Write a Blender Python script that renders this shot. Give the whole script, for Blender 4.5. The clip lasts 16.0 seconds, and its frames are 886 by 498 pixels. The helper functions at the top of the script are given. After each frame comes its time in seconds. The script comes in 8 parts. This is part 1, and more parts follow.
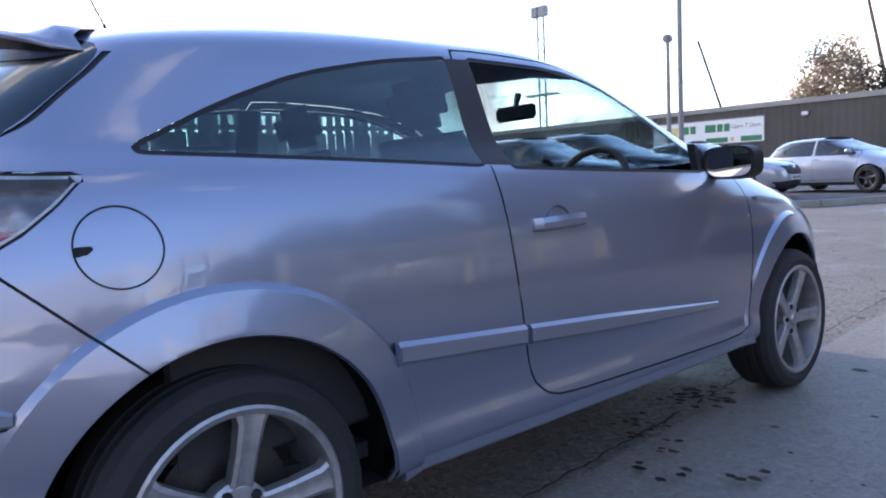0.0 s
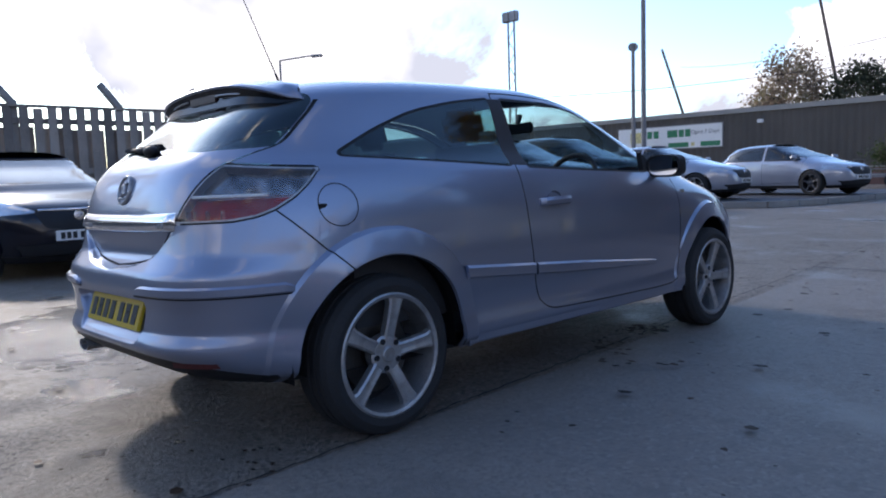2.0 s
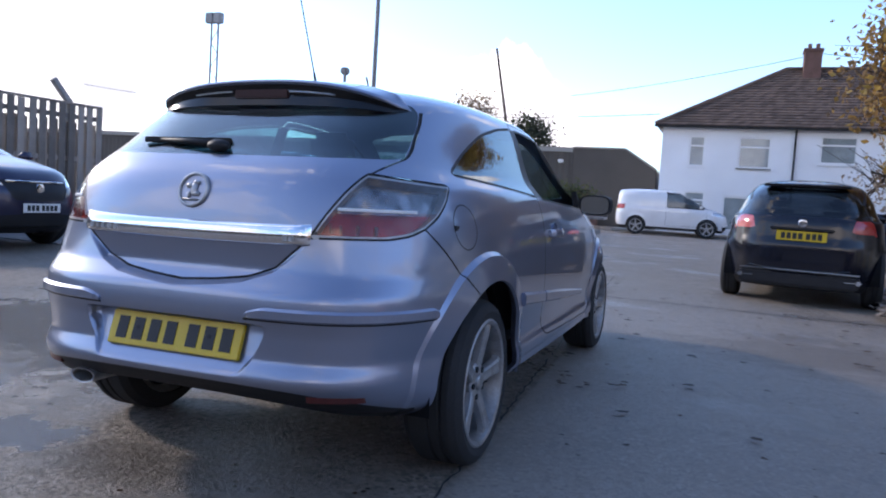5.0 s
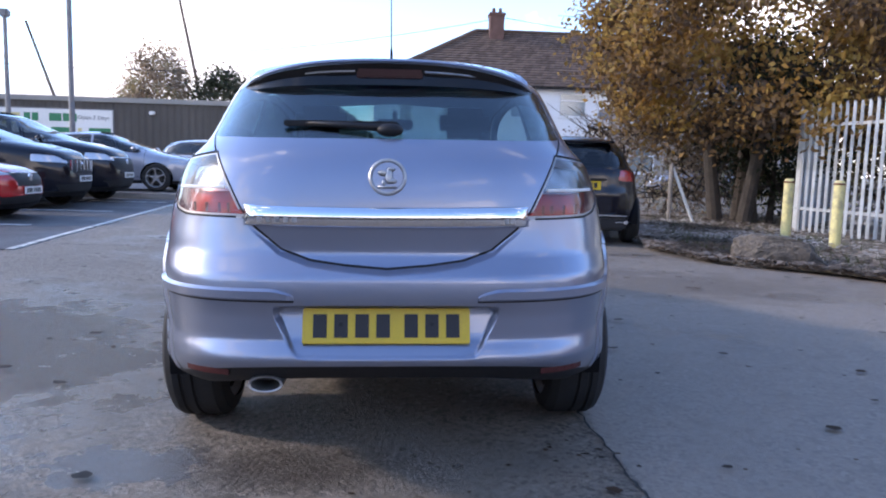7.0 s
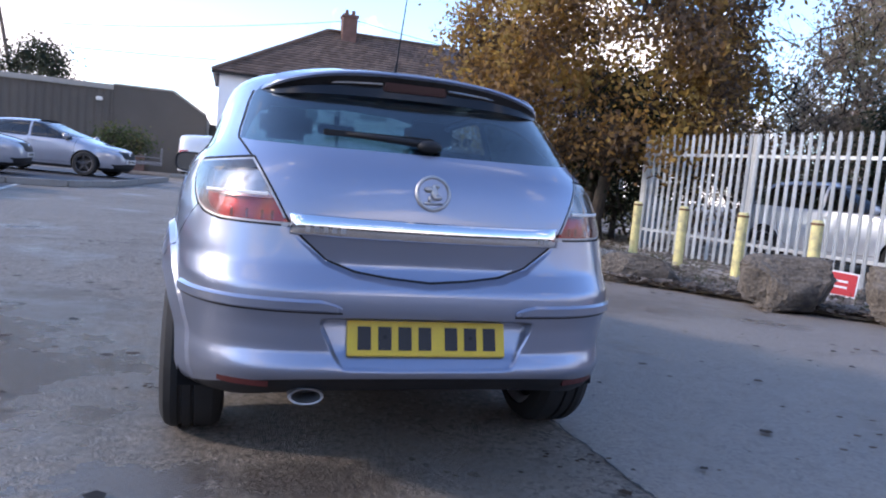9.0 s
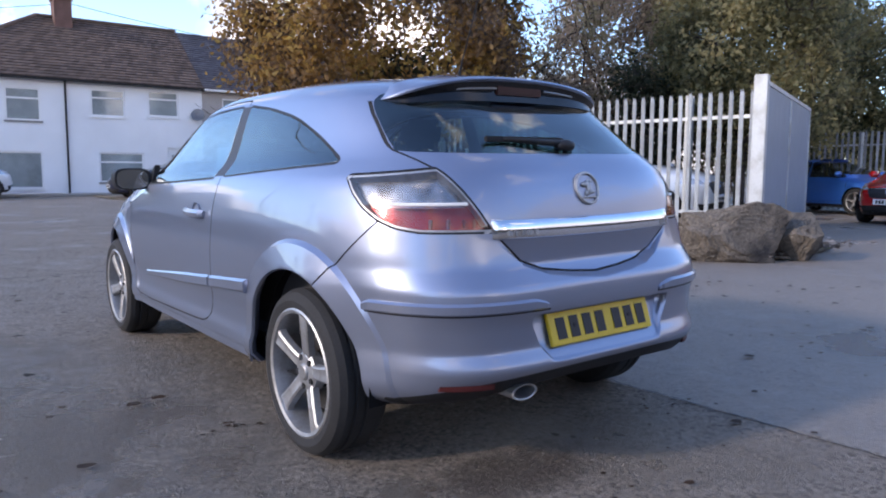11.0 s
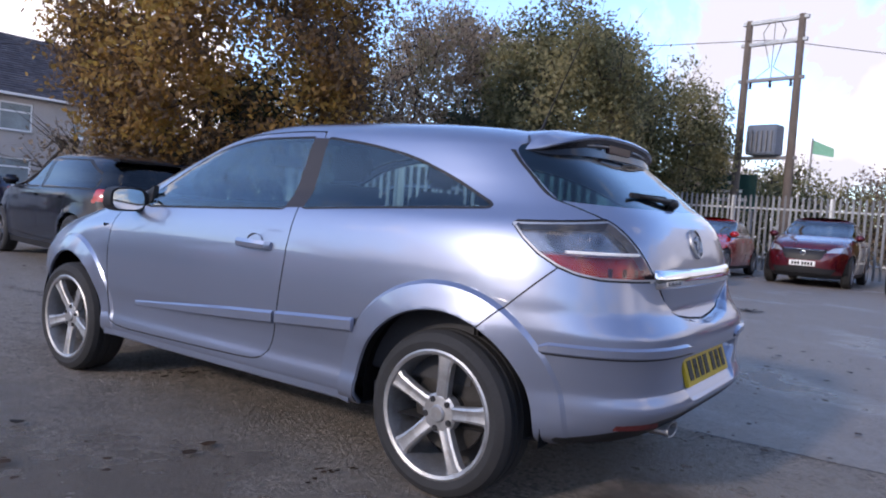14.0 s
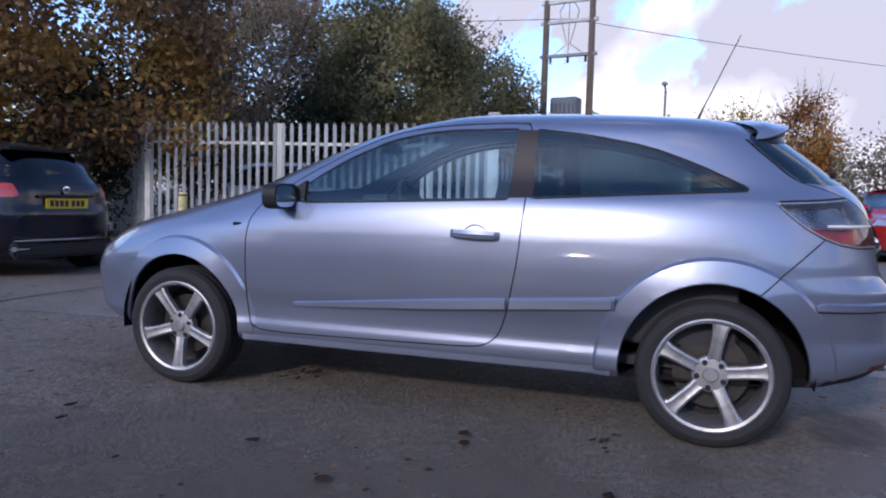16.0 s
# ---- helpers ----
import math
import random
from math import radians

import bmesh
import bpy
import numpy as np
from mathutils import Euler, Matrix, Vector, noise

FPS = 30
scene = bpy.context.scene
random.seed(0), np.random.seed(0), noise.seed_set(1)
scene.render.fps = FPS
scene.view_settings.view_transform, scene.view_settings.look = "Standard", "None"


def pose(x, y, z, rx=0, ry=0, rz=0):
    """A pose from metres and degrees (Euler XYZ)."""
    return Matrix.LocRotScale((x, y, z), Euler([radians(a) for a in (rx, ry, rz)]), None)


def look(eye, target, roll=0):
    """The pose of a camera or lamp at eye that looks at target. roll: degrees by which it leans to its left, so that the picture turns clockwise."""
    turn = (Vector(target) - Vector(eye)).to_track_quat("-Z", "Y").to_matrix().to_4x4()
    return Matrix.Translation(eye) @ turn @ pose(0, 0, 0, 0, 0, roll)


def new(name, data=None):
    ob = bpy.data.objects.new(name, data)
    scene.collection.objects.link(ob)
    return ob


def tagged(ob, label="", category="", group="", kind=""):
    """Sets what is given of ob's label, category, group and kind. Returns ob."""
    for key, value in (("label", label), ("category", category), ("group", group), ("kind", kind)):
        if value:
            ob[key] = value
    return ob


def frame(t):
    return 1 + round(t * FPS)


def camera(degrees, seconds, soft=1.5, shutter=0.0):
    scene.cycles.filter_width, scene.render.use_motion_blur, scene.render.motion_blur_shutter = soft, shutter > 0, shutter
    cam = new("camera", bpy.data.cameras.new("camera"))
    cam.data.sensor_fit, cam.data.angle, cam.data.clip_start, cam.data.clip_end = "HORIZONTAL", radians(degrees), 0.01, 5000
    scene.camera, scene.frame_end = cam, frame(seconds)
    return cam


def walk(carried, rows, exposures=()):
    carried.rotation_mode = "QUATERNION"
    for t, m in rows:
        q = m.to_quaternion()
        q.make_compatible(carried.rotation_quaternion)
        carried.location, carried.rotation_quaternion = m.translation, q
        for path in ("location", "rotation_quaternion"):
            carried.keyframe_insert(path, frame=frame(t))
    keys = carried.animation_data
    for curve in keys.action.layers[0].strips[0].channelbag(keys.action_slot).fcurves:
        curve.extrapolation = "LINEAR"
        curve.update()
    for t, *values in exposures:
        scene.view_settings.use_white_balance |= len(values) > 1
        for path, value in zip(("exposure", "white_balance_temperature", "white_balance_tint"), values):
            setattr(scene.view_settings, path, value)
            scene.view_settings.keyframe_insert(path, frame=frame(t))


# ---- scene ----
# The camera and its walk. TILT: the yard is level, the parked hatchback leans a little to its left.
cam = camera(62.5, 16.0, soft=2.0)
TILT = pose(0, 0, 0, -0.25, -0.9, 0)
PATH = [
    (0, (2.185, -0.618, 0.958), (0.684, 0.694, 0.794), -3.1),
    (0.5, (2.409, -0.971, 0.927), (1.001, 0.45, 0.941), -3.8),
    (1, (2.778, -1.253, 0.924), (1.286, 0.078, 0.862), -3.5),
    (1.5, (2.877, -1.499, 0.934), (1.408, -0.144, 0.845), -2.7),
    (2, (2.923, -1.724, 0.93), (1.484, -0.346, 0.761), -2.3),
    (2.5, (2.926, -1.737, 0.933), (1.475, -0.367, 0.793), -2.1),
    (3, (2.903, -1.754, 0.933), (1.488, -0.35, 0.77), -2.0),
    (3.5, (2.687, -1.996, 0.921), (1.499, -0.394, 0.774), -1.1),
    (3.7, (2.561, -2.097, 0.927), (1.392, -0.482, 0.774), -0.1),
    (5.8, (0.879, -2.826, 0.974), (0.668, -0.843, 0.827), 2.8),
    (6, (0.68, -2.901, 0.977), (0.59, -0.911, 0.79), 2.6),
    (6.5, (0.318, -2.971, 0.98), (0.353, -0.978, 0.818), 1.7),
    (7, (0.043, -2.946, 0.996), (0.158, -0.962, 0.776), 0.7),
    (7.5, (-0.062, -2.943, 1.014), (0.107, -0.958, 0.838), 1.1),
    (8, (-0.146, -2.961, 1.017), (0.074, -0.984, 0.816), 2.6),
    (8.5, (-0.3, -2.982, 1.021), (0.052, -1.023, 0.824), 3.9),
    (9, (-0.634, -2.906, 1.017), (-0.062, -0.999, 0.826), 4.6),
    (9.5, (-1.076, -2.875, 1.024), (-0.346, -1.02, 0.865), 4.6),
    (10, (-1.46, -2.729, 1.013), (-0.507, -0.978, 0.859), 3.9),
    (10.2, (-1.583, -2.633, 1.033), (-0.565, -0.921, 0.857), 2.6),
    (12.3, (-2.338, -2.264, 1.045), (-0.988, -0.798, 0.871), 0.5),
    (12.5, (-2.386, -2.249, 1.04), (-1.055, -0.762, 0.901), 2.2),
    (13, (-2.508, -2.124, 1.035), (-1.1, -0.714, 0.87), 4.8),
    (13.5, (-2.678, -1.83, 1.048), (-1.174, -0.531, 0.823), 3.4),
    (14, (-2.917, -1.512, 1.054), (-1.299, -0.342, 0.939), 3.4),
    (14.5, (-3.167, -1.197, 1.061), (-1.463, -0.163, 0.896), 3.7),
    (15, (-3.385, -0.76, 1.083), (-1.65, 0.206, 0.851), 4.1),
    (15.5, (-3.747, -0.317, 1.087), (-1.911, 0.457, 0.913), 3.1),
    (16, (-3.944, 0.116, 1.054), (-2.054, 0.749, 0.886), 1.1),
]
walk(
    cam,
    [(t, TILT @ look(eye, target, roll)) for t, eye, target, roll in PATH],
    exposures=[(0.0, 1.20, 7500, 21), (0.5, 0.74, 6950, 16), (1.0, 0.32, 6780, 16), (1.5, 0.29, 6720, 17), (2.0, 0.23, 6720, 17), (2.5, 0.39, 6730, 18), (3.5, 0.52, 6760, 18), (6.0, 0.78, 6950, 20), (6.5, 0.88, 6950, 20), (7.0, 1.06, 6980, 21), (8.0, 0.95, 6960, 21), (9.0, 0.97, 6960, 21), (9.5, 0.87, 6960, 21), (12.5, 0.74, 7150, 22), (14.0, 0.5, 6950, 23), (15.0, 0.17, 6700, 23), (16.0, 0.11, 6480, 24)],
)

# ---- world and sun ----
SUN_AZ, SUN_EL = 80.0, 24.0  # degrees to the left of +y, and above the horizon
world = bpy.data.worlds.new("sky")
scene.world = world
world.use_nodes = True
wn, wl = world.node_tree.nodes, world.node_tree.links
wn.clear()
sky = wn.new("ShaderNodeTexSky")
sky.sky_type, sky.sun_disc = "NISHITA", False
sky.sun_elevation, sky.sun_rotation = radians(SUN_EL), radians(-SUN_AZ)
sky.air_density, sky.dust_density = 1.0, 0.6
cloud = wn.new("ShaderNodeTexNoise")
cloud.inputs["Scale"].default_value, cloud.inputs["Detail"].default_value = 3.0, 10.0
cloud.inputs["Roughness"].default_value, cloud.inputs["Distortion"].default_value = 0.60, 0.35
cover = wn.new("ShaderNodeValToRGB")
cover.color_ramp.elements[0].position, cover.color_ramp.elements[1].position = 0.425, 0.475
shade, drift = wn.new("ShaderNodeTexNoise"), wn.new("ShaderNodeMapping")
drift.inputs["Location"].default_value = (2.3, 0.7, 0.4)
shade.inputs["Scale"].default_value, shade.inputs["Detail"].default_value = 3.4, 5.0
tone = wn.new("ShaderNodeValToRGB")
tone.color_ramp.elements[0].position, tone.color_ramp.elements[0].color = 0.40, (3.2, 3.5, 4.1, 1)
tone.color_ramp.elements[1].position, tone.color_ramp.elements[1].color = 0.70, (11.0, 11.0, 11.0, 1)
blend = wn.new("ShaderNodeMix")
blend.data_type = "RGBA"
lift = wn.new("ShaderNodeMix")
lift.data_type, lift.blend_type = "RGBA", "MULTIPLY"
lift.inputs["Factor"].default_value = 1.0
lift.inputs["B"].default_value = (0.90, 1.16, 1.46, 1)
back = wn.new("ShaderNodeBackground")
back.inputs["Strength"].default_value = 0.19
out = wn.new("ShaderNodeOutputWorld")
wl.new(sky.outputs[0], lift.inputs["A"])
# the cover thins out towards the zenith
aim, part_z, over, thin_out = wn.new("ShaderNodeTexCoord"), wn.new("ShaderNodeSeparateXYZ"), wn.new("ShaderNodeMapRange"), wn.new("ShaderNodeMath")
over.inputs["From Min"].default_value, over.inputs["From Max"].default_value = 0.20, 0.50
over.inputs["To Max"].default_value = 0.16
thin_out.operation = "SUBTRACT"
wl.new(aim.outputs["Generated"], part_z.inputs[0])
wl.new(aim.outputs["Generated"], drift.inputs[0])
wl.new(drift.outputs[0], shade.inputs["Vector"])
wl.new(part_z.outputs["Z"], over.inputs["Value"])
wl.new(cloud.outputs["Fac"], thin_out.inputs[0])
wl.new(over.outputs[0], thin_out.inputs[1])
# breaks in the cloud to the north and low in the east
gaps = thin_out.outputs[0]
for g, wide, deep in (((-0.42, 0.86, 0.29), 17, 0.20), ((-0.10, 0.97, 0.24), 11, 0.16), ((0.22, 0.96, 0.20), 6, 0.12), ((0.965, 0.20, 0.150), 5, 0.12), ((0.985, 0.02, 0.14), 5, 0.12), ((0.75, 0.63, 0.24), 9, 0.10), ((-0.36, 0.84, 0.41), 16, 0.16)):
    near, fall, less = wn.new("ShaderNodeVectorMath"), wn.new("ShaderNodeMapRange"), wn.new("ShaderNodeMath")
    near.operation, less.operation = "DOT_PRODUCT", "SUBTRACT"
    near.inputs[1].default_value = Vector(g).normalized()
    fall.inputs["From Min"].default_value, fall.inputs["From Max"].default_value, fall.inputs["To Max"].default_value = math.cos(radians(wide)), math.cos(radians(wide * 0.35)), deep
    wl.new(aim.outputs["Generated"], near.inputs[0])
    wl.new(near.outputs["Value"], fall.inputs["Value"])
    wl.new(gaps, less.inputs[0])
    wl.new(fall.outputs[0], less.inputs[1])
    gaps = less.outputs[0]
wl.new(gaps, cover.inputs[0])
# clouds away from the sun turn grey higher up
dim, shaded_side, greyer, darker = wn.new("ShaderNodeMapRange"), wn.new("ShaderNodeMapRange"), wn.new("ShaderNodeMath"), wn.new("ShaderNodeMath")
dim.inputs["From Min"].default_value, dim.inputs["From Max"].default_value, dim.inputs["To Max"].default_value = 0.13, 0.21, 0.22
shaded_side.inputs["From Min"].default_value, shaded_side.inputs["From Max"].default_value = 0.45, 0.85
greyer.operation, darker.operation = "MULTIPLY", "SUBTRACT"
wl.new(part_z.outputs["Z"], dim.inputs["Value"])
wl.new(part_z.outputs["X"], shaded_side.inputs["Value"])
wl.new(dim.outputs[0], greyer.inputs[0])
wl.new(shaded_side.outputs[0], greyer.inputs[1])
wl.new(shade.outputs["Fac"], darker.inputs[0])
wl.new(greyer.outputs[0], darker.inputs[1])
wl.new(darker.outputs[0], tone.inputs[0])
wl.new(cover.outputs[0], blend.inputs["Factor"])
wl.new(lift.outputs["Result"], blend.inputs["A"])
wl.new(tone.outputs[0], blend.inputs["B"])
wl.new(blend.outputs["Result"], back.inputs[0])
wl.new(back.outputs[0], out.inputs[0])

sun = new("sun", bpy.data.lights.new("sun", "SUN"))
sun.data.energy, sun.data.angle, sun.data.color = 1.55, radians(4.0), (1.0, 0.94, 0.84)
a, e = radians(SUN_AZ), radians(SUN_EL)
sun.matrix_world = look((0, 0, 30), Vector((0, 0, 30)) - Vector((-math.sin(a) * math.cos(e), math.cos(a) * math.cos(e), math.sin(e))))
scene.view_settings.exposure = 0.0


# ---- materials ----
def material(name, base, rough=0.6, metal=0.0, var=0.15, scale=6.0, fine=120.0, bump=0.0, coat=0.0, spec=0.5, stain=None, island=False, wear=0.0):
    """A surface with variation at two scales; stain: a second colour that comes through in patches."""
    m = bpy.data.materials.new(name)
    m.use_nodes = True
    n, l = m.node_tree.nodes, m.node_tree.links
    b = n["Principled BSDF"]
    b.inputs["Metallic"].default_value, b.inputs["Roughness"].default_value = metal, rough
    b.inputs["Coat Weight"].default_value, b.inputs["Coat Roughness"].default_value = coat, 0.04
    b.inputs["Specular IOR Level"].default_value = spec
    place = n.new("ShaderNodeTexCoord")
    big, small = n.new("ShaderNodeTexNoise"), n.new("ShaderNodeTexNoise")
    big.inputs["Scale"].default_value, big.inputs["Detail"].default_value = scale, 6
    small.inputs["Scale"].default_value, small.inputs["Detail"].default_value = fine, 3
    for tex in (big, small):
        l.new(place.outputs["Object"], tex.inputs["Vector"])
    add = n.new("ShaderNodeMath")
    add.operation = "ADD"
    l.new(big.outputs["Fac"], add.inputs[0])
    l.new(small.outputs["Fac"], add.inputs[1])
    last = add.outputs[0]
    if island:
        info = n.new("ShaderNodeObjectInfo")
        geo = n.new("ShaderNodeNewGeometry")
        more = n.new("ShaderNodeMath")
        more.operation = "MULTIPLY_ADD"
        more.inputs[1].default_value = 0.9
        l.new(info.outputs["Random"] if island == "object" else geo.outputs["Random Per Island"], more.inputs[0])
        shift = n.new("ShaderNodeMath")
        shift.operation = "SUBTRACT"
        shift.inputs[1].default_value = 0.45
        l.new(last, more.inputs[2])
        l.new(more.outputs[0], shift.inputs[0])
        last = shift.outputs[0]
    rng = n.new("ShaderNodeMapRange")
    rng.inputs["From Min"].default_value, rng.inputs["From Max"].default_value = 0.6, 1.4
    rng.inputs["To Min"].default_value, rng.inputs["To Max"].default_value = 1 - var, 1 + var
    l.new(last, rng.inputs["Value"])
    col = n.new("ShaderNodeMix")
    col.data_type, col.blend_type = "RGBA", "MULTIPLY"
    col.inputs["Factor"].default_value = 1.0
    col.inputs["A"].default_value = (*base, 1)
    l.new(rng.outputs[0], col.inputs["B"])
    colour = col.outputs["Result"]
    if stain:
        spots, ramp, over = n.new("ShaderNodeTexNoise"), n.new("ShaderNodeValToRGB"), n.new("ShaderNodeMix")
        spots.inputs["Scale"].default_value, spots.inputs["Detail"].default_value = scale * 0.6, 8
        ramp.color_ramp.elements[0].position, ramp.color_ramp.elements[1].position = 0.50, 0.66
        over.data_type = "RGBA"
        over.inputs["B"].default_value = (*stain, 1)
        l.new(place.outputs["Object"], spots.inputs["Vector"])
        l.new(spots.outputs["Fac"], ramp.inputs[0])
        l.new(ramp.outputs[0], over.inputs["Factor"])
        l.new(colour, over.inputs["A"])
        colour = over.outputs["Result"]
    l.new(colour, b.inputs["Base Color"])
    if wear:
        rr = n.new("ShaderNodeMapRange")
        rr.inputs["From Min"].default_value, rr.inputs["From Max"].default_value = 0.35, 0.65
        rr.inputs["To Min"].default_value, rr.inputs["To Max"].default_value = rough - wear, rough + wear
        l.new(big.outputs["Fac"], rr.inputs["Value"])
        l.new(rr.outputs[0], b.inputs["Roughness"])
    if bump:
        bm = n.new("ShaderNodeBump")
        bm.inputs["Strength"].default_value, bm.inputs["Distance"].default_value = 0.6, bump
        l.new(last, bm.inputs["Height"])
        l.new(bm.outputs[0], b.inputs["Normal"])
    return m


def paint(name, base, metal=0.5, rough=0.38, dirt=0.12, coat=1.0, spec=0.5):
    """Car paint: flakes under a clear coat, with a film of road dust."""
    m = material(name, base, rough, metal, var=dirt, scale=2.2, fine=900.0, coat=coat, spec=spec, wear=0.015)
    m.node_tree.nodes["Principled BSDF"].inputs["Coat IOR"].default_value = 1.62
    return m


def glass(name, tint, gloss=0.02):
    """Window glass: clear through, mirror-like at a slant."""
    m = bpy.data.materials.new(name)
    m.use_nodes = True
    n, l = m.node_tree.nodes, m.node_tree.links
    n.remove(n["Principled BSDF"])
    clear, shine, mix, face = n.new("ShaderNodeBsdfTransparent"), n.new("ShaderNodeBsdfGlossy"), n.new("ShaderNodeMixShader"), n.new("ShaderNodeLayerWeight")
    clear.inputs[0].default_value = (*tint, 1)
    shine.inputs["Roughness"].default_value = gloss
    face.inputs["Blend"].default_value = 0.5
    steep, share = n.new("ShaderNodeMath"), n.new("ShaderNodeMath")
    steep.operation, steep.inputs[1].default_value = "POWER", 3.4
    share.operation, share.inputs[1].default_value, share.inputs[2].default_value = "MULTIPLY_ADD", 0.92, 0.062
    l.new(face.outputs["Facing"], steep.inputs[0])
    l.new(steep.outputs[0], share.inputs[0])
    l.new(share.outputs[0], mix.inputs[0])
    l.new(clear.outputs[0], mix.inputs[1])
    l.new(shine.outputs[0], mix.inputs[2])
    l.new(mix.outputs[0], n["Material Output"].inputs[0])
    return m


M_LILAC = paint("lilac_blue_metallic", (0.240, 0.272, 0.360), 0.72, 0.34, 0.04)
M_SEAM = material("seam_black", (0.012, 0.012, 0.014), 0.8)
M_LINER = material("arch_liner", (0.010, 0.010, 0.011), 0.95, var=0.3, spec=0.08)
M_PLASTIC = material("black_plastic", (0.018, 0.018, 0.020), 0.5, var=0.25, bump=0.0005, spec=0.25)
M_RUBBER = material("tyre_rubber", (0.018, 0.018, 0.019), 0.82, var=0.3, scale=9, bump=0.001)
M_CHROME = material("chrome", (0.82, 0.83, 0.85), 0.09, 1.0, var=0.04)
M_ALLOY = material("alloy_silver", (0.42, 0.42, 0.425), 0.48, 0.85, var=0.14, scale=30, stain=(0.34, 0.33, 0.32))
M_DISC = material("brake_steel", (0.085, 0.08, 0.075), 0.45, 0.9, var=0.2)
M_GLASS = glass("clear_glass", (0.80, 0.93, 0.95))
M_TINT = glass("tinted_glass", (0.47, 0.62, 0.65))
M_CARGLASS = glass("dim_car_glass", (0.36, 0.41, 0.43))
M_PRIVACY = glass("dark_privacy_glass", (0.10, 0.12, 0.13))
M_LAMP_RED = material("red_lens", (0.40, 0.022, 0.020), 0.08, var=0.2, scale=40, coat=1.0)
M_LENS = glass("clear_lamp_cover", (0.74, 0.74, 0.76))
M_LENS_RED = glass("rosy_lamp_cover", (0.80, 0.46, 0.44))
M_BOWL = material("lamp_bowl", (0.42, 0.415, 0.41), 0.22, 0.85, var=0.6, scale=26, stain=(0.15, 0.145, 0.145))
M_LAMP_TAIL = material("red_tail_lens", (0.34, 0.030, 0.028), 0.20, 0.35, var=0.6, scale=11, coat=0.5, stain=(0.36, 0.20, 0.19))
M_REFLECTOR = material("dark_red_reflector", (0.065, 0.008, 0.008), 0.4, var=0.2, scale=60)
M_LAMP_CLEAR = material("clear_lens", (0.55, 0.57, 0.60), 0.10, 0.55, var=0.3, scale=25, coat=1.0)
M_YELLOW = material("plate_yellow", (0.62, 0.42, 0.02), 0.35, var=0.08)
M_WHITEPLATE = material("plate_white", (0.75, 0.75, 0.73), 0.35, var=0.08)
M_INK = material("plate_ink", (0.012, 0.012, 0.014), 0.5)
M_TRIM = material("interior_trim", (0.035, 0.036, 0.040), 0.8, var=0.2, bump=0.0008)
M_FABRIC = material("seat_fabric", (0.045, 0.047, 0.055), 0.95, var=0.3, fine=400, bump=0.001)
M_MIRROR = material("mirror_glass", (0.85, 0.87, 0.88), 0.02, 1.0, var=0.01)
M_STEEL = material("galvanised_steel", (0.43, 0.45, 0.46), 0.50, 0.35, var=0.22, scale=5, fine=60, stain=(0.36, 0.36, 0.35), island="object")
# darker copy of the steel; on the far pales it stands in for shade
M_STEELFAR = material("galvanised_steel_far", (0.27, 0.275, 0.28), 0.6, 0.3, var=0.3, scale=3, island="object")
M_SHEET = material("grey_blue_sheet", (0.24, 0.29, 0.36), 0.5, 0.2, var=0.12, scale=3)
M_POST_YELLOW = material("cream_yellow_paint", (0.66, 0.58, 0.26), 0.55, var=0.15, scale=14, stain=(0.42, 0.36, 0.20))
M_RUST = material("rusty_cap", (0.16, 0.08, 0.04), 0.8, var=0.3)
M_ROCK = material("rough_stone", (0.135, 0.115, 0.096), 0.95, var=0.6, scale=3, fine=34, bump=0.03, stain=(0.030, 0.028, 0.028), spec=0.2)
M_REDSIGN = material("red_sign", (0.55, 0.035, 0.035), 0.4, var=0.1)
M_WHITE = material("white_paint", (0.78, 0.78, 0.76), 0.5, var=0.06)
M_RENDER = material("white_render", (0.82, 0.83, 0.85), 0.85, var=0.10, scale=0.7, fine=60, bump=0.003)
M_PEBBLE = material("grey_pebbledash", (0.42, 0.385, 0.36), 0.95, var=0.22, scale=0.8, fine=80, bump=0.006)
M_UPVC = material("white_upvc", (0.80, 0.81, 0.82), 0.35, var=0.04)
M_PANE = material("house_pane", (0.28, 0.32, 0.33), 0.06, 0.0, var=0.6, scale=0.9, coat=1.0)
M_BLIND = material("window_blind", (0.56, 0.60, 0.58), 0.8, var=0.2, scale=1.2)
M_TILE = material("brown_roof_tile", (0.115, 0.078, 0.060), 0.85, var=0.35, scale=1.2, island=True)
M_SLATE = material("dark_slate", (0.075, 0.072, 0.085), 0.7, var=0.3, scale=1.2, island=True)
M_BRICK = material("red_brick", (0.15, 0.082, 0.066), 0.9, var=0.3, scale=4)
M_SHED = material("brown_sheet_cladding", (0.085, 0.075, 0.066), 0.7, 0.1, var=0.25, scale=0.5)
M_SHEDROOF = material("grey_shed_fascia", (0.30, 0.29, 0.27), 0.8, var=0.2, scale=0.8)
M_WOOD = material("weathered_timber", (0.27, 0.235, 0.205), 0.9, var=0.4, scale=2, fine=70, bump=0.004, island="object")
M_POLE = material("pole_timber", (0.12, 0.095, 0.08), 0.9, var=0.3, scale=3, bump=0.004)
M_GREYPOLE = material("painted_pole", (0.20, 0.20, 0.21), 0.55, 0.4, var=0.2)
M_BARK = material("bark", (0.055, 0.044, 0.036), 0.95, var=0.4, scale=8, bump=0.02)
M_GREEN = material("sign_green", (0.02, 0.20, 0.09), 0.5, var=0.1)
M_CONCRETE = material("concrete_post", (0.27, 0.26, 0.245), 0.9, var=0.25, scale=4, bump=0.004)


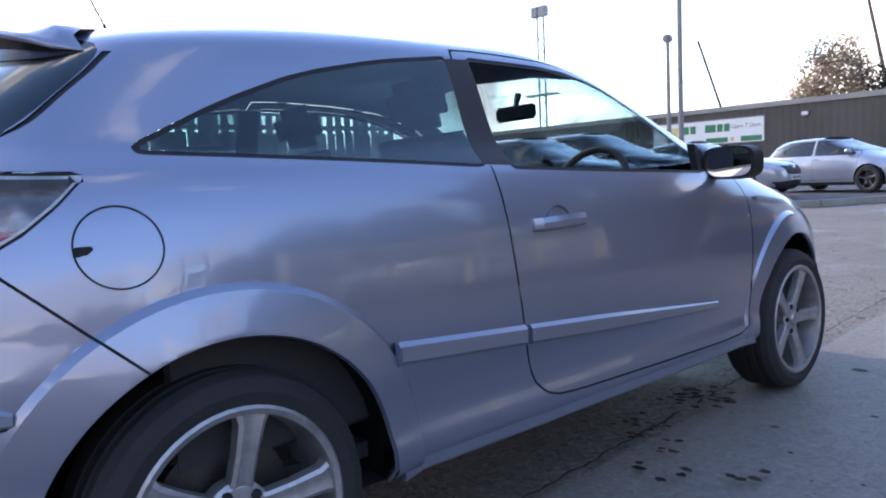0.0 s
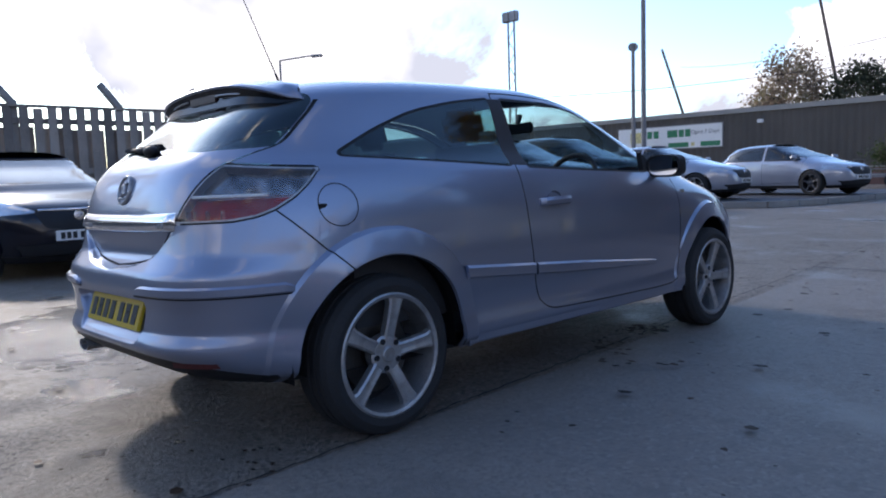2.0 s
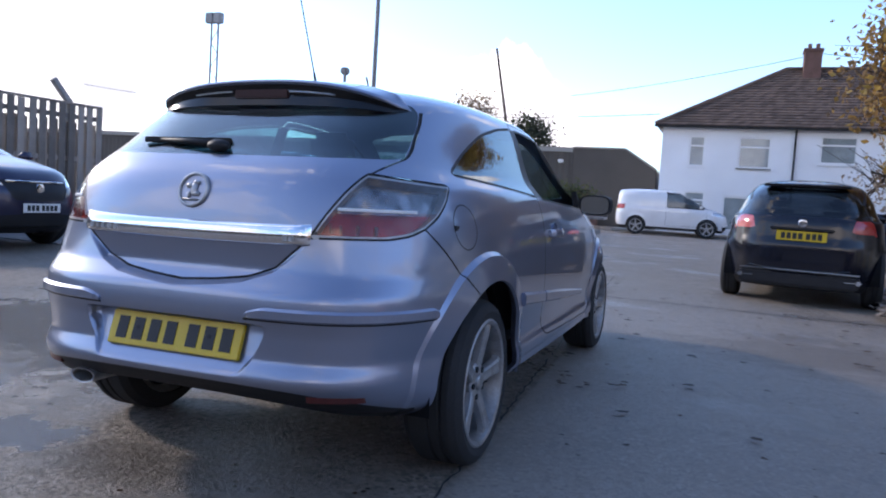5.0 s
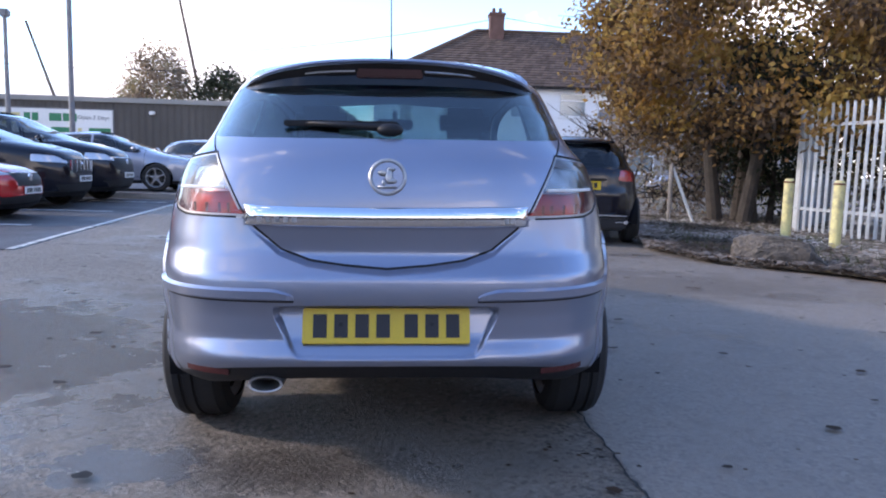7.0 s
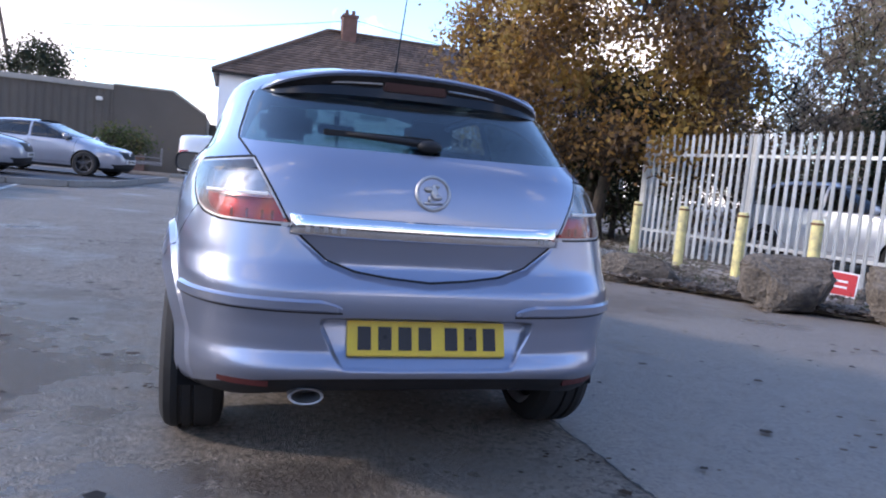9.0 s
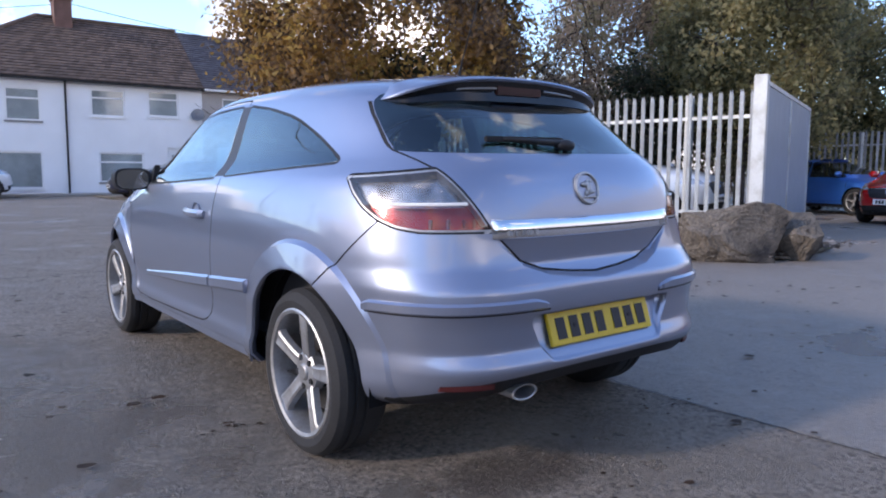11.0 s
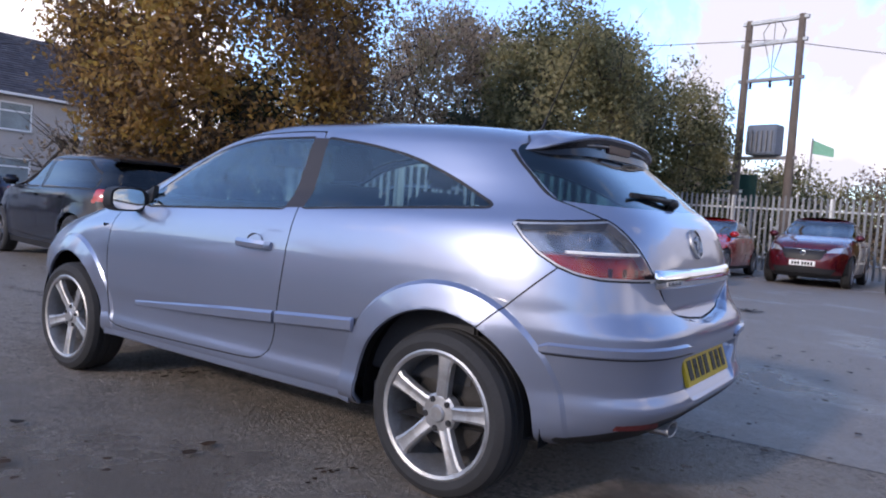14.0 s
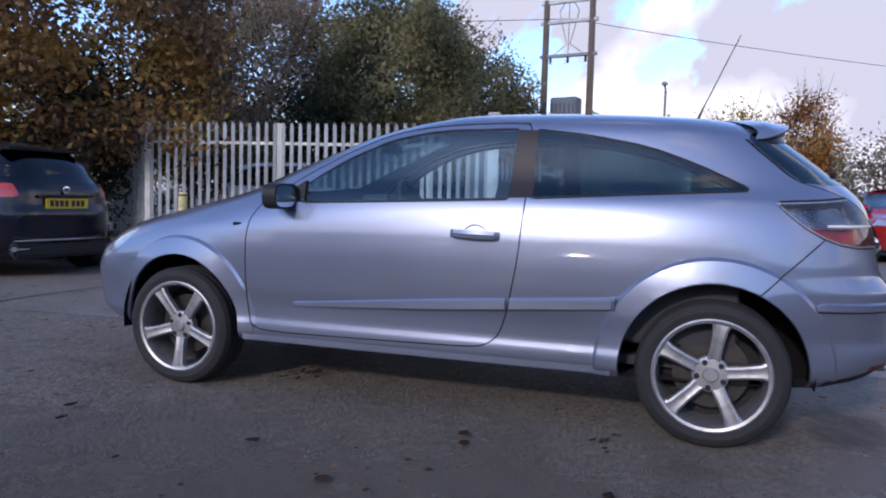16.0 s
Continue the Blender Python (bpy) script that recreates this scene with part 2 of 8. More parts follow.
def foliage(name, stops):
    """Leaves in several colours, one to a leaf, with light coming through."""
    m = bpy.data.materials.new(name)
    m.use_nodes = True
    n, l = m.node_tree.nodes, m.node_tree.links
    b = n["Principled BSDF"]
    b.inputs["Roughness"].default_value = 0.55
    geo, ramp, place, patch, add = n.new("ShaderNodeNewGeometry"), n.new("ShaderNodeValToRGB"), n.new("ShaderNodeTexCoord"), n.new("ShaderNodeTexNoise"), n.new("ShaderNodeMath")
    patch.inputs["Scale"].default_value, patch.inputs["Detail"].default_value = 0.6, 4
    add.operation = "MULTIPLY_ADD"
    add.inputs[1].default_value = 0.5
    zone = n.new("ShaderNodeMapRange")
    zone.inputs["From Min"].default_value, zone.inputs["From Max"].default_value, zone.clamp = 0.33, 0.67, False
    sub = n.new("ShaderNodeMath")
    sub.operation = "SUBTRACT"
    sub.inputs[1].default_value = 0.25
    l.new(place.outputs["Object"], patch.inputs["Vector"])
    l.new(geo.outputs["Random Per Island"], add.inputs[0])
    l.new(patch.outputs["Fac"], zone.inputs["Value"])
    l.new(zone.outputs[0], add.inputs[2])
    l.new(add.outputs[0], sub.inputs[0])
    l.new(sub.outputs[0], ramp.inputs[0])
    while len(ramp.color_ramp.elements) < len(stops):
        ramp.color_ramp.elements.new(0.5)
    for k, c in enumerate(stops):
        ramp.color_ramp.elements[k].position = 0.15 + 0.7 * k / (len(stops) - 1)
        ramp.color_ramp.elements[k].color = (*c, 1)
    l.new(ramp.outputs[0], b.inputs["Base Color"])
    thin, mix = n.new("ShaderNodeBsdfTranslucent"), n.new("ShaderNodeMixShader")
    l.new(ramp.outputs[0], thin.inputs[0])
    mix.inputs[0].default_value = 0.6
    l.new(b.outputs[0], mix.inputs[1])
    l.new(thin.outputs[0], mix.inputs[2])
    l.new(mix.outputs[0], n["Material Output"].inputs[0])
    return m


M_AUTUMN = foliage("autumn_leaves", [(0.11, 0.078, 0.055), (0.20, 0.125, 0.068), (0.28, 0.165, 0.062), (0.35, 0.195, 0.050), (0.40, 0.27, 0.075)])
M_OLIVE = foliage("late_green_leaves", [(0.08, 0.085, 0.045), (0.17, 0.165, 0.080), (0.26, 0.24, 0.12), (0.34, 0.29, 0.14)])
M_RUSSET = foliage("russet_leaves", [(0.17, 0.125, 0.095), (0.31, 0.235, 0.17), (0.42, 0.325, 0.24), (0.28, 0.24, 0.14)])
M_YELLOWLEAF = foliage("yellow_leaves", [(0.24, 0.17, 0.03), (0.46, 0.33, 0.04), (0.55, 0.40, 0.06)])
M_ORANGELEAF = foliage("orange_leaves", [(0.28, 0.12, 0.04), (0.45, 0.20, 0.04), (0.50, 0.28, 0.06)])
M_DARKLEAF = foliage("dark_evergreen", [(0.025, 0.034, 0.022), (0.04, 0.055, 0.03), (0.075, 0.078, 0.045)])
M_LITTER = foliage("fallen_leaves", [(0.10, 0.08, 0.065), (0.22, 0.18, 0.15), (0.42, 0.36, 0.31), (0.60, 0.55, 0.51)])
M_GRASS = foliage("verge_grass", [(0.03, 0.05, 0.015), (0.06, 0.085, 0.025), (0.12, 0.11, 0.05)])


def ground_material():
    """Worn concrete and old tarmac, damp and stained in patches."""
    m = bpy.data.materials.new("worn_yard_surface")
    m.use_nodes = True
    n, l = m.node_tree.nodes, m.node_tree.links
    b = n["Principled BSDF"]
    place = n.new("ShaderNodeTexCoord")

    def noise_tex(scale, detail, rough=0.6):
        tex = n.new("ShaderNodeTexNoise")
        tex.inputs["Scale"].default_value, tex.inputs["Detail"].default_value, tex.inputs["Roughness"].default_value = scale, detail, rough
        l.new(place.outputs["Object"], tex.inputs["Vector"])
        return tex.outputs["Fac"]

    def ramp_of(value, lo, hi):
        r = n.new("ShaderNodeMapRange")
        r.inputs["From Min"].default_value, r.inputs["From Max"].default_value = lo, hi
        l.new(value, r.inputs["Value"])
        return r.outputs[0]

    def mixed(fac, one, two):
        x = n.new("ShaderNodeMix")
        x.data_type = "RGBA"
        l.new(fac, x.inputs["Factor"])
        for key, v in (("A", one), ("B", two)):
            if isinstance(v, tuple):
                x.inputs[key].default_value = (*v, 1)
            else:
                l.new(v, x.inputs[key])
        return x.outputs["Result"]

    pits = noise_tex(26, 6, 0.75)
    patch, grain, spots, damp, blot = noise_tex(0.35, 8), noise_tex(55, 4, 0.7), noise_tex(7, 6, 0.65), noise_tex(0.55, 6), noise_tex(2.3, 9, 0.7)
    base = mixed(ramp_of(patch, 0.38, 0.62), (0.213, 0.177, 0.143), (0.298, 0.252, 0.207))
    base = mixed(ramp_of(noise_tex(1.1, 7, 0.7), 0.50, 0.68), base, (0.325, 0.277, 0.232))
    base = mixed(ramp_of(grain, 0.44, 0.64), base, (0.142, 0.118, 0.098))
    base = mixed(ramp_of(noise_tex(18, 5, 0.75), 0.57, 0.70), base, (0.240, 0.212, 0.185))
    # the aggregate shows as single stones, paler or darker than the paste
    stones, stone_tone = n.new("ShaderNodeTexVoronoi"), n.new("ShaderNodeSeparateColor")
    stones.inputs["Scale"].default_value = 62
    l.new(place.outputs["Object"], stones.inputs["Vector"])
    l.new(stones.outputs["Color"], stone_tone.inputs[0])
    base = mixed(ramp_of(stone_tone.outputs[0], 0.86, 0.90), base, (0.315, 0.272, 0.226))
    base = mixed(ramp_of(stone_tone.outputs[1], 0.86, 0.90), base, (0.118, 0.097, 0.081))
    base = mixed(ramp_of(spots, 0.57, 0.68), base, (0.122, 0.101, 0.083))
    base = mixed(ramp_of(pits, 0.57, 0.65), base, (0.105, 0.086, 0.071))
    base = mixed(ramp_of(blot, 0.57, 0.70), base, (0.116, 0.098, 0.081))
    wet = ramp_of(damp, 0.54, 0.68)
    # beyond the long joint the slab is smoother and greyer
    where, over = n.new("ShaderNodeSeparateXYZ"), n.new("ShaderNodeMath")
    over.operation = "MULTIPLY_ADD"
    over.inputs[1].default_value = 0.052
    l.new(place.outputs["Object"], where.inputs[0])
    l.new(where.outputs["Y"], over.inputs[0])
    l.new(where.outputs["X"], over.inputs[2])
    slab = n.new("ShaderNodeMapRange")
    slab.inputs["From Min"].default_value, slab.inputs["From Max"].default_value, slab.inputs["To Max"].default_value = 0.765, 0.785, 0.6
    l.new(over.outputs[0], slab.inputs["Value"])
    ends, here = n.new("ShaderNodeMapRange"), n.new("ShaderNodeMath")
    ends.inputs["From Min"].default_value, ends.inputs["From Max"].default_value = 8.0, 3.5
    here.operation = "MULTIPLY"
    l.new(where.outputs["Y"], ends.inputs["Value"])
    l.new(ends.outputs[0], here.inputs[0])
    l.new(slab.outputs[0], here.inputs[1])
    base = mixed(here.outputs[0], base, (0.206, 0.180, 0.158))

    def blotch(x, y, sx, sy, scale, reach, soft=(0.15, 0.5)):
        """A ragged patch about a point of the yard."""
        shift, size, far, ragged = n.new("ShaderNodeVectorMath"), n.new("ShaderNodeVectorMath"), n.new("ShaderNodeVectorMath"), n.new("ShaderNodeMath")
        shift.operation, size.operation, far.operation, ragged.operation = "ADD", "MULTIPLY", "LENGTH", "MULTIPLY_ADD"
        shift.inputs[1].default_value, size.inputs[1].default_value, ragged.inputs[1].default_value = (-x, -y, 0), (1 / sx, 1 / sy, 0), -2.6
        l.new(place.outputs["Object"], shift.inputs[0])
        l.new(shift.outputs[0], size.inputs[0])
        l.new(size.outputs[0], far.inputs[0])
        l.new(noise_tex(scale, 8, 0.72), ragged.inputs[0])
        l.new(far.outputs["Value"], ragged.inputs[2])
        return ramp_of(ragged.outputs[0], reach + soft[0], reach - soft[1])

    pool = blotch(-2.3, -0.30, 1.2, 0.75, 7.0, -0.30)
    film = blotch(-0.86, -0.57, 0.36, 0.20, 6.0, -0.42, (0.02, 0.12))
    drip = blotch(-0.33, -0.60, 0.34, 0.19, 14.0, -0.25)
    stain = blotch(-1.75, 2.15, 0.85, 0.8, 3.5, -0.30)
    grime = blotch(-2.4, 0.7, 1.5, 1.9, 2.2, -0.15)
    mud = blotch(2.6, 3.4, 1.5, 0.9, 3.0, -0.35)
    both = n.new("ShaderNodeMath")
    both.operation = "MAXIMUM"
    l.new(wet, both.inputs[0])
    l.new(pool, both.inputs[1])
    wet = both.outputs[0]
    brim = n.new("ShaderNodeMath")
    brim.operation = "MAXIMUM"
    l.new(film, brim.inputs[0])
    l.new(pool, brim.inputs[1])
    base = mixed(wet, base, (0.172, 0.148, 0.126))
    base = mixed(film, base, (0.125, 0.109, 0.093))
    base = mixed(mud, base, (0.140, 0.115, 0.093))
    base = mixed(stain, base, (0.146, 0.121, 0.100))
    base = mixed(drip, base, (0.078, 0.060, 0.047))
    base = mixed(grime, base, (0.128, 0.106, 0.087))
    # tarmac of the parking bays, divided from the concrete by a slanting edge
    edge, bays, start = n.new("ShaderNodeMath"), n.new("ShaderNodeMath"), ramp_of(where.outputs["Y"], 4.5, 6.5)
    edge.operation, bays.operation = "MULTIPLY_ADD", "MULTIPLY"
    edge.inputs[1].default_value = 0.1587
    l.new(where.outputs["Y"], edge.inputs[0])
    l.new(where.outputs["X"], edge.inputs[2])
    l.new(ramp_of(edge.outputs[0], -3.70, -3.78), bays.inputs[0])
    l.new(start, bays.inputs[1])
    base = mixed(bays.outputs[0], base, mixed(grain, (0.115, 0.100, 0.098), (0.070, 0.062, 0.064)))
    l.new(base, b.inputs["Base Color"])
    rough = n.new("ShaderNodeMapRange")
    rough.inputs["To Min"].default_value, rough.inputs["To Max"].default_value = 0.62, 0.20
    sodden = n.new("ShaderNodeMath")
    sodden.operation = "MAXIMUM"
    l.new(wet, sodden.inputs[0])
    l.new(grime, sodden.inputs[1])
    l.new(sodden.outputs[0], rough.inputs["Value"])
    sleek = n.new("ShaderNodeMix")
    sleek.inputs["B"].default_value = 0.14
    l.new(film, sleek.inputs["Factor"])
    l.new(rough.outputs[0], sleek.inputs["A"])
    l.new(sleek.outputs[0], b.inputs["Roughness"])
    bump, high = n.new("ShaderNodeBump"), n.new("ShaderNodeMath")
    high.operation = "MULTIPLY_ADD"
    high.inputs[1].default_value = 0.5
    l.new(grain, high.inputs[0])
    crumbs = n.new("ShaderNodeMath")
    crumbs.operation = "MULTIPLY_ADD"
    crumbs.inputs[1].default_value = 0.4
    l.new(noise_tex(120, 3, 0.7), crumbs.inputs[0])
    l.new(pits, crumbs.inputs[2])
    l.new(crumbs.outputs[0], high.inputs[2])
    bump.inputs["Distance"].default_value = 0.035
    # water fills the pores where the yard is wet
    level = n.new("ShaderNodeMapRange")
    level.inputs["To Min"].default_value, level.inputs["To Max"].default_value = 1.0, 0.35
    l.new(brim.outputs[0], level.inputs["Value"])
    flat = n.new("ShaderNodeMath")
    flat.operation = "SUBTRACT"
    l.new(level.outputs[0], flat.inputs[0])
    l.new(here.outputs[0], flat.inputs[1])
    flat.use_clamp = True
    l.new(flat.outputs[0], bump.inputs["Strength"])
    l.new(high.outputs[0], bump.inputs["Height"])
    l.new(bump.outputs[0], b.inputs["Normal"])
    return m


M_GROUND = ground_material()
M_TARMAC = material("dark_tarmac", (0.060, 0.060, 0.064), 0.7, var=0.3, scale=1.3, fine=160, bump=0.006, wear=0.12)
M_TAR = material("joint_filler", (0.035, 0.033, 0.032), 0.8, var=0.4, scale=12)
M_SOIL = material("leafy_soil", (0.15, 0.125, 0.10), 0.95, var=0.5, scale=2.5, fine=50, bump=0.02, stain=(0.07, 0.075, 0.03))
M_LINE = material("worn_road_paint", (0.50, 0.50, 0.48), 0.7, var=0.3, scale=9, stain=(0.17, 0.165, 0.16))


# ---- mesh helpers ----
def mesh_of(name, verts, faces, mat, smooth=False, crease=24):
    me = bpy.data.meshes.new(name)
    me.from_pydata([tuple(v) for v in verts], [], [tuple(f) for f in faces])
    me.materials.append(mat)
    if smooth:
        me.shade_smooth()
        if crease:
            me.set_sharp_from_angle(angle=radians(crease))
    me.update()
    return me


def piece(name, me, parent=None, label="", at=None):
    ob = new(name, me)
    if parent is not None:
        ob.parent = parent
    if at is not None:
        ob.matrix_basis = at
    if label:
        ob["label"] = label
    return ob


def part(name, bm, mat, parent, label="", smooth=False):
    """Links a bmesh as one mesh object under a thing or a part."""
    me = bpy.data.meshes.new(name)
    bm.to_mesh(me)
    bm.free()
    me.materials.append(mat)
    if smooth:
        me.shade_smooth()
    return piece(name, me, parent, label)


def thing(name, m, label, category, group="", kind=""):
    ob = new(name)
    ob.matrix_basis = m
    return tagged(ob, label, category, group, kind)


def box(bm, lo, hi, m=Matrix(), bevel=0.0):
    """A box from corner to corner, its edges bevelled."""
    size, mid = Vector(hi) - Vector(lo), (Vector(hi) + Vector(lo)) / 2
    made = bmesh.ops.create_cube(bm, size=1.0, matrix=m @ Matrix.Translation(mid) @ Matrix.Diagonal((*size, 1)))
    if bevel:
        edges = list({e for v in made["verts"] for e in v.link_edges})
        bmesh.ops.bevel(bm, geom=edges, offset=bevel, segments=2, affect="EDGES", clamp_overlap=True)
    return bm


def boxes(*corners, bevel=0.0, m=Matrix()):
    bm = bmesh.new()
    for lo, hi in corners:
        box(bm, lo, hi, m, bevel)
    return bm


def rod(bm, a, b, r1, r2=None, sides=10):
    """A tapered round bar from a to b."""
    a, b = Vector(a), Vector(b)
    m = Matrix.Translation((a + b) / 2) @ (b - a).to_track_quat("Z", "Y").to_matrix().to_4x4()
    bmesh.ops.create_cone(bm, cap_ends=True, segments=sides, radius1=r1, radius2=r1 if r2 is None else r2, depth=(b - a).length, matrix=m)
    return bm


def lathe(profile, sides=32, axis="x"):
    """Turns a profile of (radius, along) about the x axis (or z)."""
    verts, faces = [], []
    k = len(profile)
    for s in range(sides):
        c, d = math.cos(2 * math.pi * s / sides), math.sin(2 * math.pi * s / sides)
        for r, h in profile:
            verts.append((h, r * c, r * d) if axis == "x" else (r * c, r * d, h))
    for s in range(sides):
        for j in range(k - 1):
            p, q = s * k + j, ((s + 1) % sides) * k + j
            faces.append((p, q, q + 1, p + 1))
    return verts, faces


def tube(points, r, sides=8):
    """A bent round bar through points."""
    bm = bmesh.new()
    P = [Vector(p) for p in points]
    rings, side = [], None
    for k, p in enumerate(P):
        along = (P[min(k + 1, len(P) - 1)] - P[max(k - 1, 0)]).normalized()
        side = along.orthogonal() if side is None else side - along * side.dot(along)
        side.normalize()
        up = along.cross(side)
        rings.append([bm.verts.new(p + (side * math.cos(math.tau * j / sides) + up * math.sin(math.tau * j / sides)) * r) for j in range(sides)])
    for a, b in zip(rings, rings[1:]):
        for j in range(sides):
            bm.faces.new((a[j], a[(j + 1) % sides], b[(j + 1) % sides], b[j]))
    bm.faces.new(rings[0][::-1])
    bm.faces.new(rings[-1])
    return bm


# ---- car bodies: plan outlines stacked by height, then cut into panels ----
def smooth_table(rows):
    """A smooth curve without overshoot through rows of (z, value)."""
    xs, ys = np.array([r[0] for r in rows], float), np.array([r[1] for r in rows], float)
    d = np.diff(ys) / np.diff(xs)
    s = np.zeros(len(xs))
    s[0], s[-1] = d[0], d[-1]
    for k in range(1, len(xs) - 1):
        s[k] = 0 if d[k - 1] * d[k] <= 0 else 2 * d[k - 1] * d[k] / (d[k - 1] + d[k])

    def at(z):
        z = np.clip(np.asarray(z, float), xs[0], xs[-1])
        k = np.clip(np.searchsorted(xs, z) - 1, 0, len(xs) - 2)
        h = xs[k + 1] - xs[k]
        t = (z - xs[k]) / h
        return (2 * t**3 - 3 * t**2 + 1) * ys[k] + (t**3 - 2 * t**2 + t) * h * s[k] + (3 * t**2 - 2 * t**3) * ys[k + 1] + (t**3 - t**2) * h * s[k + 1]

    return at


class Hull:
    """Half a car body, x >= 0: at each height a plan outline from the middle of the tail to the middle of the nose."""

    def __init__(self, rear, front, width, p_rear, p_front, yc, flares=()):
        self.rear, self.front, self.width = smooth_table(rear), smooth_table(front), smooth_table(width)
        self.pr, self.pf, self.yc, self.flares = smooth_table(p_rear), smooth_table(p_front), yc, flares

    def bulge(self, y, z):
        out = 0.0
        for wy, wz, r_in, r_out, rise in self.flares:
            r = np.hypot(y - wy, z - wz)
            u = np.clip((r_out - r) / 0.014, 0, 1)
            v = np.clip((r_out - r) / (r_out - r_in), 0, 1)
            fade = 1 - 0.55 * np.clip((wy - 0.20 - y) / 0.22, 0, 1)
            out = out + rise * fade * (0.45 * u + 0.55 * v)
        return out

    def side(self, y, z):
        """x of the side at (y, z)."""
        back = y < self.yc
        reach = np.where(back, self.yc - self.rear(z), self.front(z) - self.yc)
        p = np.where(back, self.pr(z), self.pf(z))
        u = np.clip(np.abs(y - self.yc) / np.maximum(reach, 1e-3), 0, 1)
        return self.width(z) * (1 - u**p) ** (1 / p) + self.bulge(y, z)

    def tail(self, x, z):
        """y of the tail at (x, z)."""
        p = self.pr(z)
        u = np.clip(np.abs(x) / self.width(z), 0, 1)
        return self.yc - (self.yc - self.rear(z)) * (1 - u**p) ** (1 / p)

    def nose(self, x, z):
        p = self.pf(z)
        u = np.clip(np.abs(x) / self.width(z), 0, 1)
        return self.yc + (self.front(z) - self.yc) * (1 - u**p) ** (1 / p)

    def normals(self, V, top, near=None):
        """Smooth outward normals of the body at points near it."""
        V = np.asarray(V, float)
        sign, x, y, z = np.where(V[:, 0] < 0, -1.0, 1.0), np.abs(V[:, 0]), V[:, 1], V[:, 2]

        def field(x, y, z):
            back = y < self.yc
            reach = np.where(back, self.yc - self.rear(z), self.front(z) - self.yc)
            p = np.where(back, self.pr(z), self.pf(z))
            return (np.abs(x) / self.width(z)) ** p + (np.abs(y - self.yc) / np.maximum(reach, 1e-3)) ** p

        on = np.clip((x / self.width(z) - 0.45) / 0.15, 0, 1)
        x = np.maximum(x - on * self.bulge(y, z), 0)
        e, ez, eb = 0.010, np.clip((top - z) * 0.5, 0.0008, 0.010), 0.0008
        by, bz = (y, z) if near is None else (near[:, 1], near[:, 2])
        gx = (field(x + e, y, z) - field(x - e, y, z)) / (2 * e)
        gy = (field(x, y + e, z) - field(x, y - e, z)) / (2 * e)
        gz = (field(x, y, z + ez) - field(x, y, z - ez)) / (2 * ez)
        gy = gy - gx * on * (self.bulge(by + eb, bz) - self.bulge(by - eb, bz)) / (2 * eb)
        gz = gz - gx * on * (self.bulge(by, bz + eb) - self.bulge(by, bz - eb)) / (2 * eb)
        N = np.c_[sign * gx, gy, gz]
        N /= np.maximum(np.linalg.norm(N, axis=1), 1e-9)[:, None]
        flat = np.clip((z - top + 0.006) / 0.005, 0, 1)[:, None]
        N = N * (1 - flat) + np.array((0, 0, 1.0)) * flat
        return N / np.maximum(np.linalg.norm(N, axis=1), 1e-9)[:, None]

    def outline(self, z, half, dense=500):
        phi = np.linspace(0, np.pi / 2, dense)
        pts = []
        for reach, p, sign in ((self.yc - self.rear(z), self.pr(z), -1), (self.front(z) - self.yc, self.pf(z), 1)):
            x, y = self.width(z) * np.sin(phi) ** (2 / p), self.yc + sign * reach * np.cos(phi) ** (2 / p)
            s = np.r_[0, np.cumsum(np.hypot(np.diff(x), np.diff(y)))]
            at = np.linspace(0, s[-1], half + 1)
            pts.append(np.c_[np.interp(at, s, x), np.interp(at, s, y)])
        both = np.r_[pts[0], pts[1][::-1][1:]]
        both[0, 0] = both[-1, 0] = 0
        return both

    def grid(self, levels, half):
        V, F = [], []
        k = 2 * half + 1
        for z in levels:
            V += [(x, y, z) for x, y in self.outline(z, half)]
        for a in range(len(levels) - 1):
            for b in range(k - 1):
                F.append((a * k + b, a * k + b + 1, (a + 1) * k + b + 1, (a + 1) * k + b))
        # close the roof along its middle line
        top, mid = (len(levels) - 1) * k, len(V) - 1
        V += [(0.0, y, z + 0.001) for x, y, z in V[top + 1 : top + k - 1]]
        F.append((top, top + 1, mid + 1))
        for b in range(1, k - 2):
            F.append((top + b, top + b + 1, mid + b + 1, mid + b))
        F.append((top + k - 2, top + k - 1, mid + k - 2))
        return np.array(V, float), F


def cut(V, F, field):
    """Splits the faces along field = 0."""
    f = field(V)
    f = np.where(np.abs(f) < 1e-5, 0.0, f)
    sign = np.sign(f).astype(int)
    pairs, made, out = [], {}, []
    lo_hi = [(min(sign[i] for i in face), max(sign[i] for i in face)) for face in F]
    for face, (lo, hi) in zip(F, lo_hi):
        if lo >= 0 or hi <= 0:
            out.append(face)
            continue
        sides = ([], [])
        n = len(face)
        for k in range(n):
            i, j = face[k], face[(k + 1) % n]
            if sign[i] >= 0:
                sides[0].append(i)
            if sign[i] <= 0:
                sides[1].append(i)
            if sign[i] * sign[j] < 0:
                key = (min(i, j), max(i, j))
                if key not in made:
                    made[key] = len(V) + len(pairs)
                    pairs.append((i, j) if f[i] > 0 else (j, i))
                sides[0].append(made[key])
                sides[1].append(made[key])
        out += [tuple(s) for s in sides if len(s) >= 3]
    if not pairs:
        return V, out
    plus, minus = V[[p for p, _ in pairs]], V[[q for _, q in pairs]]
    for _ in range(14):
        mid = (plus + minus) / 2
        above = (field(mid) > 0)[:, None]
        plus, minus = np.where(above, mid, plus), np.where(above, minus, mid)
    return np.r_[V, (plus + minus) / 2], out


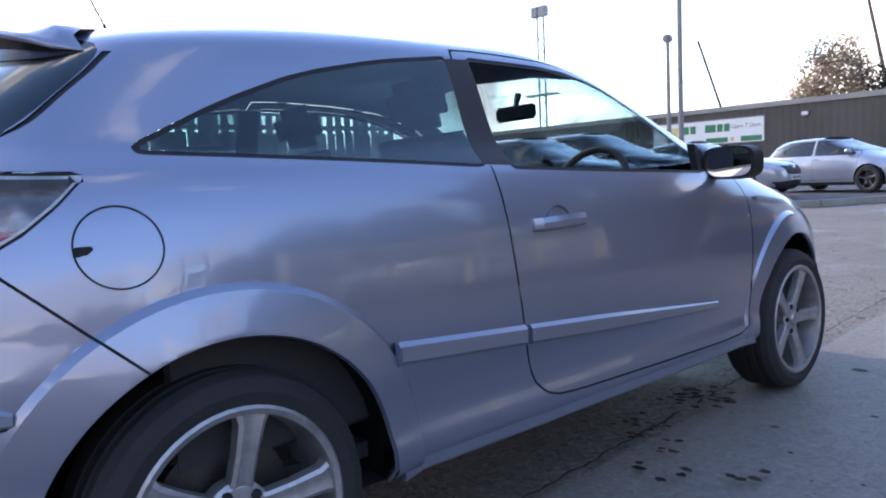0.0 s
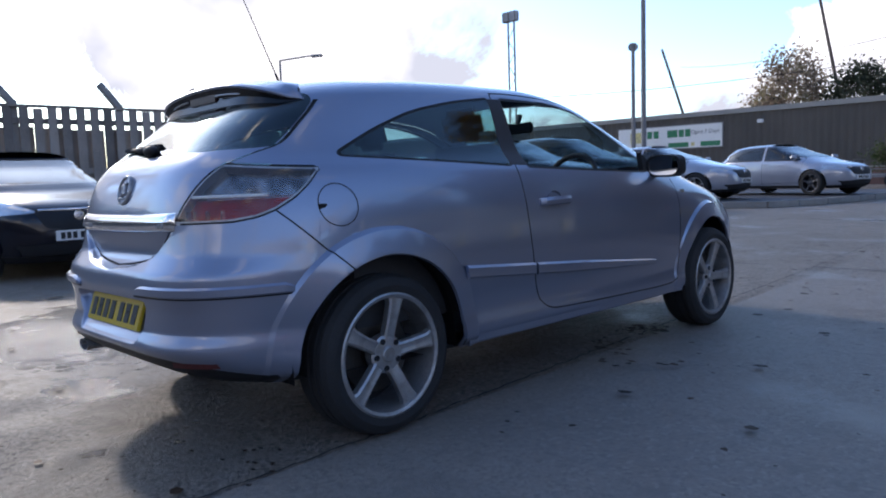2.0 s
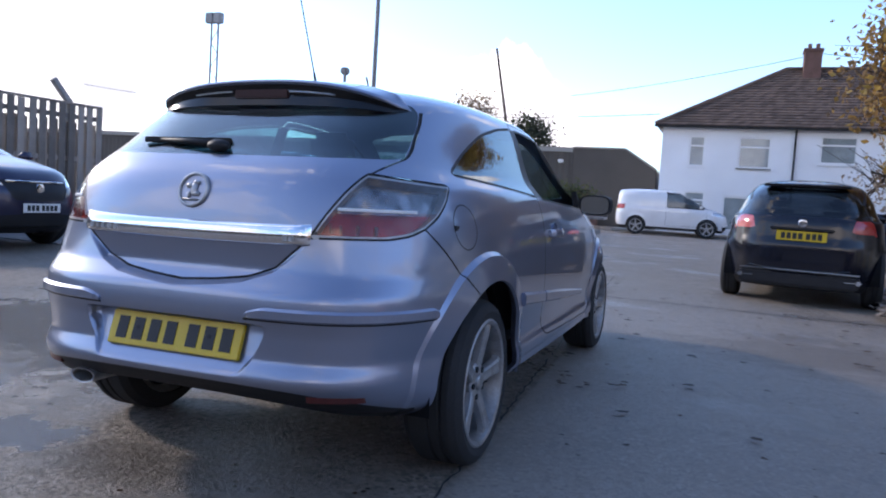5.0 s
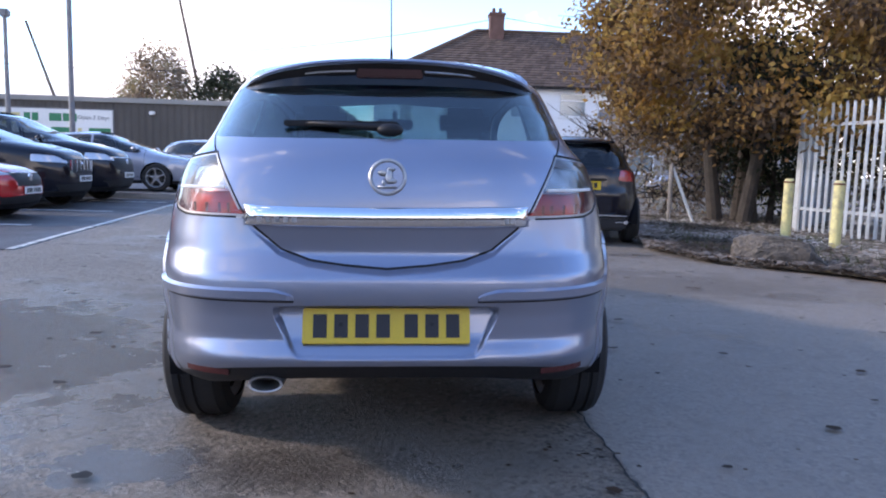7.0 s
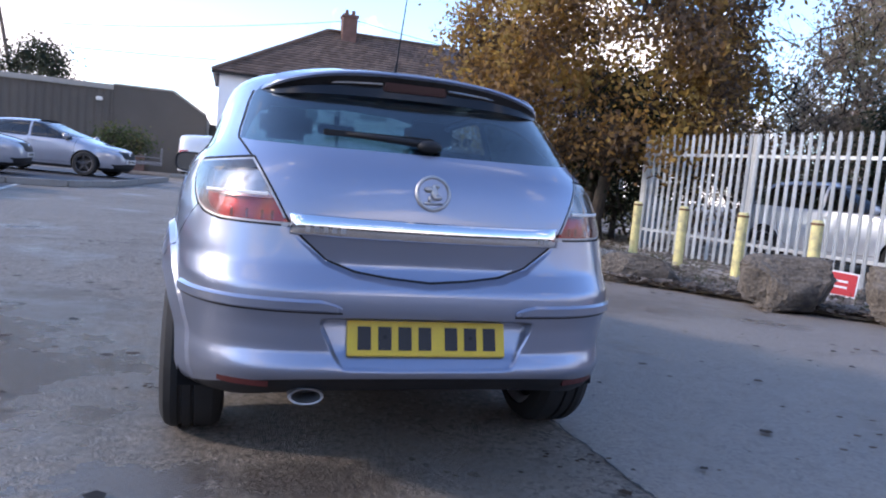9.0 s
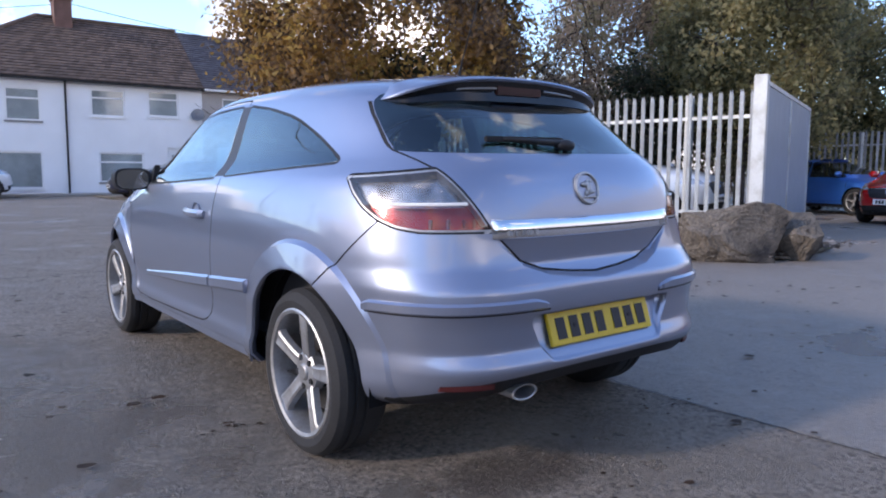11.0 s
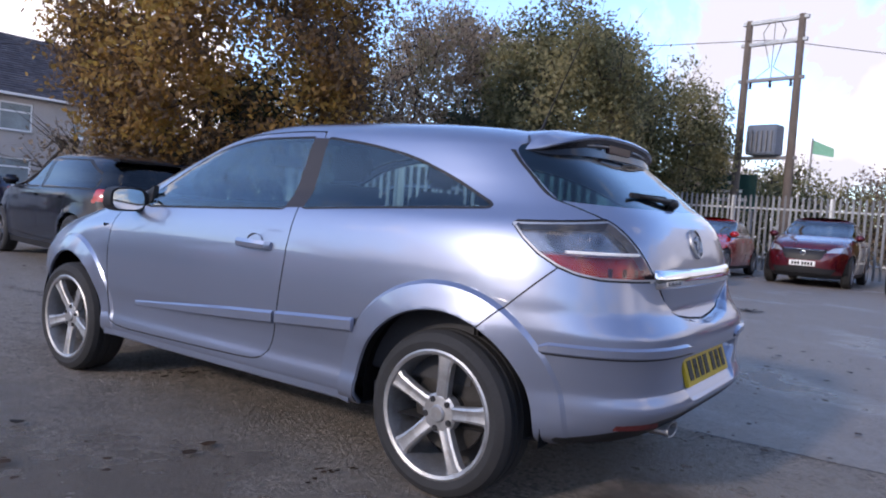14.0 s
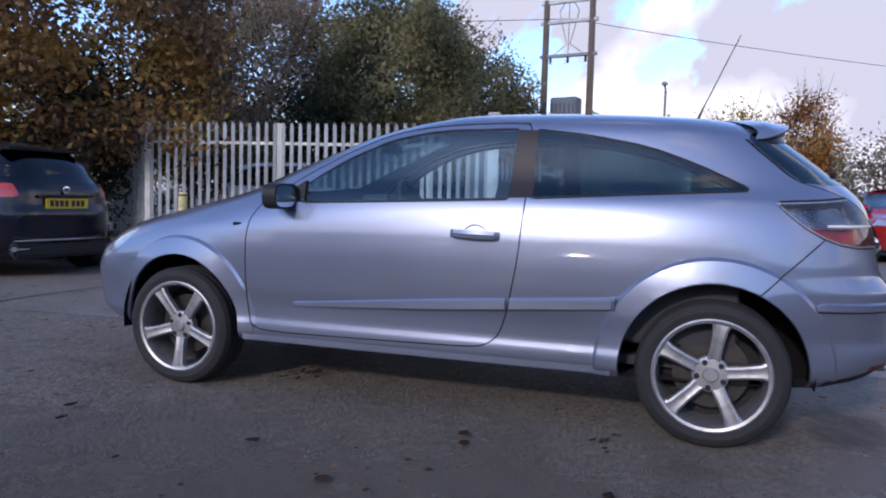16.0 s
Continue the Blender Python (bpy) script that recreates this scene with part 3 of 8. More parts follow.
def in_polygon(P, poly):
    """Signed distance of points from a polygon: negative inside."""
    poly = np.array(poly, float)
    best, inside = np.full(len(P), 1e9), np.zeros(len(P), bool)
    for a, b in zip(poly, np.roll(poly, -1, 0)):
        e, w = b - a, P - a
        t = np.clip(w @ e / (e @ e), 0, 1)
        best = np.minimum(best, np.hypot(*(w - t[:, None] * e).T))
        crosses = (a[1] > P[:, 1]) != (b[1] > P[:, 1])
        with np.errstate(divide="ignore", invalid="ignore"):
            xs = a[0] + (P[:, 1] - a[1]) * e[0] / (e[1] if e[1] else 1e-12)
        inside ^= crosses & (P[:, 0] < xs)
    return np.where(inside, -best, best)


def rounded(poly, times=2):
    """Cuts the corners of a polygon."""
    p = np.array(poly, float)
    for _ in range(times):
        q = np.roll(p, -1, 0)
        p = np.stack([0.8 * p + 0.2 * q, 0.2 * p + 0.8 * q], 1).reshape(-1, 2)
    return p


def split_faces(V, F, label_of):
    """Sorts the faces by the name that label_of gives to their middles."""
    mids = np.array([V[list(f)].mean(0) for f in F])
    groups = {}
    for f, name in zip(F, label_of(mids)):
        groups.setdefault(name, []).append(f)
    return groups


def compact(V, faces):
    used = sorted({i for f in faces for i in f})
    at = {i: k for k, i in enumerate(used)}
    return V[used], [tuple(at[i] for i in f) for f in faces]


def mirrored(V, F):
    return V * (-1, 1, 1), [tuple(reversed(f)) for f in F]


def welded(V, F):
    """Both halves as one sheet."""
    W, G = mirrored(V, F)
    remap, extra = {}, []
    for k, v in enumerate(V):
        remap[k] = k if abs(v[0]) < 1e-6 else len(V) + len(extra)
        if abs(v[0]) >= 1e-6:
            extra.append(W[k])
    return np.r_[V, np.array(extra).reshape(-1, 3)], F + [tuple(remap[i] for i in f) for f in G]


def islands(F):
    """The faces, sorted into connected sheets."""
    up = {}

    def head(i):
        while up.setdefault(i, i) != i:
            up[i] = up[up[i]]
            i = up[i]
        return i

    for f in F:
        for i in f[1:]:
            up[head(i)] = head(f[0])
    sheets = {}
    for f in F:
        sheets.setdefault(head(f[0]), []).append(f)
    return list(sheets.values())


def inward(V, F, depth):
    """Moves a sheet along its normals, into the body."""
    n = np.zeros_like(V)
    for f in F:
        c = np.cross(V[f[1]] - V[f[0]], V[f[2]] - V[f[0]])
        for i in f:
            n[i] += c
    n /= np.maximum(np.linalg.norm(n, axis=1), 1e-12)[:, None]
    return V - n * depth


# ---- wheels ----
def wheel_meshes(radius, rim, width, spokes, mat_rim, twin=False):
    """Tyre, rim barrel, spokes, hub and brake disc; the outer face looks along +x."""
    h = width / 2
    tyre = mesh_of("tyre", *lathe([(rim - 0.006, h - 0.02), (rim + 0.004, h - 0.006), (rim + 0.03, h), (radius - 0.035, h - 0.002), (radius - 0.012, h - 0.016), (radius, h - 0.04), (radius, h - 0.062), (radius - 0.008, h - 0.066), (radius - 0.008, h - 0.074), (radius, h - 0.078), (radius, 0.004), (radius - 0.008, 0.0), (radius - 0.008, -0.006), (radius, -0.01), (radius, 0.04 - h), (radius - 0.02, 0.012 - h), (rim, -h)], 48), M_RUBBER, True)
    barrel = mesh_of("rim", *lathe([(rim - 0.004, h - 0.03), (rim + 0.004, h - 0.008), (rim - 0.004, h - 0.003), (rim - 0.016, h - 0.008), (rim - 0.020, h - 0.03), (rim - 0.028, -h + 0.03), (rim, -h + 0.01)], 48), mat_rim, True)
    disc = mesh_of("brake_disc", *lathe([(0.0, h - 0.095), (0.07, h - 0.095), (0.072, h - 0.105), (rim * 0.66, h - 0.105), (rim * 0.66, h - 0.12), (0.0, h - 0.12)], 32), M_DISC, True)
    back = mesh_of("wheel_backing", *lathe([(0.0, -h + 0.05), (rim - 0.02, -h + 0.05)], 24), M_SEAM)
    verts, faces, sec = [], [], []
    for r, w, x in ((0.035, 0.034, h - 0.040), (0.075, 0.027, h - 0.030), (0.13, 0.027 if not twin else 0.016, h - 0.022), (rim - 0.040, 0.032 if not twin else 0.02, h - 0.014), (rim - 0.010, 0.046 if not twin else 0.03, h - 0.016)):
        sec.append([(x + dx, -s * w, r) for s, dx in ((-1.0, -0.030), (-0.92, -0.005), (-0.62, 0.0), (-0.2, -0.003), (0.2, -0.003), (0.62, 0.0), (0.92, -0.005), (1.0, -0.030))])
    verts = [v for ring in sec for v in ring]
    for i in range(len(sec) - 1):
        for j in range(7):
            faces.append((i * 8 + j, i * 8 + j + 1, i * 8 + j + 9, i * 8 + j + 8))
    spoke = mesh_of("spoke", verts, faces, mat_rim, True)
    hub = mesh_of("hub", *lathe([(0.0, h - 0.020), (0.026, h - 0.021), (0.031, h - 0.026), (0.032, h - 0.032), (0.062, h - 0.034), (0.074, h - 0.042), (0.074, h - 0.08)], 28), mat_rim, True)
    bm = rod(bmesh.new(), (h - 0.055, 0, 0), (h - 0.029, 0, 0), 0.0115, sides=8)
    bolt = bpy.data.meshes.new("wheel_bolt")
    bm.to_mesh(bolt)
    bm.free()
    bolt.materials.append(M_SEAM)
    return tyre, barrel, disc, back, spoke, hub, bolt


def add_wheels(car, meshes, axles, x, radius, bolts=False, spokes=5, turns=(5, 5, 5, 36)):
    for y in axles:
        for side in (1, -1):
            m = pose(side * x, y, radius, turns[(2 if y > 1 else 0) + (0 if side > 0 else 1)], 0, 0 if side > 0 else 180)
            w = new("wheel")
            w.parent, w.matrix_basis = car, m
            for name, me in zip(("tyre", "rim", "brake_disc", "backing", "spoke", "hub"), meshes):
                for k in range(spokes if name == "spoke" else 1):
                    piece(name, me, w, at=pose(0, 0, 0, 360 * k / spokes, 0, 0) if name == "spoke" else None)
            for k in range(5 if bolts else 0):
                a = 2 * math.pi * (k + 0.75) / 5
                piece("wheel_bolt", meshes[6], w, at=Matrix.Translation((0, 0.055 * math.cos(a), 0.055 * math.sin(a))))


def well_mesh(y, z, r, x0, x1):
    """The dark liner of a wheel arch."""
    V, F = [], []
    n = 20
    for k in range(n + 1):
        a = math.pi * (-0.042 + 1.084 * k / n)
        V += [(x0, y + r * math.cos(a), z + r * math.sin(a)), (x1, y + r * math.cos(a), z + r * math.sin(a))]
    F = [(2 * k, 2 * k + 1, 2 * k + 3, 2 * k + 2) for k in range(n)]
    F.append(tuple(range(0, 2 * n + 2, 2)))
    return mesh_of("wheel_well", V, F, M_LINER)


def strip_mesh(name, points, normals, heights, depth, mat):
    """A raised rubbing strip that follows the body: bevelled above and below."""
    V, F = [], []
    for (p, q), nrm, h in zip(points, normals, heights):
        p, nrm = Vector(p), Vector(nrm)
        d = depth * q
        for dz, out_ in ((-0.5, -0.006), (-0.5, d * 0.55), (-0.36, d), (0.30, d), (0.5, d * 0.35), (0.5, -0.006)):
            V.append(p + nrm * out_ + Vector((0, 0, dz * h)))
    n = 6
    for k in range(len(points) - 1):
        for j in range(n - 1):
            a = k * n + j
            F.append((a, a + n, a + n + 1, a + 1))
    F += [tuple(range(n)), tuple(range((len(points) - 1) * n + n - 1, (len(points) - 1) * n - 1, -1))]
    me = mesh_of(name, V, F, mat)
    return me


def finish_hull(hull, V):
    """Raises the wheel-arch flares on the cut sheet."""
    V = V.copy()
    side = V[:, 0] > 0.6 * hull.width(V[:, 2])
    V[:, 0] += np.where(side, hull.bulge(V[:, 1], V[:, 2]), 0)
    return V


def mesh_bm(V, F):
    bm = bmesh.new()
    vs = [bm.verts.new(v) for v in V]
    for f in F:
        bm.faces.new([vs[i] for i in f])
    return bm


# ---- the parked three-door hatchback ----
M_BADGE = material("badge_grey", (0.34, 0.355, 0.42), 0.35, 0.7, var=0.1)
HUBS = (0.0, 2.614)
MAIN_HULL = Hull(
    rear=[(0.265, -0.57), (0.30, -0.650), (0.335, -0.696), (0.362, -0.722), (0.385, -0.742), (0.405, -0.750), (0.430, -0.742), (0.47, -0.724), (0.53, -0.724), (0.60, -0.735), (0.655, -0.728), (0.695, -0.700), (0.73, -0.676), (0.80, -0.660), (0.87, -0.652), (0.96, -0.630), (1.02, -0.604), (1.06, -0.574), (1.085, -0.546), (1.12, -0.498), (1.20, -0.400), (1.28, -0.295), (1.34, -0.200), (1.375, -0.105), (1.395, 0.02), (1.412, 0.18), (1.424, 0.36), (1.432, 0.60), (1.436, 0.80)],
    front=[(0.265, 3.30), (0.30, 3.42), (0.40, 3.49), (0.55, 3.50), (0.65, 3.46), (0.72, 3.38), (0.78, 3.28), (0.84, 3.12), (0.90, 2.88), (0.95, 2.68), (0.99, 2.52), (1.02, 2.42), (1.10, 2.24), (1.17, 2.07), (1.24, 1.89), (1.30, 1.73), (1.35, 1.56), (1.39, 1.38), (1.412, 1.24), (1.424, 1.14), (1.432, 1.02), (1.436, 0.90)],
    width=[(0.265, 0.775), (0.285, 0.806), (0.31, 0.822), (0.345, 0.823), (0.40, 0.814), (0.45, 0.816), (0.55, 0.831), (0.70, 0.838), (0.82, 0.832), (0.92, 0.815), (0.98, 0.797), (1.02, 0.778), (1.05, 0.752), (1.08, 0.728), (1.14, 0.702), (1.20, 0.682), (1.28, 0.654), (1.33, 0.630), (1.365, 0.596), (1.39, 0.545), (1.41, 0.455), (1.424, 0.34), (1.432, 0.20), (1.436, 0.07)],
    p_rear=[(0.265, 5.0), (0.75, 5.0), (0.85, 4.8), (1.0, 4.6), (1.1, 4.5), (1.30, 4.5), (1.38, 3.4), (1.436, 2.2)],
    p_front=[(0.265, 4.0), (0.70, 4.0), (0.95, 4.2), (1.05, 4.2), (1.3, 3.8), (1.38, 3.0), (1.436, 2.2)],
    yc=1.0,
    flares=[(0.0, 0.317, 0.376, 0.478, 0.034), (2.614, 0.317, 0.372, 0.466, 0.032)],
)
DOOR_GLASS = rounded([(1.99, 0.972), (1.92, 1.05), (1.82, 1.12), (1.68, 1.197), (1.49, 1.272), (1.25, 1.315), (0.910, 1.3215), (0.870, 1.3215), (0.871, 1.295), (0.880, 1.040), (0.883, 1.013), (0.920, 1.011), (1.4, 0.992)], 1)
QUARTER_GLASS = rounded([(0.778, 1.290), (0.776, 1.319), (0.745, 1.315), (0.54, 1.290), (0.29, 1.240), (0.09, 1.165), (-0.080, 1.084), (-0.112, 1.069), (-0.070, 1.066), (0.4, 1.042), (0.74, 1.022), (0.770, 1.020), (0.771, 1.045)], 1)
PILLAR = [(0.872, 1.325), (0.776, 1.322), (0.769, 1.018), (0.885, 1.013)]
DOOR = rounded([(0.788, 1.352), (0.796, 1.01), (0.814, 0.75), (0.856, 0.52), (0.894, 0.405), (0.945, 0.358), (1.02, 0.340), (1.43, 0.332), (2.12, 0.323), (2.18, 0.36), (2.20, 0.53), (2.20, 0.86), (2.13, 0.975), (1.93, 1.115), (1.70, 1.235), (1.49, 1.312), (1.25, 1.346), (0.95, 1.357)], 1)
REAR_GLASS = rounded([(-0.2, 1.088), (0.40, 1.088), (0.565, 1.094), (0.602, 1.100), (0.600, 1.12), (0.590, 1.17), (0.573, 1.24), (0.556, 1.282), (0.520, 1.312), (0.40, 1.328), (-0.2, 1.345)], 1)
HATCH = [(-0.3, 0.686), (0.0, 0.680), (0.13, 0.690), (0.24, 0.705), (0.33, 0.737), (0.41, 0.805), (0.452, 0.855), (0.505, 0.935), (0.550, 1.020), (0.578, 1.060), (0.608, 1.104), (0.6045, 1.13), (0.5945, 1.17), (0.5775, 1.24), (0.561, 1.284), (0.526, 1.318), (0.40, 1.336), (-0.3, 1.356)]
PLATE_BED = rounded([(-0.3, 0.574), (0.30, 0.574), (0.362, 0.566), (0.290, 0.416), (0.25, 0.404), (-0.3, 0.404)], 1)
LAMP_SIDE = np.array([(-0.225, 1.012), (-0.27, 0.968), (-0.33, 0.920), (-0.40, 0.880), (-0.46, 0.857), (-0.53, 0.844), (-0.80, 0.836)])[::-1]
HEADLAMP = rounded([(3.45, 0.60), (3.36, 0.735), (3.05, 0.815), (2.97, 0.800), (3.10, 0.70), (3.25, 0.62)], 1)
WINDSCREEN = rounded([(-0.3, 1.005), (0.60, 1.02), (0.565, 1.12), (0.53, 1.24), (0.47, 1.35), (-0.3, 1.385)], 1)


def yz(V):
    return V[:, 1:3]


def xz(V):
    return V[:, [0, 2]]


def lamp_field(V):
    x, y, z = V.T
    top = z - (1.018 + 0.022 * np.clip((0.73 - x) / 0.18, 0, 1))
    low = np.interp(y, LAMP_SIDE[:, 0], LAMP_SIDE[:, 1]) - z
    inner = 0.9 * ((0.448 + (z - 0.838) * 0.56 - 0.10 * (z - 0.838) * (1.04 - z)) - x)
    return np.maximum.reduce([top, low, inner, (y + 0.226)])


def eased(u):
    u = np.clip(u, 0, 1)
    return u * u * (3 - 2 * u)


def bed_depth(z):
    """The bed of the number plate leans back from its lower edge."""
    return 0.004 + 0.050 * np.clip((z - 0.404) / 0.17, 0, 1)


def tail_push(x, z):
    """How far the tail lies forward of the plain hull: the foot of the tailgate below its bar, and the bed of the number plate."""
    P = np.c_[np.abs(x), z]
    foot = 0.036 * eased((0.835 - P[:, 1]) / 0.15) * eased((0.0175 - in_polygon(P, HATCH)) / 0.014)
    return foot + bed_depth(z) * eased(-in_polygon(P, PLATE_BED) / 0.016)


def joint_field(V):
    """Signed distance from the slanting joint between quarter panel and bumper."""
    return 0.72 * (V[:, 1] + 0.235 + np.clip((V[:, 2] - 0.715) * 1.05, -0.09, 0.2))


def main_car_fields():
    rear = lambda V, f: np.maximum(f, V[:, 1] - 0.25)  # noqa: E731
    nose = lambda V, f: np.maximum(f, 1.25 - V[:, 1])  # noqa: E731
    return {
        "arch_rear": lambda V: np.hypot(V[:, 1] - 0.0, V[:, 2] - 0.317) - 0.374,
        "arch_front": lambda V: np.hypot(V[:, 1] - 2.614, V[:, 2] - 0.317) - 0.370,
        "door_out": lambda V: in_polygon(yz(V), DOOR) - 0.0032,
        "door_in": lambda V: in_polygon(yz(V), DOOR) + 0.0032,
        "door_glass": lambda V: in_polygon(yz(V), DOOR_GLASS),
        "quarter_glass": lambda V: in_polygon(yz(V), QUARTER_GLASS),
        "pillar": lambda V: in_polygon(yz(V), PILLAR),
        "trim": lambda V: np.minimum(in_polygon(yz(V), DOOR_GLASS), in_polygon(yz(V), QUARTER_GLASS)) - 0.011,
        "lamp": lambda V: lamp_field(V),
        "lamp_rim": lambda V: lamp_field(V) - 0.007,
        "lamp_inner": lambda V: lamp_field(V) + 0.006,
        "lamp_split": lambda V: np.maximum(V[:, 2] - 0.925, V[:, 1] + 0.1),
        "rear_glass": lambda V: rear(V, in_polygon(xz(V), REAR_GLASS)),
        "hatch_out": lambda V: rear(V, in_polygon(xz(V), HATCH) - 0.0035),
        "hatch_in": lambda V: rear(V, in_polygon(xz(V), HATCH) + 0.0035),
        "hatch_mid": lambda V: np.maximum(rear(V, in_polygon(xz(V), HATCH) - 0.0105), V[:, 2] - 0.84),
        "hatch_lip": lambda V: np.maximum(rear(V, in_polygon(xz(V), HATCH) - 0.0175), V[:, 2] - 0.84),
        "bed": lambda V: rear(V, in_polygon(xz(V), PLATE_BED)),
        "bed_mid": lambda V: rear(V, in_polygon(xz(V), PLATE_BED) + 0.008),
        "bed_in": lambda V: rear(V, in_polygon(xz(V), PLATE_BED) + 0.016),
        "windscreen": lambda V: nose(V, in_polygon(xz(V), WINDSCREEN)),
        "flare_r": lambda V: np.hypot(V[:, 1], V[:, 2] - 0.317) - 0.478,
        "flare_r2": lambda V: np.hypot(V[:, 1], V[:, 2] - 0.317) - 0.464,
        "flare_f": lambda V: np.hypot(V[:, 1] - 2.614, V[:, 2] - 0.317) - 0.466,
        "flare_f2": lambda V: np.hypot(V[:, 1] - 2.614, V[:, 2] - 0.317) - 0.452,
        "joint_a": lambda V: joint_field(V) - 0.003,
        "joint_b": lambda V: joint_field(V) + 0.003,
        "headlamp": lambda V: in_polygon(yz(V), HEADLAMP),
        "valance": lambda V: np.maximum(V[:, 2] - (0.386 - 0.112 * np.clip(V[:, 0] / 0.76, 0, 1) ** 5), V[:, 1] + 0.42),
        "valance_foot": lambda V: np.maximum(V[:, 2] - (0.338 - 0.080 * np.clip(V[:, 0] / 0.66, 0, 1) ** 4), V[:, 1] + 0.45),
        "bumper": lambda V: np.maximum(joint_field(V), V[:, 2] - 0.9),
    }


def main_car_label(mids):
    fields = {k: f(mids) for k, f in main_car_fields().items()}
    out = np.full(len(mids), "body", dtype=object)
    out[fields["bumper"] < 0] = "rear_bumper"
    out[fields["valance"] < 0] = "valance"
    out[fields["headlamp"] < 0] = "headlight"
    out[(np.abs(joint_field(mids)) < 0.003) & (mids[:, 2] > 0.62) & (mids[:, 2] < 0.89)] = "seam"
    out[fields["door_out"] < 0] = "seam"
    out[fields["door_in"] < 0] = "door"
    out[fields["trim"] < 0] = "window_trim"
    out[fields["pillar"] < 0] = "pillar_cover"
    out[fields["quarter_glass"] < 0] = "quarter_window"
    out[fields["door_glass"] < 0] = "door_window"
    out[(fields["hatch_out"] < 0) & (mids[:, 2] < 1.287)] = "seam"
    out[fields["hatch_in"] < 0] = "tailgate"
    out[fields["lamp_rim"] < 0] = "seam"
    lamp = fields["lamp"] < 0
    out[lamp] = "lamp_edge"
    inner = fields["lamp_inner"] < 0
    out[inner & (fields["lamp_split"] < 0)] = "lamp_red"
    out[inner & (fields["lamp_split"] >= 0)] = "lamp_smoke"
    out[fields["rear_glass"] < 0] = "rear_window"
    out[fields["windscreen"] < 0] = "windscreen"
    out[(fields["arch_rear"] < 0) | (fields["arch_front"] < 0) | (fields["valance_foot"] < 0)] = "gone"
    return out


def solid(V, F, depth):
    """Gives a sheet thickness: an inner copy, joined along the open edges."""
    V = np.asarray(V)
    W = inward(V, F, depth)
    n = len(V)
    count = {}
    for f in F:
        for i, j in zip(f, f[1:] + f[:1]):
            count[(i, j)] = count.get((i, j), 0) + 1
    G = list(F) + [tuple(reversed([i + n for i in f])) for f in F]
    for (i, j) in count:
        if (j, i) not in count:
            G.append((j, i, i + n, j + n))
    return np.r_[V, W], G


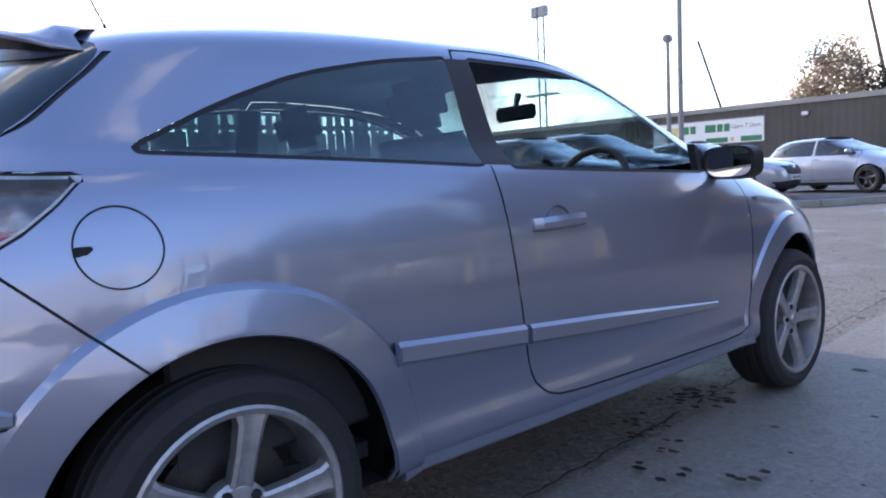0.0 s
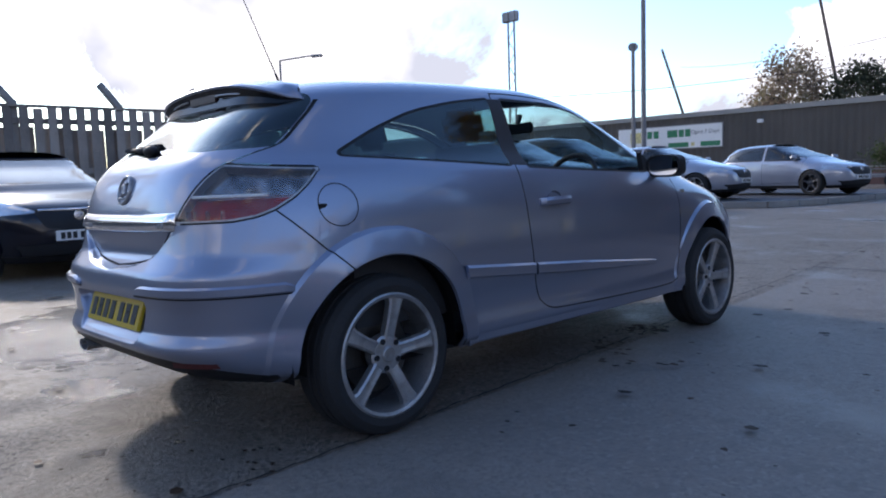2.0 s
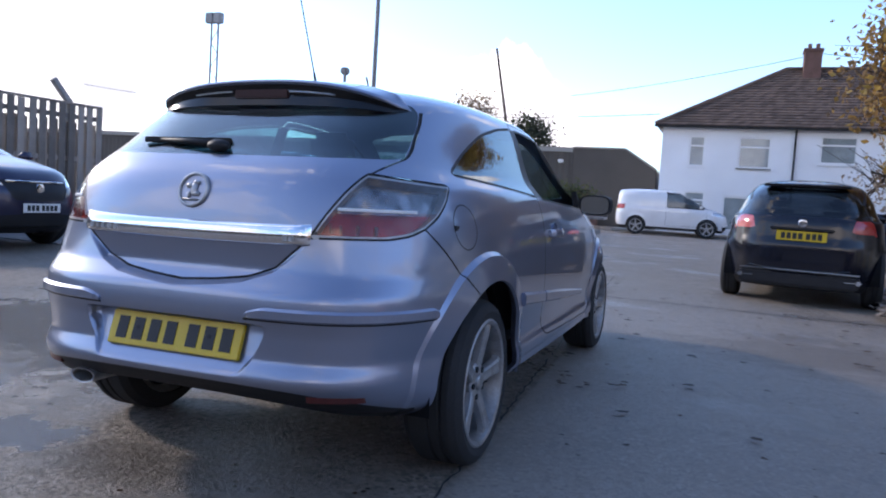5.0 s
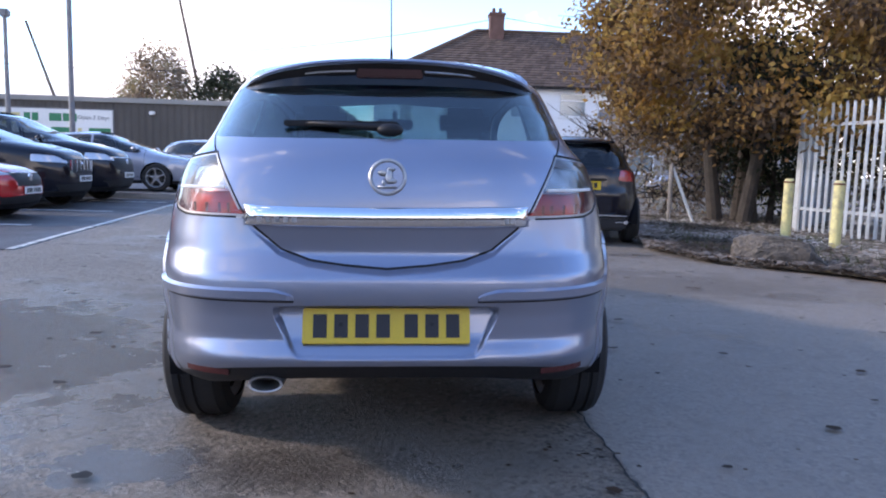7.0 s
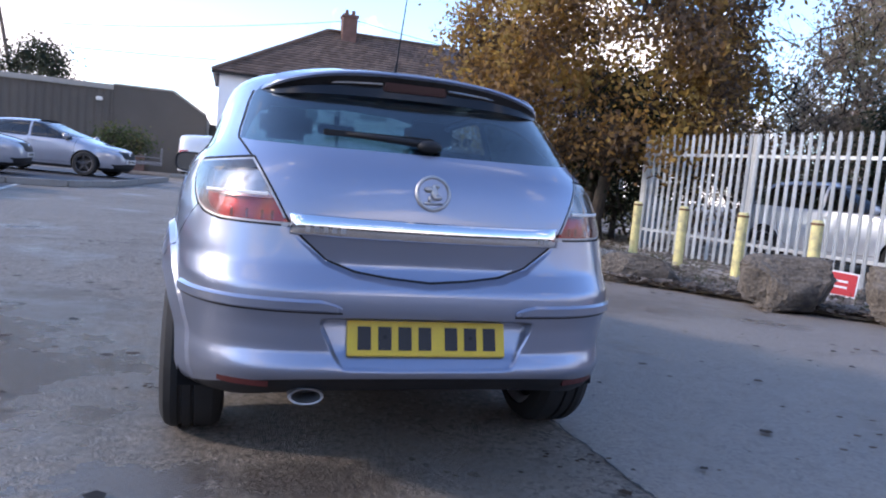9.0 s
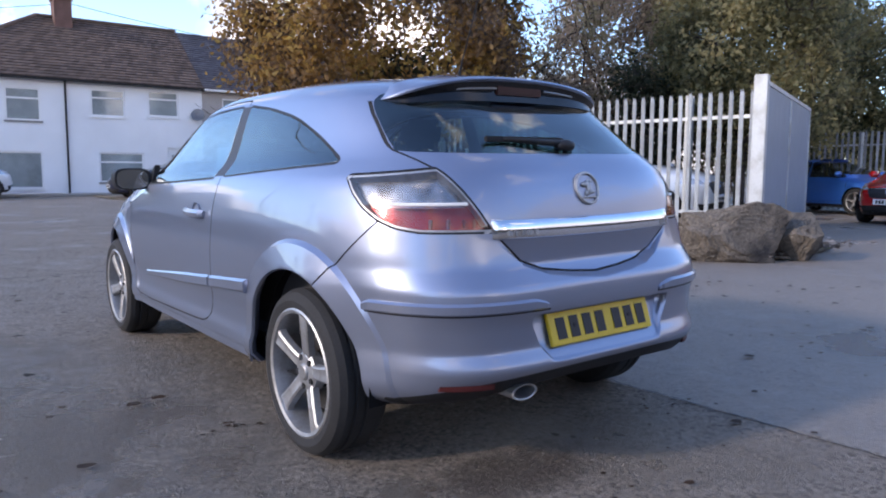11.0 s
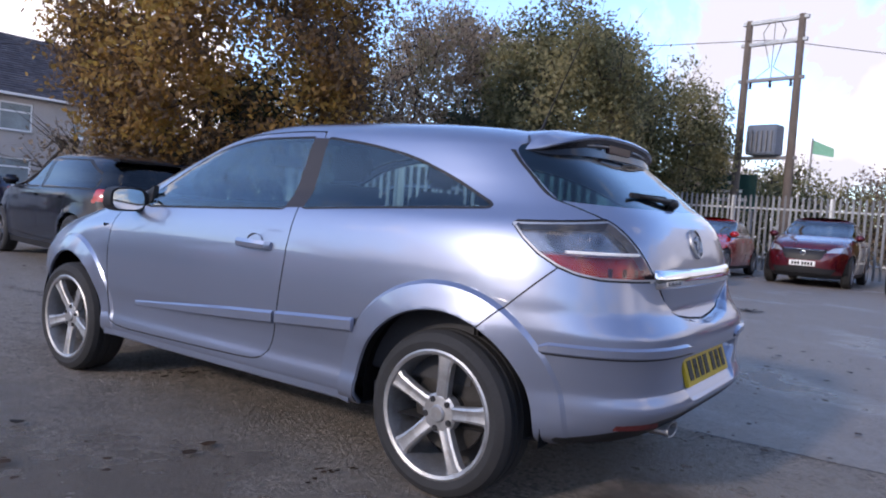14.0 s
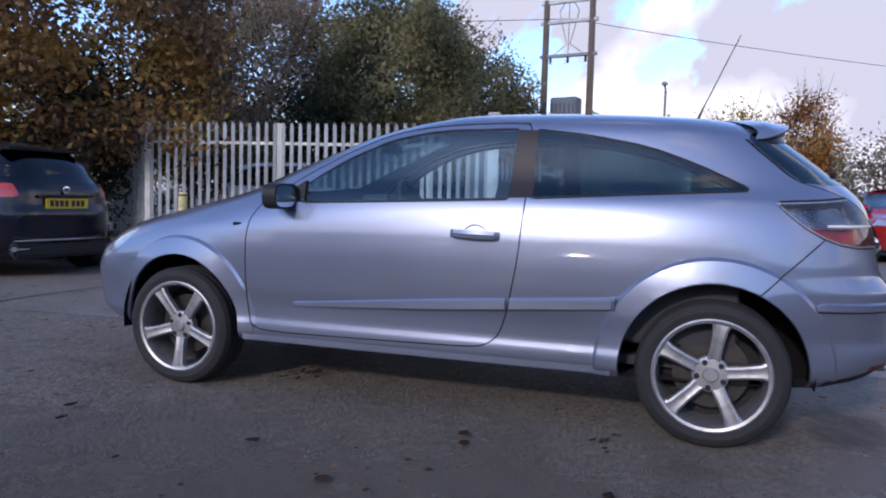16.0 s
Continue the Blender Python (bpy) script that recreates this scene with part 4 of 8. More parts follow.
def build_main_car():
    root = thing("hatchback_car", TILT, "lilac-blue metallic three-door hatchback parked on worn concrete", "car")
    levels = np.unique(np.r_[np.linspace(0.265, 0.66, 28), np.linspace(0.66, 1.10, 34), np.linspace(1.10, 1.36, 18), np.linspace(1.36, 1.436, 14)])
    V, F = MAIN_HULL.grid(levels, 95)
    for field in main_car_fields().values():
        V, F = cut(V, F, field)
    groups = split_faces(V, F, main_car_label)
    groups.pop("gone")
    V = finish_hull(MAIN_HULL, V)
    V[:, 1] += np.where(V[:, 1] < 0, tail_push(V[:, 0], V[:, 2]), 0)

    def half(name, mat, depth=0.0, sink=0.0, smooth=True):
        W, G = compact(V, groups[name])
        if sink:
            W = inward(W, G, sink)
        if depth:
            W, G = solid(W, G, depth)
        return W, G, mat, smooth

    def shaded(name, W, G, mat, thick):
        me = mesh_of(name, W, G, mat, True)
        if thick:
            N = MAIN_HULL.normals(W[: len(W) // 2], 1.436)
            me.normals_split_custom_set_from_vertices([tuple(v) for v in np.r_[N, -N]])
        else:
            at = np.array([W[i] for f in G for i in f])
            mid = np.array([W[list(f)].mean(0) for f in G for i in f])
            near, e = at + 0.3 * (mid - at), 0.001
            tail = at[:, 1] < 0
            base = at.copy()
            base[:, 1] -= np.where(tail, tail_push(at[:, 0], at[:, 2]), 0)
            N = MAIN_HULL.normals(base, 1.436, near)
            px, pz = near[:, 0], near[:, 2]
            N[:, 0] -= np.where(tail, N[:, 1] * (tail_push(px + e, pz) - tail_push(px - e, pz)) / (2 * e), 0)
            N[:, 2] -= np.where(tail, N[:, 1] * (tail_push(px, pz + e) - tail_push(px, pz - e)) / (2 * e), 0)
            me.normals_split_custom_set([tuple(v) for v in N / np.linalg.norm(N, axis=1)[:, None]])
        return me

    def whole(name, key, mat, parent=root, label="", depth=0.0, sink=0.0):
        W, G = welded(*compact(V, groups[key]))
        if sink:
            W = inward(W, G, sink)
        if depth:
            W, G = solid(W, G, depth)
        return piece(name, shaded(name, W, G, mat, depth > 0), parent, label)

    def pair(name, key, mat, parents=(root, root), label="", depth=0.0, sink=0.0):
        obs = []
        for k, parent in enumerate(parents):
            W, G, _, _ = half(key, mat, depth, sink)
            if k:
                W, G = mirrored(W, G)
            obs.append(piece(name, shaded(name, W, G, mat, depth > 0) if key not in ("lamp_edge",) else mesh_of(name, W, G, mat, True), parent, label))
        return obs

    whole("body_shell", "body", M_LILAC)
    bumper = whole("rear_bumper", "rear_bumper", M_LILAC, label="lilac-blue rear bumper with rubbing strips")
    whole("valance", "valance", M_PLASTIC, bumper, "dark lower valance")
    tailgate = whole("tailgate", "tailgate", M_LILAC)
    whole("rear_window", "rear_window", M_TINT, tailgate, "dark tinted rear glass", depth=0.004)
    whole("windscreen", "windscreen", M_GLASS, root, "clear windscreen", depth=0.005)
    W, G = welded(*compact(V, groups["seam"]))
    W = inward(W, G, 0.004)
    for run in islands(G):
        U, H = compact(W, run)
        if len(H) > 12:
            piece("panel_gap", mesh_of("panel_gap", U, H, M_SEAM), root, "black panel gap")
    doors = pair("door", "door", M_LILAC)
    for d, side in zip(doors, (1, -1)):
        W, G = compact(V, groups["door_window"])
        if side < 0:
            W, G = solid(W, G, 0.004)
            W, G = mirrored(W, G)
            piece("door_window", shaded("door_window", W, G, M_GLASS, True), d, "closed side glass")
    pair("window_trim", "window_trim", M_PLASTIC, label="black rubber window surround", sink=0.002)
    pair("pillar_cover", "pillar_cover", material("brown_black_pillar", (0.034, 0.029, 0.030), 0.4, var=0.1, spec=0.25), label="dark pillar cover", sink=0.001)
    pair("quarter_window", "quarter_window", M_TINT, label="tinted fixed quarter glass", depth=0.004)
    pair("headlight", "headlight", M_LAMP_CLEAR, label="clear headlight")
    lamps = pair("tail_light", "lamp_edge", M_ALLOY, label="clear and red tail light", sink=0.001, depth=0.045)
    pair("red_lens", "lamp_red", M_LENS_RED, lamps, "rosy clear lens", sink=-0.001)
    pair("clear_lens", "lamp_smoke", M_LENS, lamps, "clear upper lens", sink=-0.001)
    pair("lower_bowl", "lamp_red", M_LAMP_TAIL, lamps, "red reflector bowl", sink=0.035)
    pair("upper_bowl", "lamp_smoke", M_BOWL, lamps, "silvery reflector bowl", sink=0.038)
    for lamp, side in zip(lamps, (1, -1)):
        for x in (0.500, 0.530, 0.575, 0.620):
            y = float(MAIN_HULL.tail(x, 0.86)) + 0.006
            part("reflector_bar", boxes(((side * x - 0.004, y - 0.002, 0.850), (side * x + 0.004, y + 0.012, 0.880)), bevel=0.001), M_CHROME, lamp, "bright reflector bar")
        pts, nrm = [], []
        for x in np.linspace(0.515, 0.70, 14):
            y = float(MAIN_HULL.tail(x, 0.928))
            n = Vector((0.35 * x, -1, 0)).normalized()
            pts.append(((side * x, y, 0.928), 1.0))
            nrm.append((side * n.x, n.y, 0))
        part_me = strip_mesh("light_bar", pts, nrm, [0.010] * 14, 0.006, M_WHITE)
        piece("light_bar", part_me, lamp, "pale dividing bar")

    # underside, wheel wells, floor
    plan = MAIN_HULL.outline(0.268, 40)
    ring = [(x, max(y, -0.40), 0.264) for x, y in plan] + [(-x, max(y, -0.40), 0.264) for x, y in plan[::-1][1:-1]]
    box_me = mesh_of("underbody", ring, [tuple(range(len(ring)))], M_SEAM)
    piece("underbody", box_me, root, "dark underside")
    for y in HUBS:
        for side in (1, -1):
            me = well_mesh(y, 0.317, 0.396, side * 0.52, side * 0.765)
            piece("wheel_well", me, root, "dark wheel-arch liner")
            lip_v, lip_f = [], []
            for k in range(33):
                a = math.pi * (-0.038 + 1.076 * k / 32)
                cy, cz = math.cos(a), math.sin(a)
                edge = 0.374 if y < 1 else 0.370
                yy, zz = y + edge * cy, 0.317 + edge * cz
                x = float(MAIN_HULL.side(yy, zz)) - 0.001
                lip_v += [(side * x, yy, zz), (side * (x - 0.010), y + (edge - 0.004) * cy, 0.317 + (edge - 0.004) * cz), (side * (x - 0.035), y + (edge + 0.014) * cy, 0.317 + (edge + 0.014) * cz)]
            for k in range(32):
                for j in range(2):
                    a = 3 * k + j
                    lip_f.append((a, a + 3, a + 4, a + 1))
            piece("arch_lip", mesh_of("arch_lip", lip_v, lip_f, M_LILAC, True), root)

    # rubbing strips on door, quarter and bumper corners
    for side, d in zip((1, -1), doors):
        for (y0, y1, parent) in ((0.378, 0.846, root), (0.864, 1.93, d)):
            pts, nrm, hs = [], [], []
            for k, y in enumerate(np.linspace(y0, y1, 16)):
                z = 0.579 - 0.070 * (y - 0.39)
                taper = 1.0 if y < 1.2 else max(0.12, 1 - (y - 1.2) / 0.80)
                x = float(MAIN_HULL.side(y, z))
                pts.append(((side * x, y + (0.012 if k == 0 and y0 < 0.5 else 0), z), 0.35 + 0.65 * taper))
                nrm.append((side, 0, 0))
                hs.append(0.024 + 0.030 * taper)
            piece("rubbing_strip", strip_mesh("rubbing_strip", pts, nrm, hs, 0.015, M_LILAC), parent)
        plan = MAIN_HULL.outline(0.605, 120)
        reach = float(np.argmin(np.hypot(plan[:, 0] - 0.81, plan[:, 1] + 0.392)))
        pts, nrm, hs = [], [], []
        for a in np.linspace(0, 1, 36) ** 1.6:
            idx = 14.5 + a * (reach - 14.5)
            i = int(idx)
            q = plan[i] + (plan[i + 1] - plan[i]) * (idx - i)
            t = plan[i + 1] - plan[i]
            n = Vector((t[1], -t[0], 0)).normalized()
            full = 0.010 + 0.026 * min(1.0, a / 0.10) ** 0.55 if a < 0.97 else 0.024
            pts.append(((side * q[0], q[1], 0.607 + 0.004 * a - 0.5 * (0.036 - full)), 1.0 if 0.02 < a < 0.97 else 0.6))
            nrm.append((side * n.x, n.y, 0))
            hs.append(full)
        strip = piece("bumper_strip", strip_mesh("bumper_strip", pts, nrm, hs, 0.013, M_LILAC), bumper)
        under = [((p[0], p[1], p[2] - 0.004), q) for p, q in pts]
        piece("shadow_gap", strip_mesh("shadow_gap", under, nrm, [0.004 + h for h in hs], 0.004, M_SEAM), strip)

    # lower sill blade
    for side in (1, -1):
        pts, nrm, hs = [], [], []
        for y in np.linspace(0.402, 2.22, 24):
            x = float(MAIN_HULL.side(y, 0.29))
            flick = max(0.0, 1 - (y - 0.40) / 0.45)
            pts.append(((side * (x - 0.003), y, 0.292 + 0.004 * flick), 1.0 if y > 0.45 else 0.5))
            nrm.append((side, 0, 0))
            hs.append(0.045 + 0.008 * flick)
        piece("sill_blade", strip_mesh("sill_blade", pts, nrm, hs, 0.012, M_LILAC), root)

    # handles, badges, mirrors
    for side, d in zip((1, -1), doors):
        y, z = 1.010, 0.843
        x = float(MAIN_HULL.side(y, z))
        V2, F2 = lathe([(0.0, -0.024), (0.036, -0.020), (0.050, -0.005), (0.054, 0.0015)], 24)
        m = pose(side * x, y, z, 0, 0, 0 if side > 0 else 180) @ Matrix.Diagonal((1, 1.05, 0.95, 1))
        me = mesh_of("handle_cup", V2, F2, M_LILAC, True)
        piece("handle_cup", me, d, at=m)
        V3, F3 = [], []
        for k in range(13):
            s = k / 12
            yy = y - 0.112 + 0.225 * s
            bow = 0.024 + 0.012 * math.sin(math.pi * s)
            hh = 0.018 + 0.002 * math.sin(math.pi * s)
            for dx, dz in ((0, -1), (0.008, -0.7), (0.010, 0.2), (0.004, 1), (-0.008, 0.6), (-0.010, -0.6)):
                V3.append((side * (x - 0.006 + bow * (0.35 if k in (0, 12) else 1) + dx), yy, z + 0.002 + dz * hh + 0.006 * s))
        for k in range(12):
            for j in range(6):
                a, b = 6 * k + j, 6 * k + (j + 1) % 6
                F3.append((a, b, b + 6, a + 6) if side < 0 else (b, a, a + 6, b + 6))
        F3 += [tuple(range(6)), tuple(range(77, 71, -1))]
        piece("door_handle", mesh_of("door_handle", V3, F3, M_LILAC, True), d, "body-coloured pull handle")
        bm = boxes(((side * 0.812 - 0.004, 2.235, 0.845), (side * 0.812 + 0.004, 2.285, 0.862)), bevel=0.002)
        for v in bm.verts:
            v.co.x = side * (float(MAIN_HULL.side(2.26, 0.853)) - 0.002 + (0.004 if abs(v.co.x) > 0.812 else -0.004))
        part("side_badge", bm, M_CHROME, root, "small bright side marker")
        # mirror: painted back, black foot, glass
        mir = new("wing_mirror")
        mir.parent = d
        mir["label"] = "black wing mirror on a black foot"
        cx, cy, cz = side * 0.862, 1.985, 0.998
        bm = bmesh.new()
        bmesh.ops.create_uvsphere(bm, u_segments=20, v_segments=12, radius=1.0, matrix=Matrix.Translation((cx, cy, cz)) @ pose(0, 0, 0, 0, side * 6, side * -12) @ Matrix.Diagonal((0.098, 0.080, 0.056, 1)))
        for v in bm.verts:
            if v.co.y < cy - 0.010:
                v.co.y = cy - 0.010 + 0.10 * (v.co.y - cy + 0.010)
            q = v.co - Vector((cx, cy, cz))
            v.co.z = cz + q.z * (1 + 0.25 * min(1, abs(q.x) / 0.1))
        part("mirror_shell", bm, M_PLASTIC, mir, smooth=True)
        ring_v, ring_f = [], []
        for k in range(24):
            a = 2 * math.pi * k / 24
            ex = 0.090 * np.sign(math.cos(a)) * abs(math.cos(a)) ** 0.6
            ez = 0.057 * np.sign(math.sin(a)) * abs(math.sin(a)) ** 0.6
            for s, dy in ((1.10, 0.022), (1.06, -0.044), (0.92, -0.044), (0.90, -0.036)):
                ring_v.append((cx + ex * s, cy + dy + 0.10 * side * ex, cz + ez * s))
        for k in range(24):
            for j in range(3):
                a, b = 4 * k + j, 4 * ((k + 1) % 24) + j
                ring_f.append((a, b, b + 1, a + 1))
        piece("mirror_bezel", mesh_of("mirror_bezel", ring_v, ring_f, M_PLASTIC, True), mir)
        piece("mirror_glass", mesh_of("mirror_glass", ring_v[3::4], [tuple(range(24))], M_MIRROR), mir, "silvered mirror glass")
        bm = bmesh.new()
        box(bm, (side * 0.70 if side > 0 else -0.86, 1.955, 0.945), (0.86 if side > 0 else -0.70, 2.03, 0.985), bevel=0.012)
        part("mirror_foot", bm, M_PLASTIC, mir)
        bm = bmesh.new()
        tri = [(side * 0.772, 2.06, 0.968), (side * 0.772, 1.90, 0.965), (side * 0.752, 1.90, 1.075), (side * 0.762, 2.06, 0.985)]
        vs = [bm.verts.new(p) for p in tri] + [bm.verts.new((p[0] - side * 0.03, p[1], p[2])) for p in tri]
        for f in ((0, 1, 2, 3), (4, 7, 6, 5), (0, 4, 5, 1), (1, 5, 6, 2), (2, 6, 7, 3), (3, 7, 4, 0)):
            bm.faces.new([vs[i] for i in f])
        part("mirror_sail", bm, M_PLASTIC, mir)

    # fuel flap, on the one side
    cy, cz = -0.182, 0.883
    V4, F4 = [], []
    for k in range(49):
        a = 2 * math.pi * k / 48
        for r, d in ((0.0745, 0.0012), (0.0782, 0.0012)):
            yy, zz = cy + r * math.cos(a), cz + r * math.sin(a)
            V4.append((float(MAIN_HULL.side(yy, zz)) + d, yy, zz))
    F4 = [(2 * k, 2 * k + 2, 2 * k + 3, 2 * k + 1) for k in range(48)]
    flap = piece("fuel_flap", mesh_of("fuel_flap", V4, F4, M_SEAM), root, "round fuel flap outline")
    bm = boxes(((float(MAIN_HULL.side(-0.244, cz)) - 0.002, -0.258, cz - 0.012), (float(MAIN_HULL.side(-0.244, cz)) + 0.004, -0.224, cz + 0.006)), bevel=0.002)
    part("finger_notch", bm, M_PLASTIC, flap)

    # tail details
    ty = lambda x, z: float(MAIN_HULL.tail(x, z))  # noqa: E731
    V5, F5 = [], []
    prof = ((0.806, -0.004), (0.807, 0.006), (0.812, 0.012), (0.822, 0.017), (0.836, 0.019), (0.850, 0.018), (0.862, 0.014), (0.870, 0.007), (0.873, -0.004))
    xs = np.linspace(-0.448, 0.448, 41)
    for x in xs:
        for z, d in prof:
            zz = z + 0.006 * (abs(x) / 0.435) ** 2
            V5.append((x, ty(x, zz) - d * max(0.1, min(1.0, (0.453 - abs(x)) / 0.03)), zz))
    n = len(prof)
    for k in range(40):
        for j in range(n - 1):
            a = k * n + j
            F5.append((a, a + n, a + n + 1, a + 1))
    F5 += [tuple(range(n)), tuple(range(41 * n - 1, 40 * n - 1, -1))]
    bar = piece("chrome_bar", mesh_of("chrome_bar", V5, F5, M_CHROME, True, 60), tailgate, "chrome tailgate bar")
    for k, x in enumerate((-0.395, -0.368, -0.341, -0.314, -0.287, 0.375, 0.395)):
        part("raised_bar", boxes(((x - 0.007, ty(x, 0.832) - 0.0215, 0.824), (x + 0.007, ty(x, 0.832) - 0.012, 0.840))), M_ALLOY, bar)
    V6, F6 = lathe([(0.060, -0.012), (0.060, 0.005), (0.056, 0.009), (0.051, 0.009), (0.048, 0.003)], 40)
    badge = new("badge")
    badge.parent, badge.matrix_basis = tailgate, pose(0, ty(0, 0.966) - 0.002, 0.966, 0, 0, -90) @ pose(0, 0, 0, 0, -16, 0)
    piece("ring", mesh_of("ring", V6, F6, M_ALLOY, True), badge, "round chrome badge")
    V6, F6 = lathe([(0.049, 0.002), (0.0, 0.003)], 40)
    piece("field", mesh_of("field", V6, F6, M_BADGE), badge, "dull grey badge field")
    bm = bmesh.new()
    # a raised plain crest: rounded lumps over a low bar
    for y, z, ry, rz in ((0.004, 0.002, 0.012, 0.026), (-0.014, 0.012, 0.017, 0.010), (0.014, -0.014, 0.016, 0.009), (0.010, 0.024, 0.013, 0.007), (-0.012, -0.020, 0.006, 0.012)):
        bmesh.ops.create_uvsphere(bm, u_segments=12, v_segments=8, radius=1.0, matrix=Matrix.Translation((0.006, y, z)) @ Matrix.Diagonal((0.007, ry, rz, 1)))
    rod(bm, (0.008, -0.030, -0.034), (0.008, 0.030, -0.034), 0.0035)
    part("relief", bm, M_ALLOY, badge, smooth=True)

    # number plate in its bed
    by = lambda z: ty(0, z) + float(bed_depth(z))  # noqa: E731
    lean = pose(0, 0.5 * (by(0.448) + by(0.559)) - 0.004, 0.5035, math.degrees(math.atan2(by(0.448) - by(0.559), 0.111)), 0, 0)
    plate = part("number_plate", boxes(((-0.26, -0.008, -0.0555), (0.26, 0.006, 0.0555)), bevel=0.003, m=lean), M_YELLOW, bumper, "yellow rear number plate")
    for x in (-0.206, -0.141, -0.076, -0.011, 0.076, 0.141, 0.206):
        part("plate_bar", boxes(((x - 0.021, -0.0105, -0.0365), (x + 0.021, -0.007, 0.0365)), m=lean), M_INK, plate, "black bar")
    for x in (-0.141, 0.141):
        part("plate_screw", rod(bmesh.new(), lean @ Vector((x, -0.0125, 0.004)), lean @ Vector((x, -0.006, 0.004)), 0.007, sides=8), M_SEAM, plate)
    for x in (-0.565, 0.565):
        bm = bmesh.new()
        for a in range(6):
            xa = x - 0.075 + 0.15 * a / 5
            for dy, z in ((0.035, 0.346), (0.006, 0.349), (0.004, 0.368), (0.035, 0.371)):
                bm.verts.new((xa, ty(xa, 0.372) + dy, z))
        bm.verts.ensure_lookup_table()
        for a in range(5):
            for j in range(3):
                bm.faces.new([bm.verts[i] for i in (4 * a + j, 4 * a + 4 + j, 4 * a + 5 + j, 4 * a + 1 + j)])
        bm.faces.new([bm.verts[i] for i in (0, 1, 2, 3)])
        bm.faces.new([bm.verts[i] for i in (23, 22, 21, 20)])
        part("reflector", bm, M_REFLECTOR, bumper, "red rear reflector")

    # exhaust
    V8, F8 = lathe([(0.030, 0.12), (0.033, 0.0), (0.039, -0.002), (0.040, 0.02), (0.038, 0.16)], 24)
    pipe = new("exhaust")
    pipe.parent, pipe.matrix_basis = root, pose(-0.375, -0.712, 0.322, 0, 0, 90) @ Matrix.Diagonal((1, 1.38, 0.64, 1))
    piece("tail_pipe", mesh_of("tail_pipe", V8, F8, M_ALLOY, True), pipe, "oval chrome tail pipe")
    part("silencer", rod(rod(bmesh.new(), (-0.375, -0.60, 0.325), (-0.30, -0.15, 0.29), 0.028), (-0.50, -0.38, 0.315), (0.10, -0.36, 0.315), 0.07, sides=16), M_DISC, root)

    # roof spoiler: painted blade, dark rear face down to the glass, high brake light
    V9, secs, reach = [], 41, 0.540
    for k in range(secs):
        x = reach * (2 * k / (secs - 1) - 1)
        u = abs(x) / reach
        z_in = 1.288 - 0.022 * u**2
        z_tip = 1.377 - 0.080 * u**2.6
        z_root = 1.402 - 0.072 * u**3
        y_in = ty(x, z_in) - 0.003
        y_tip = min(-0.300 + 0.13 * u**3, y_in - 0.006)
        y_root = 0.03 - 0.19 * u**2
        first = len(V9)
        V9 += [(x, y_root, z_root - 0.004), (x, 0.5 * (y_root + y_tip), 0.5 * (z_root + z_tip) + 0.011), (x, y_tip + 0.022, z_tip + 0.005), (x, y_tip + 0.004, z_tip + 0.001), (x, y_tip, z_tip - 0.006), (x, y_tip + 0.006, z_tip - 0.014)]
        V9 += [(x, y_tip + 0.0062, z_tip - 0.0142), (x, 0.5 * (y_tip + y_in) + 0.016, 0.5 * (z_tip + z_in) - 0.006), (x, y_in, z_in)]
        keep = min(1.0, max(0.0, (1 - u) / 0.10)) ** 0.5
        foot = Vector((x, ty(x, 1.285) - 0.004, 1.285))
        V9[first:] = [tuple(foot.lerp(Vector(v), keep)) for v in V9[first:]]
    V9 = np.array(V9)
    top_f = [(9 * k + j, 9 * k + j + 9, 9 * k + j + 10, 9 * k + j + 1) for k in range(secs - 1) for j in range(5)]
    low_f = [(9 * k + j, 9 * k + j + 9, 9 * k + j + 10, 9 * k + j + 1) for k in range(secs - 1) for j in (6, 7)]
    W, G = compact(V9, top_f)
    spoiler = piece("roof_spoiler", mesh_of("roof_spoiler", W, G, M_LILAC, True, 50), tailgate)
    W, G = compact(V9, low_f)
    piece("spoiler_underside", mesh_of("spoiler_underside", W, G, material("gloss_black_plastic", (0.007, 0.007, 0.008), 0.18, var=0.1, spec=0.4), True), spoiler, "dark rear face under the spoiler lip")
    bm = boxes(((-0.118, -0.287, 1.308), (0.118, -0.24, 1.350)), bevel=0.006)
    part("brake_light", bm, material("dark_red_lens", (0.032, 0.006, 0.007), 0.35, spec=0.3), spoiler, "dark red high brake light")
    for sgn in (-1, 1):
        pts = []
        for x in np.linspace(0.124, 0.47, 10):
            u = x / reach
            z = 0.5 * (1.377 - 0.080 * u**2.6 + 1.288 - 0.022 * u**2) + 0.004
            pts.append((sgn * x, 0.5 * (-0.300 + 0.13 * u**3 + ty(x, 1.28)) + 0.006, z))
        part("bright_edge", tube(pts, 0.0035, 5), M_ALLOY, spoiler, "thin pale edge")
    # rear wiper
    wip = new("rear_wiper")
    wip.parent = tailgate
    bm = bmesh.new()
    gy = lambda x, z: ty(x, z) - 0.016  # noqa: E731
    bmesh.ops.create_uvsphere(bm, u_segments=14, v_segments=8, radius=0.03, matrix=Matrix.Translation((0.005, gy(0, 1.115), 1.118)) @ Matrix.Diagonal((1.5, 0.9, 0.75, 1)))
    rod(bm, (0.0, gy(0, 1.12) - 0.008, 1.124), (-0.30, gy(0.30, 1.145) - 0.006, 1.140), 0.014, 0.006, 8)
    part("arm", bm, M_PLASTIC, wip, "black wiper arm", smooth=True)
    bm = bmesh.new()
    box(bm, (-0.345, -0.006, -0.010), (0.03, 0.008, 0.010), Matrix.Translation((0.0, gy(0.15, 1.138) + 0.006, 1.138)), 0.004)
    part("blade", bm, M_SEAM, wip)
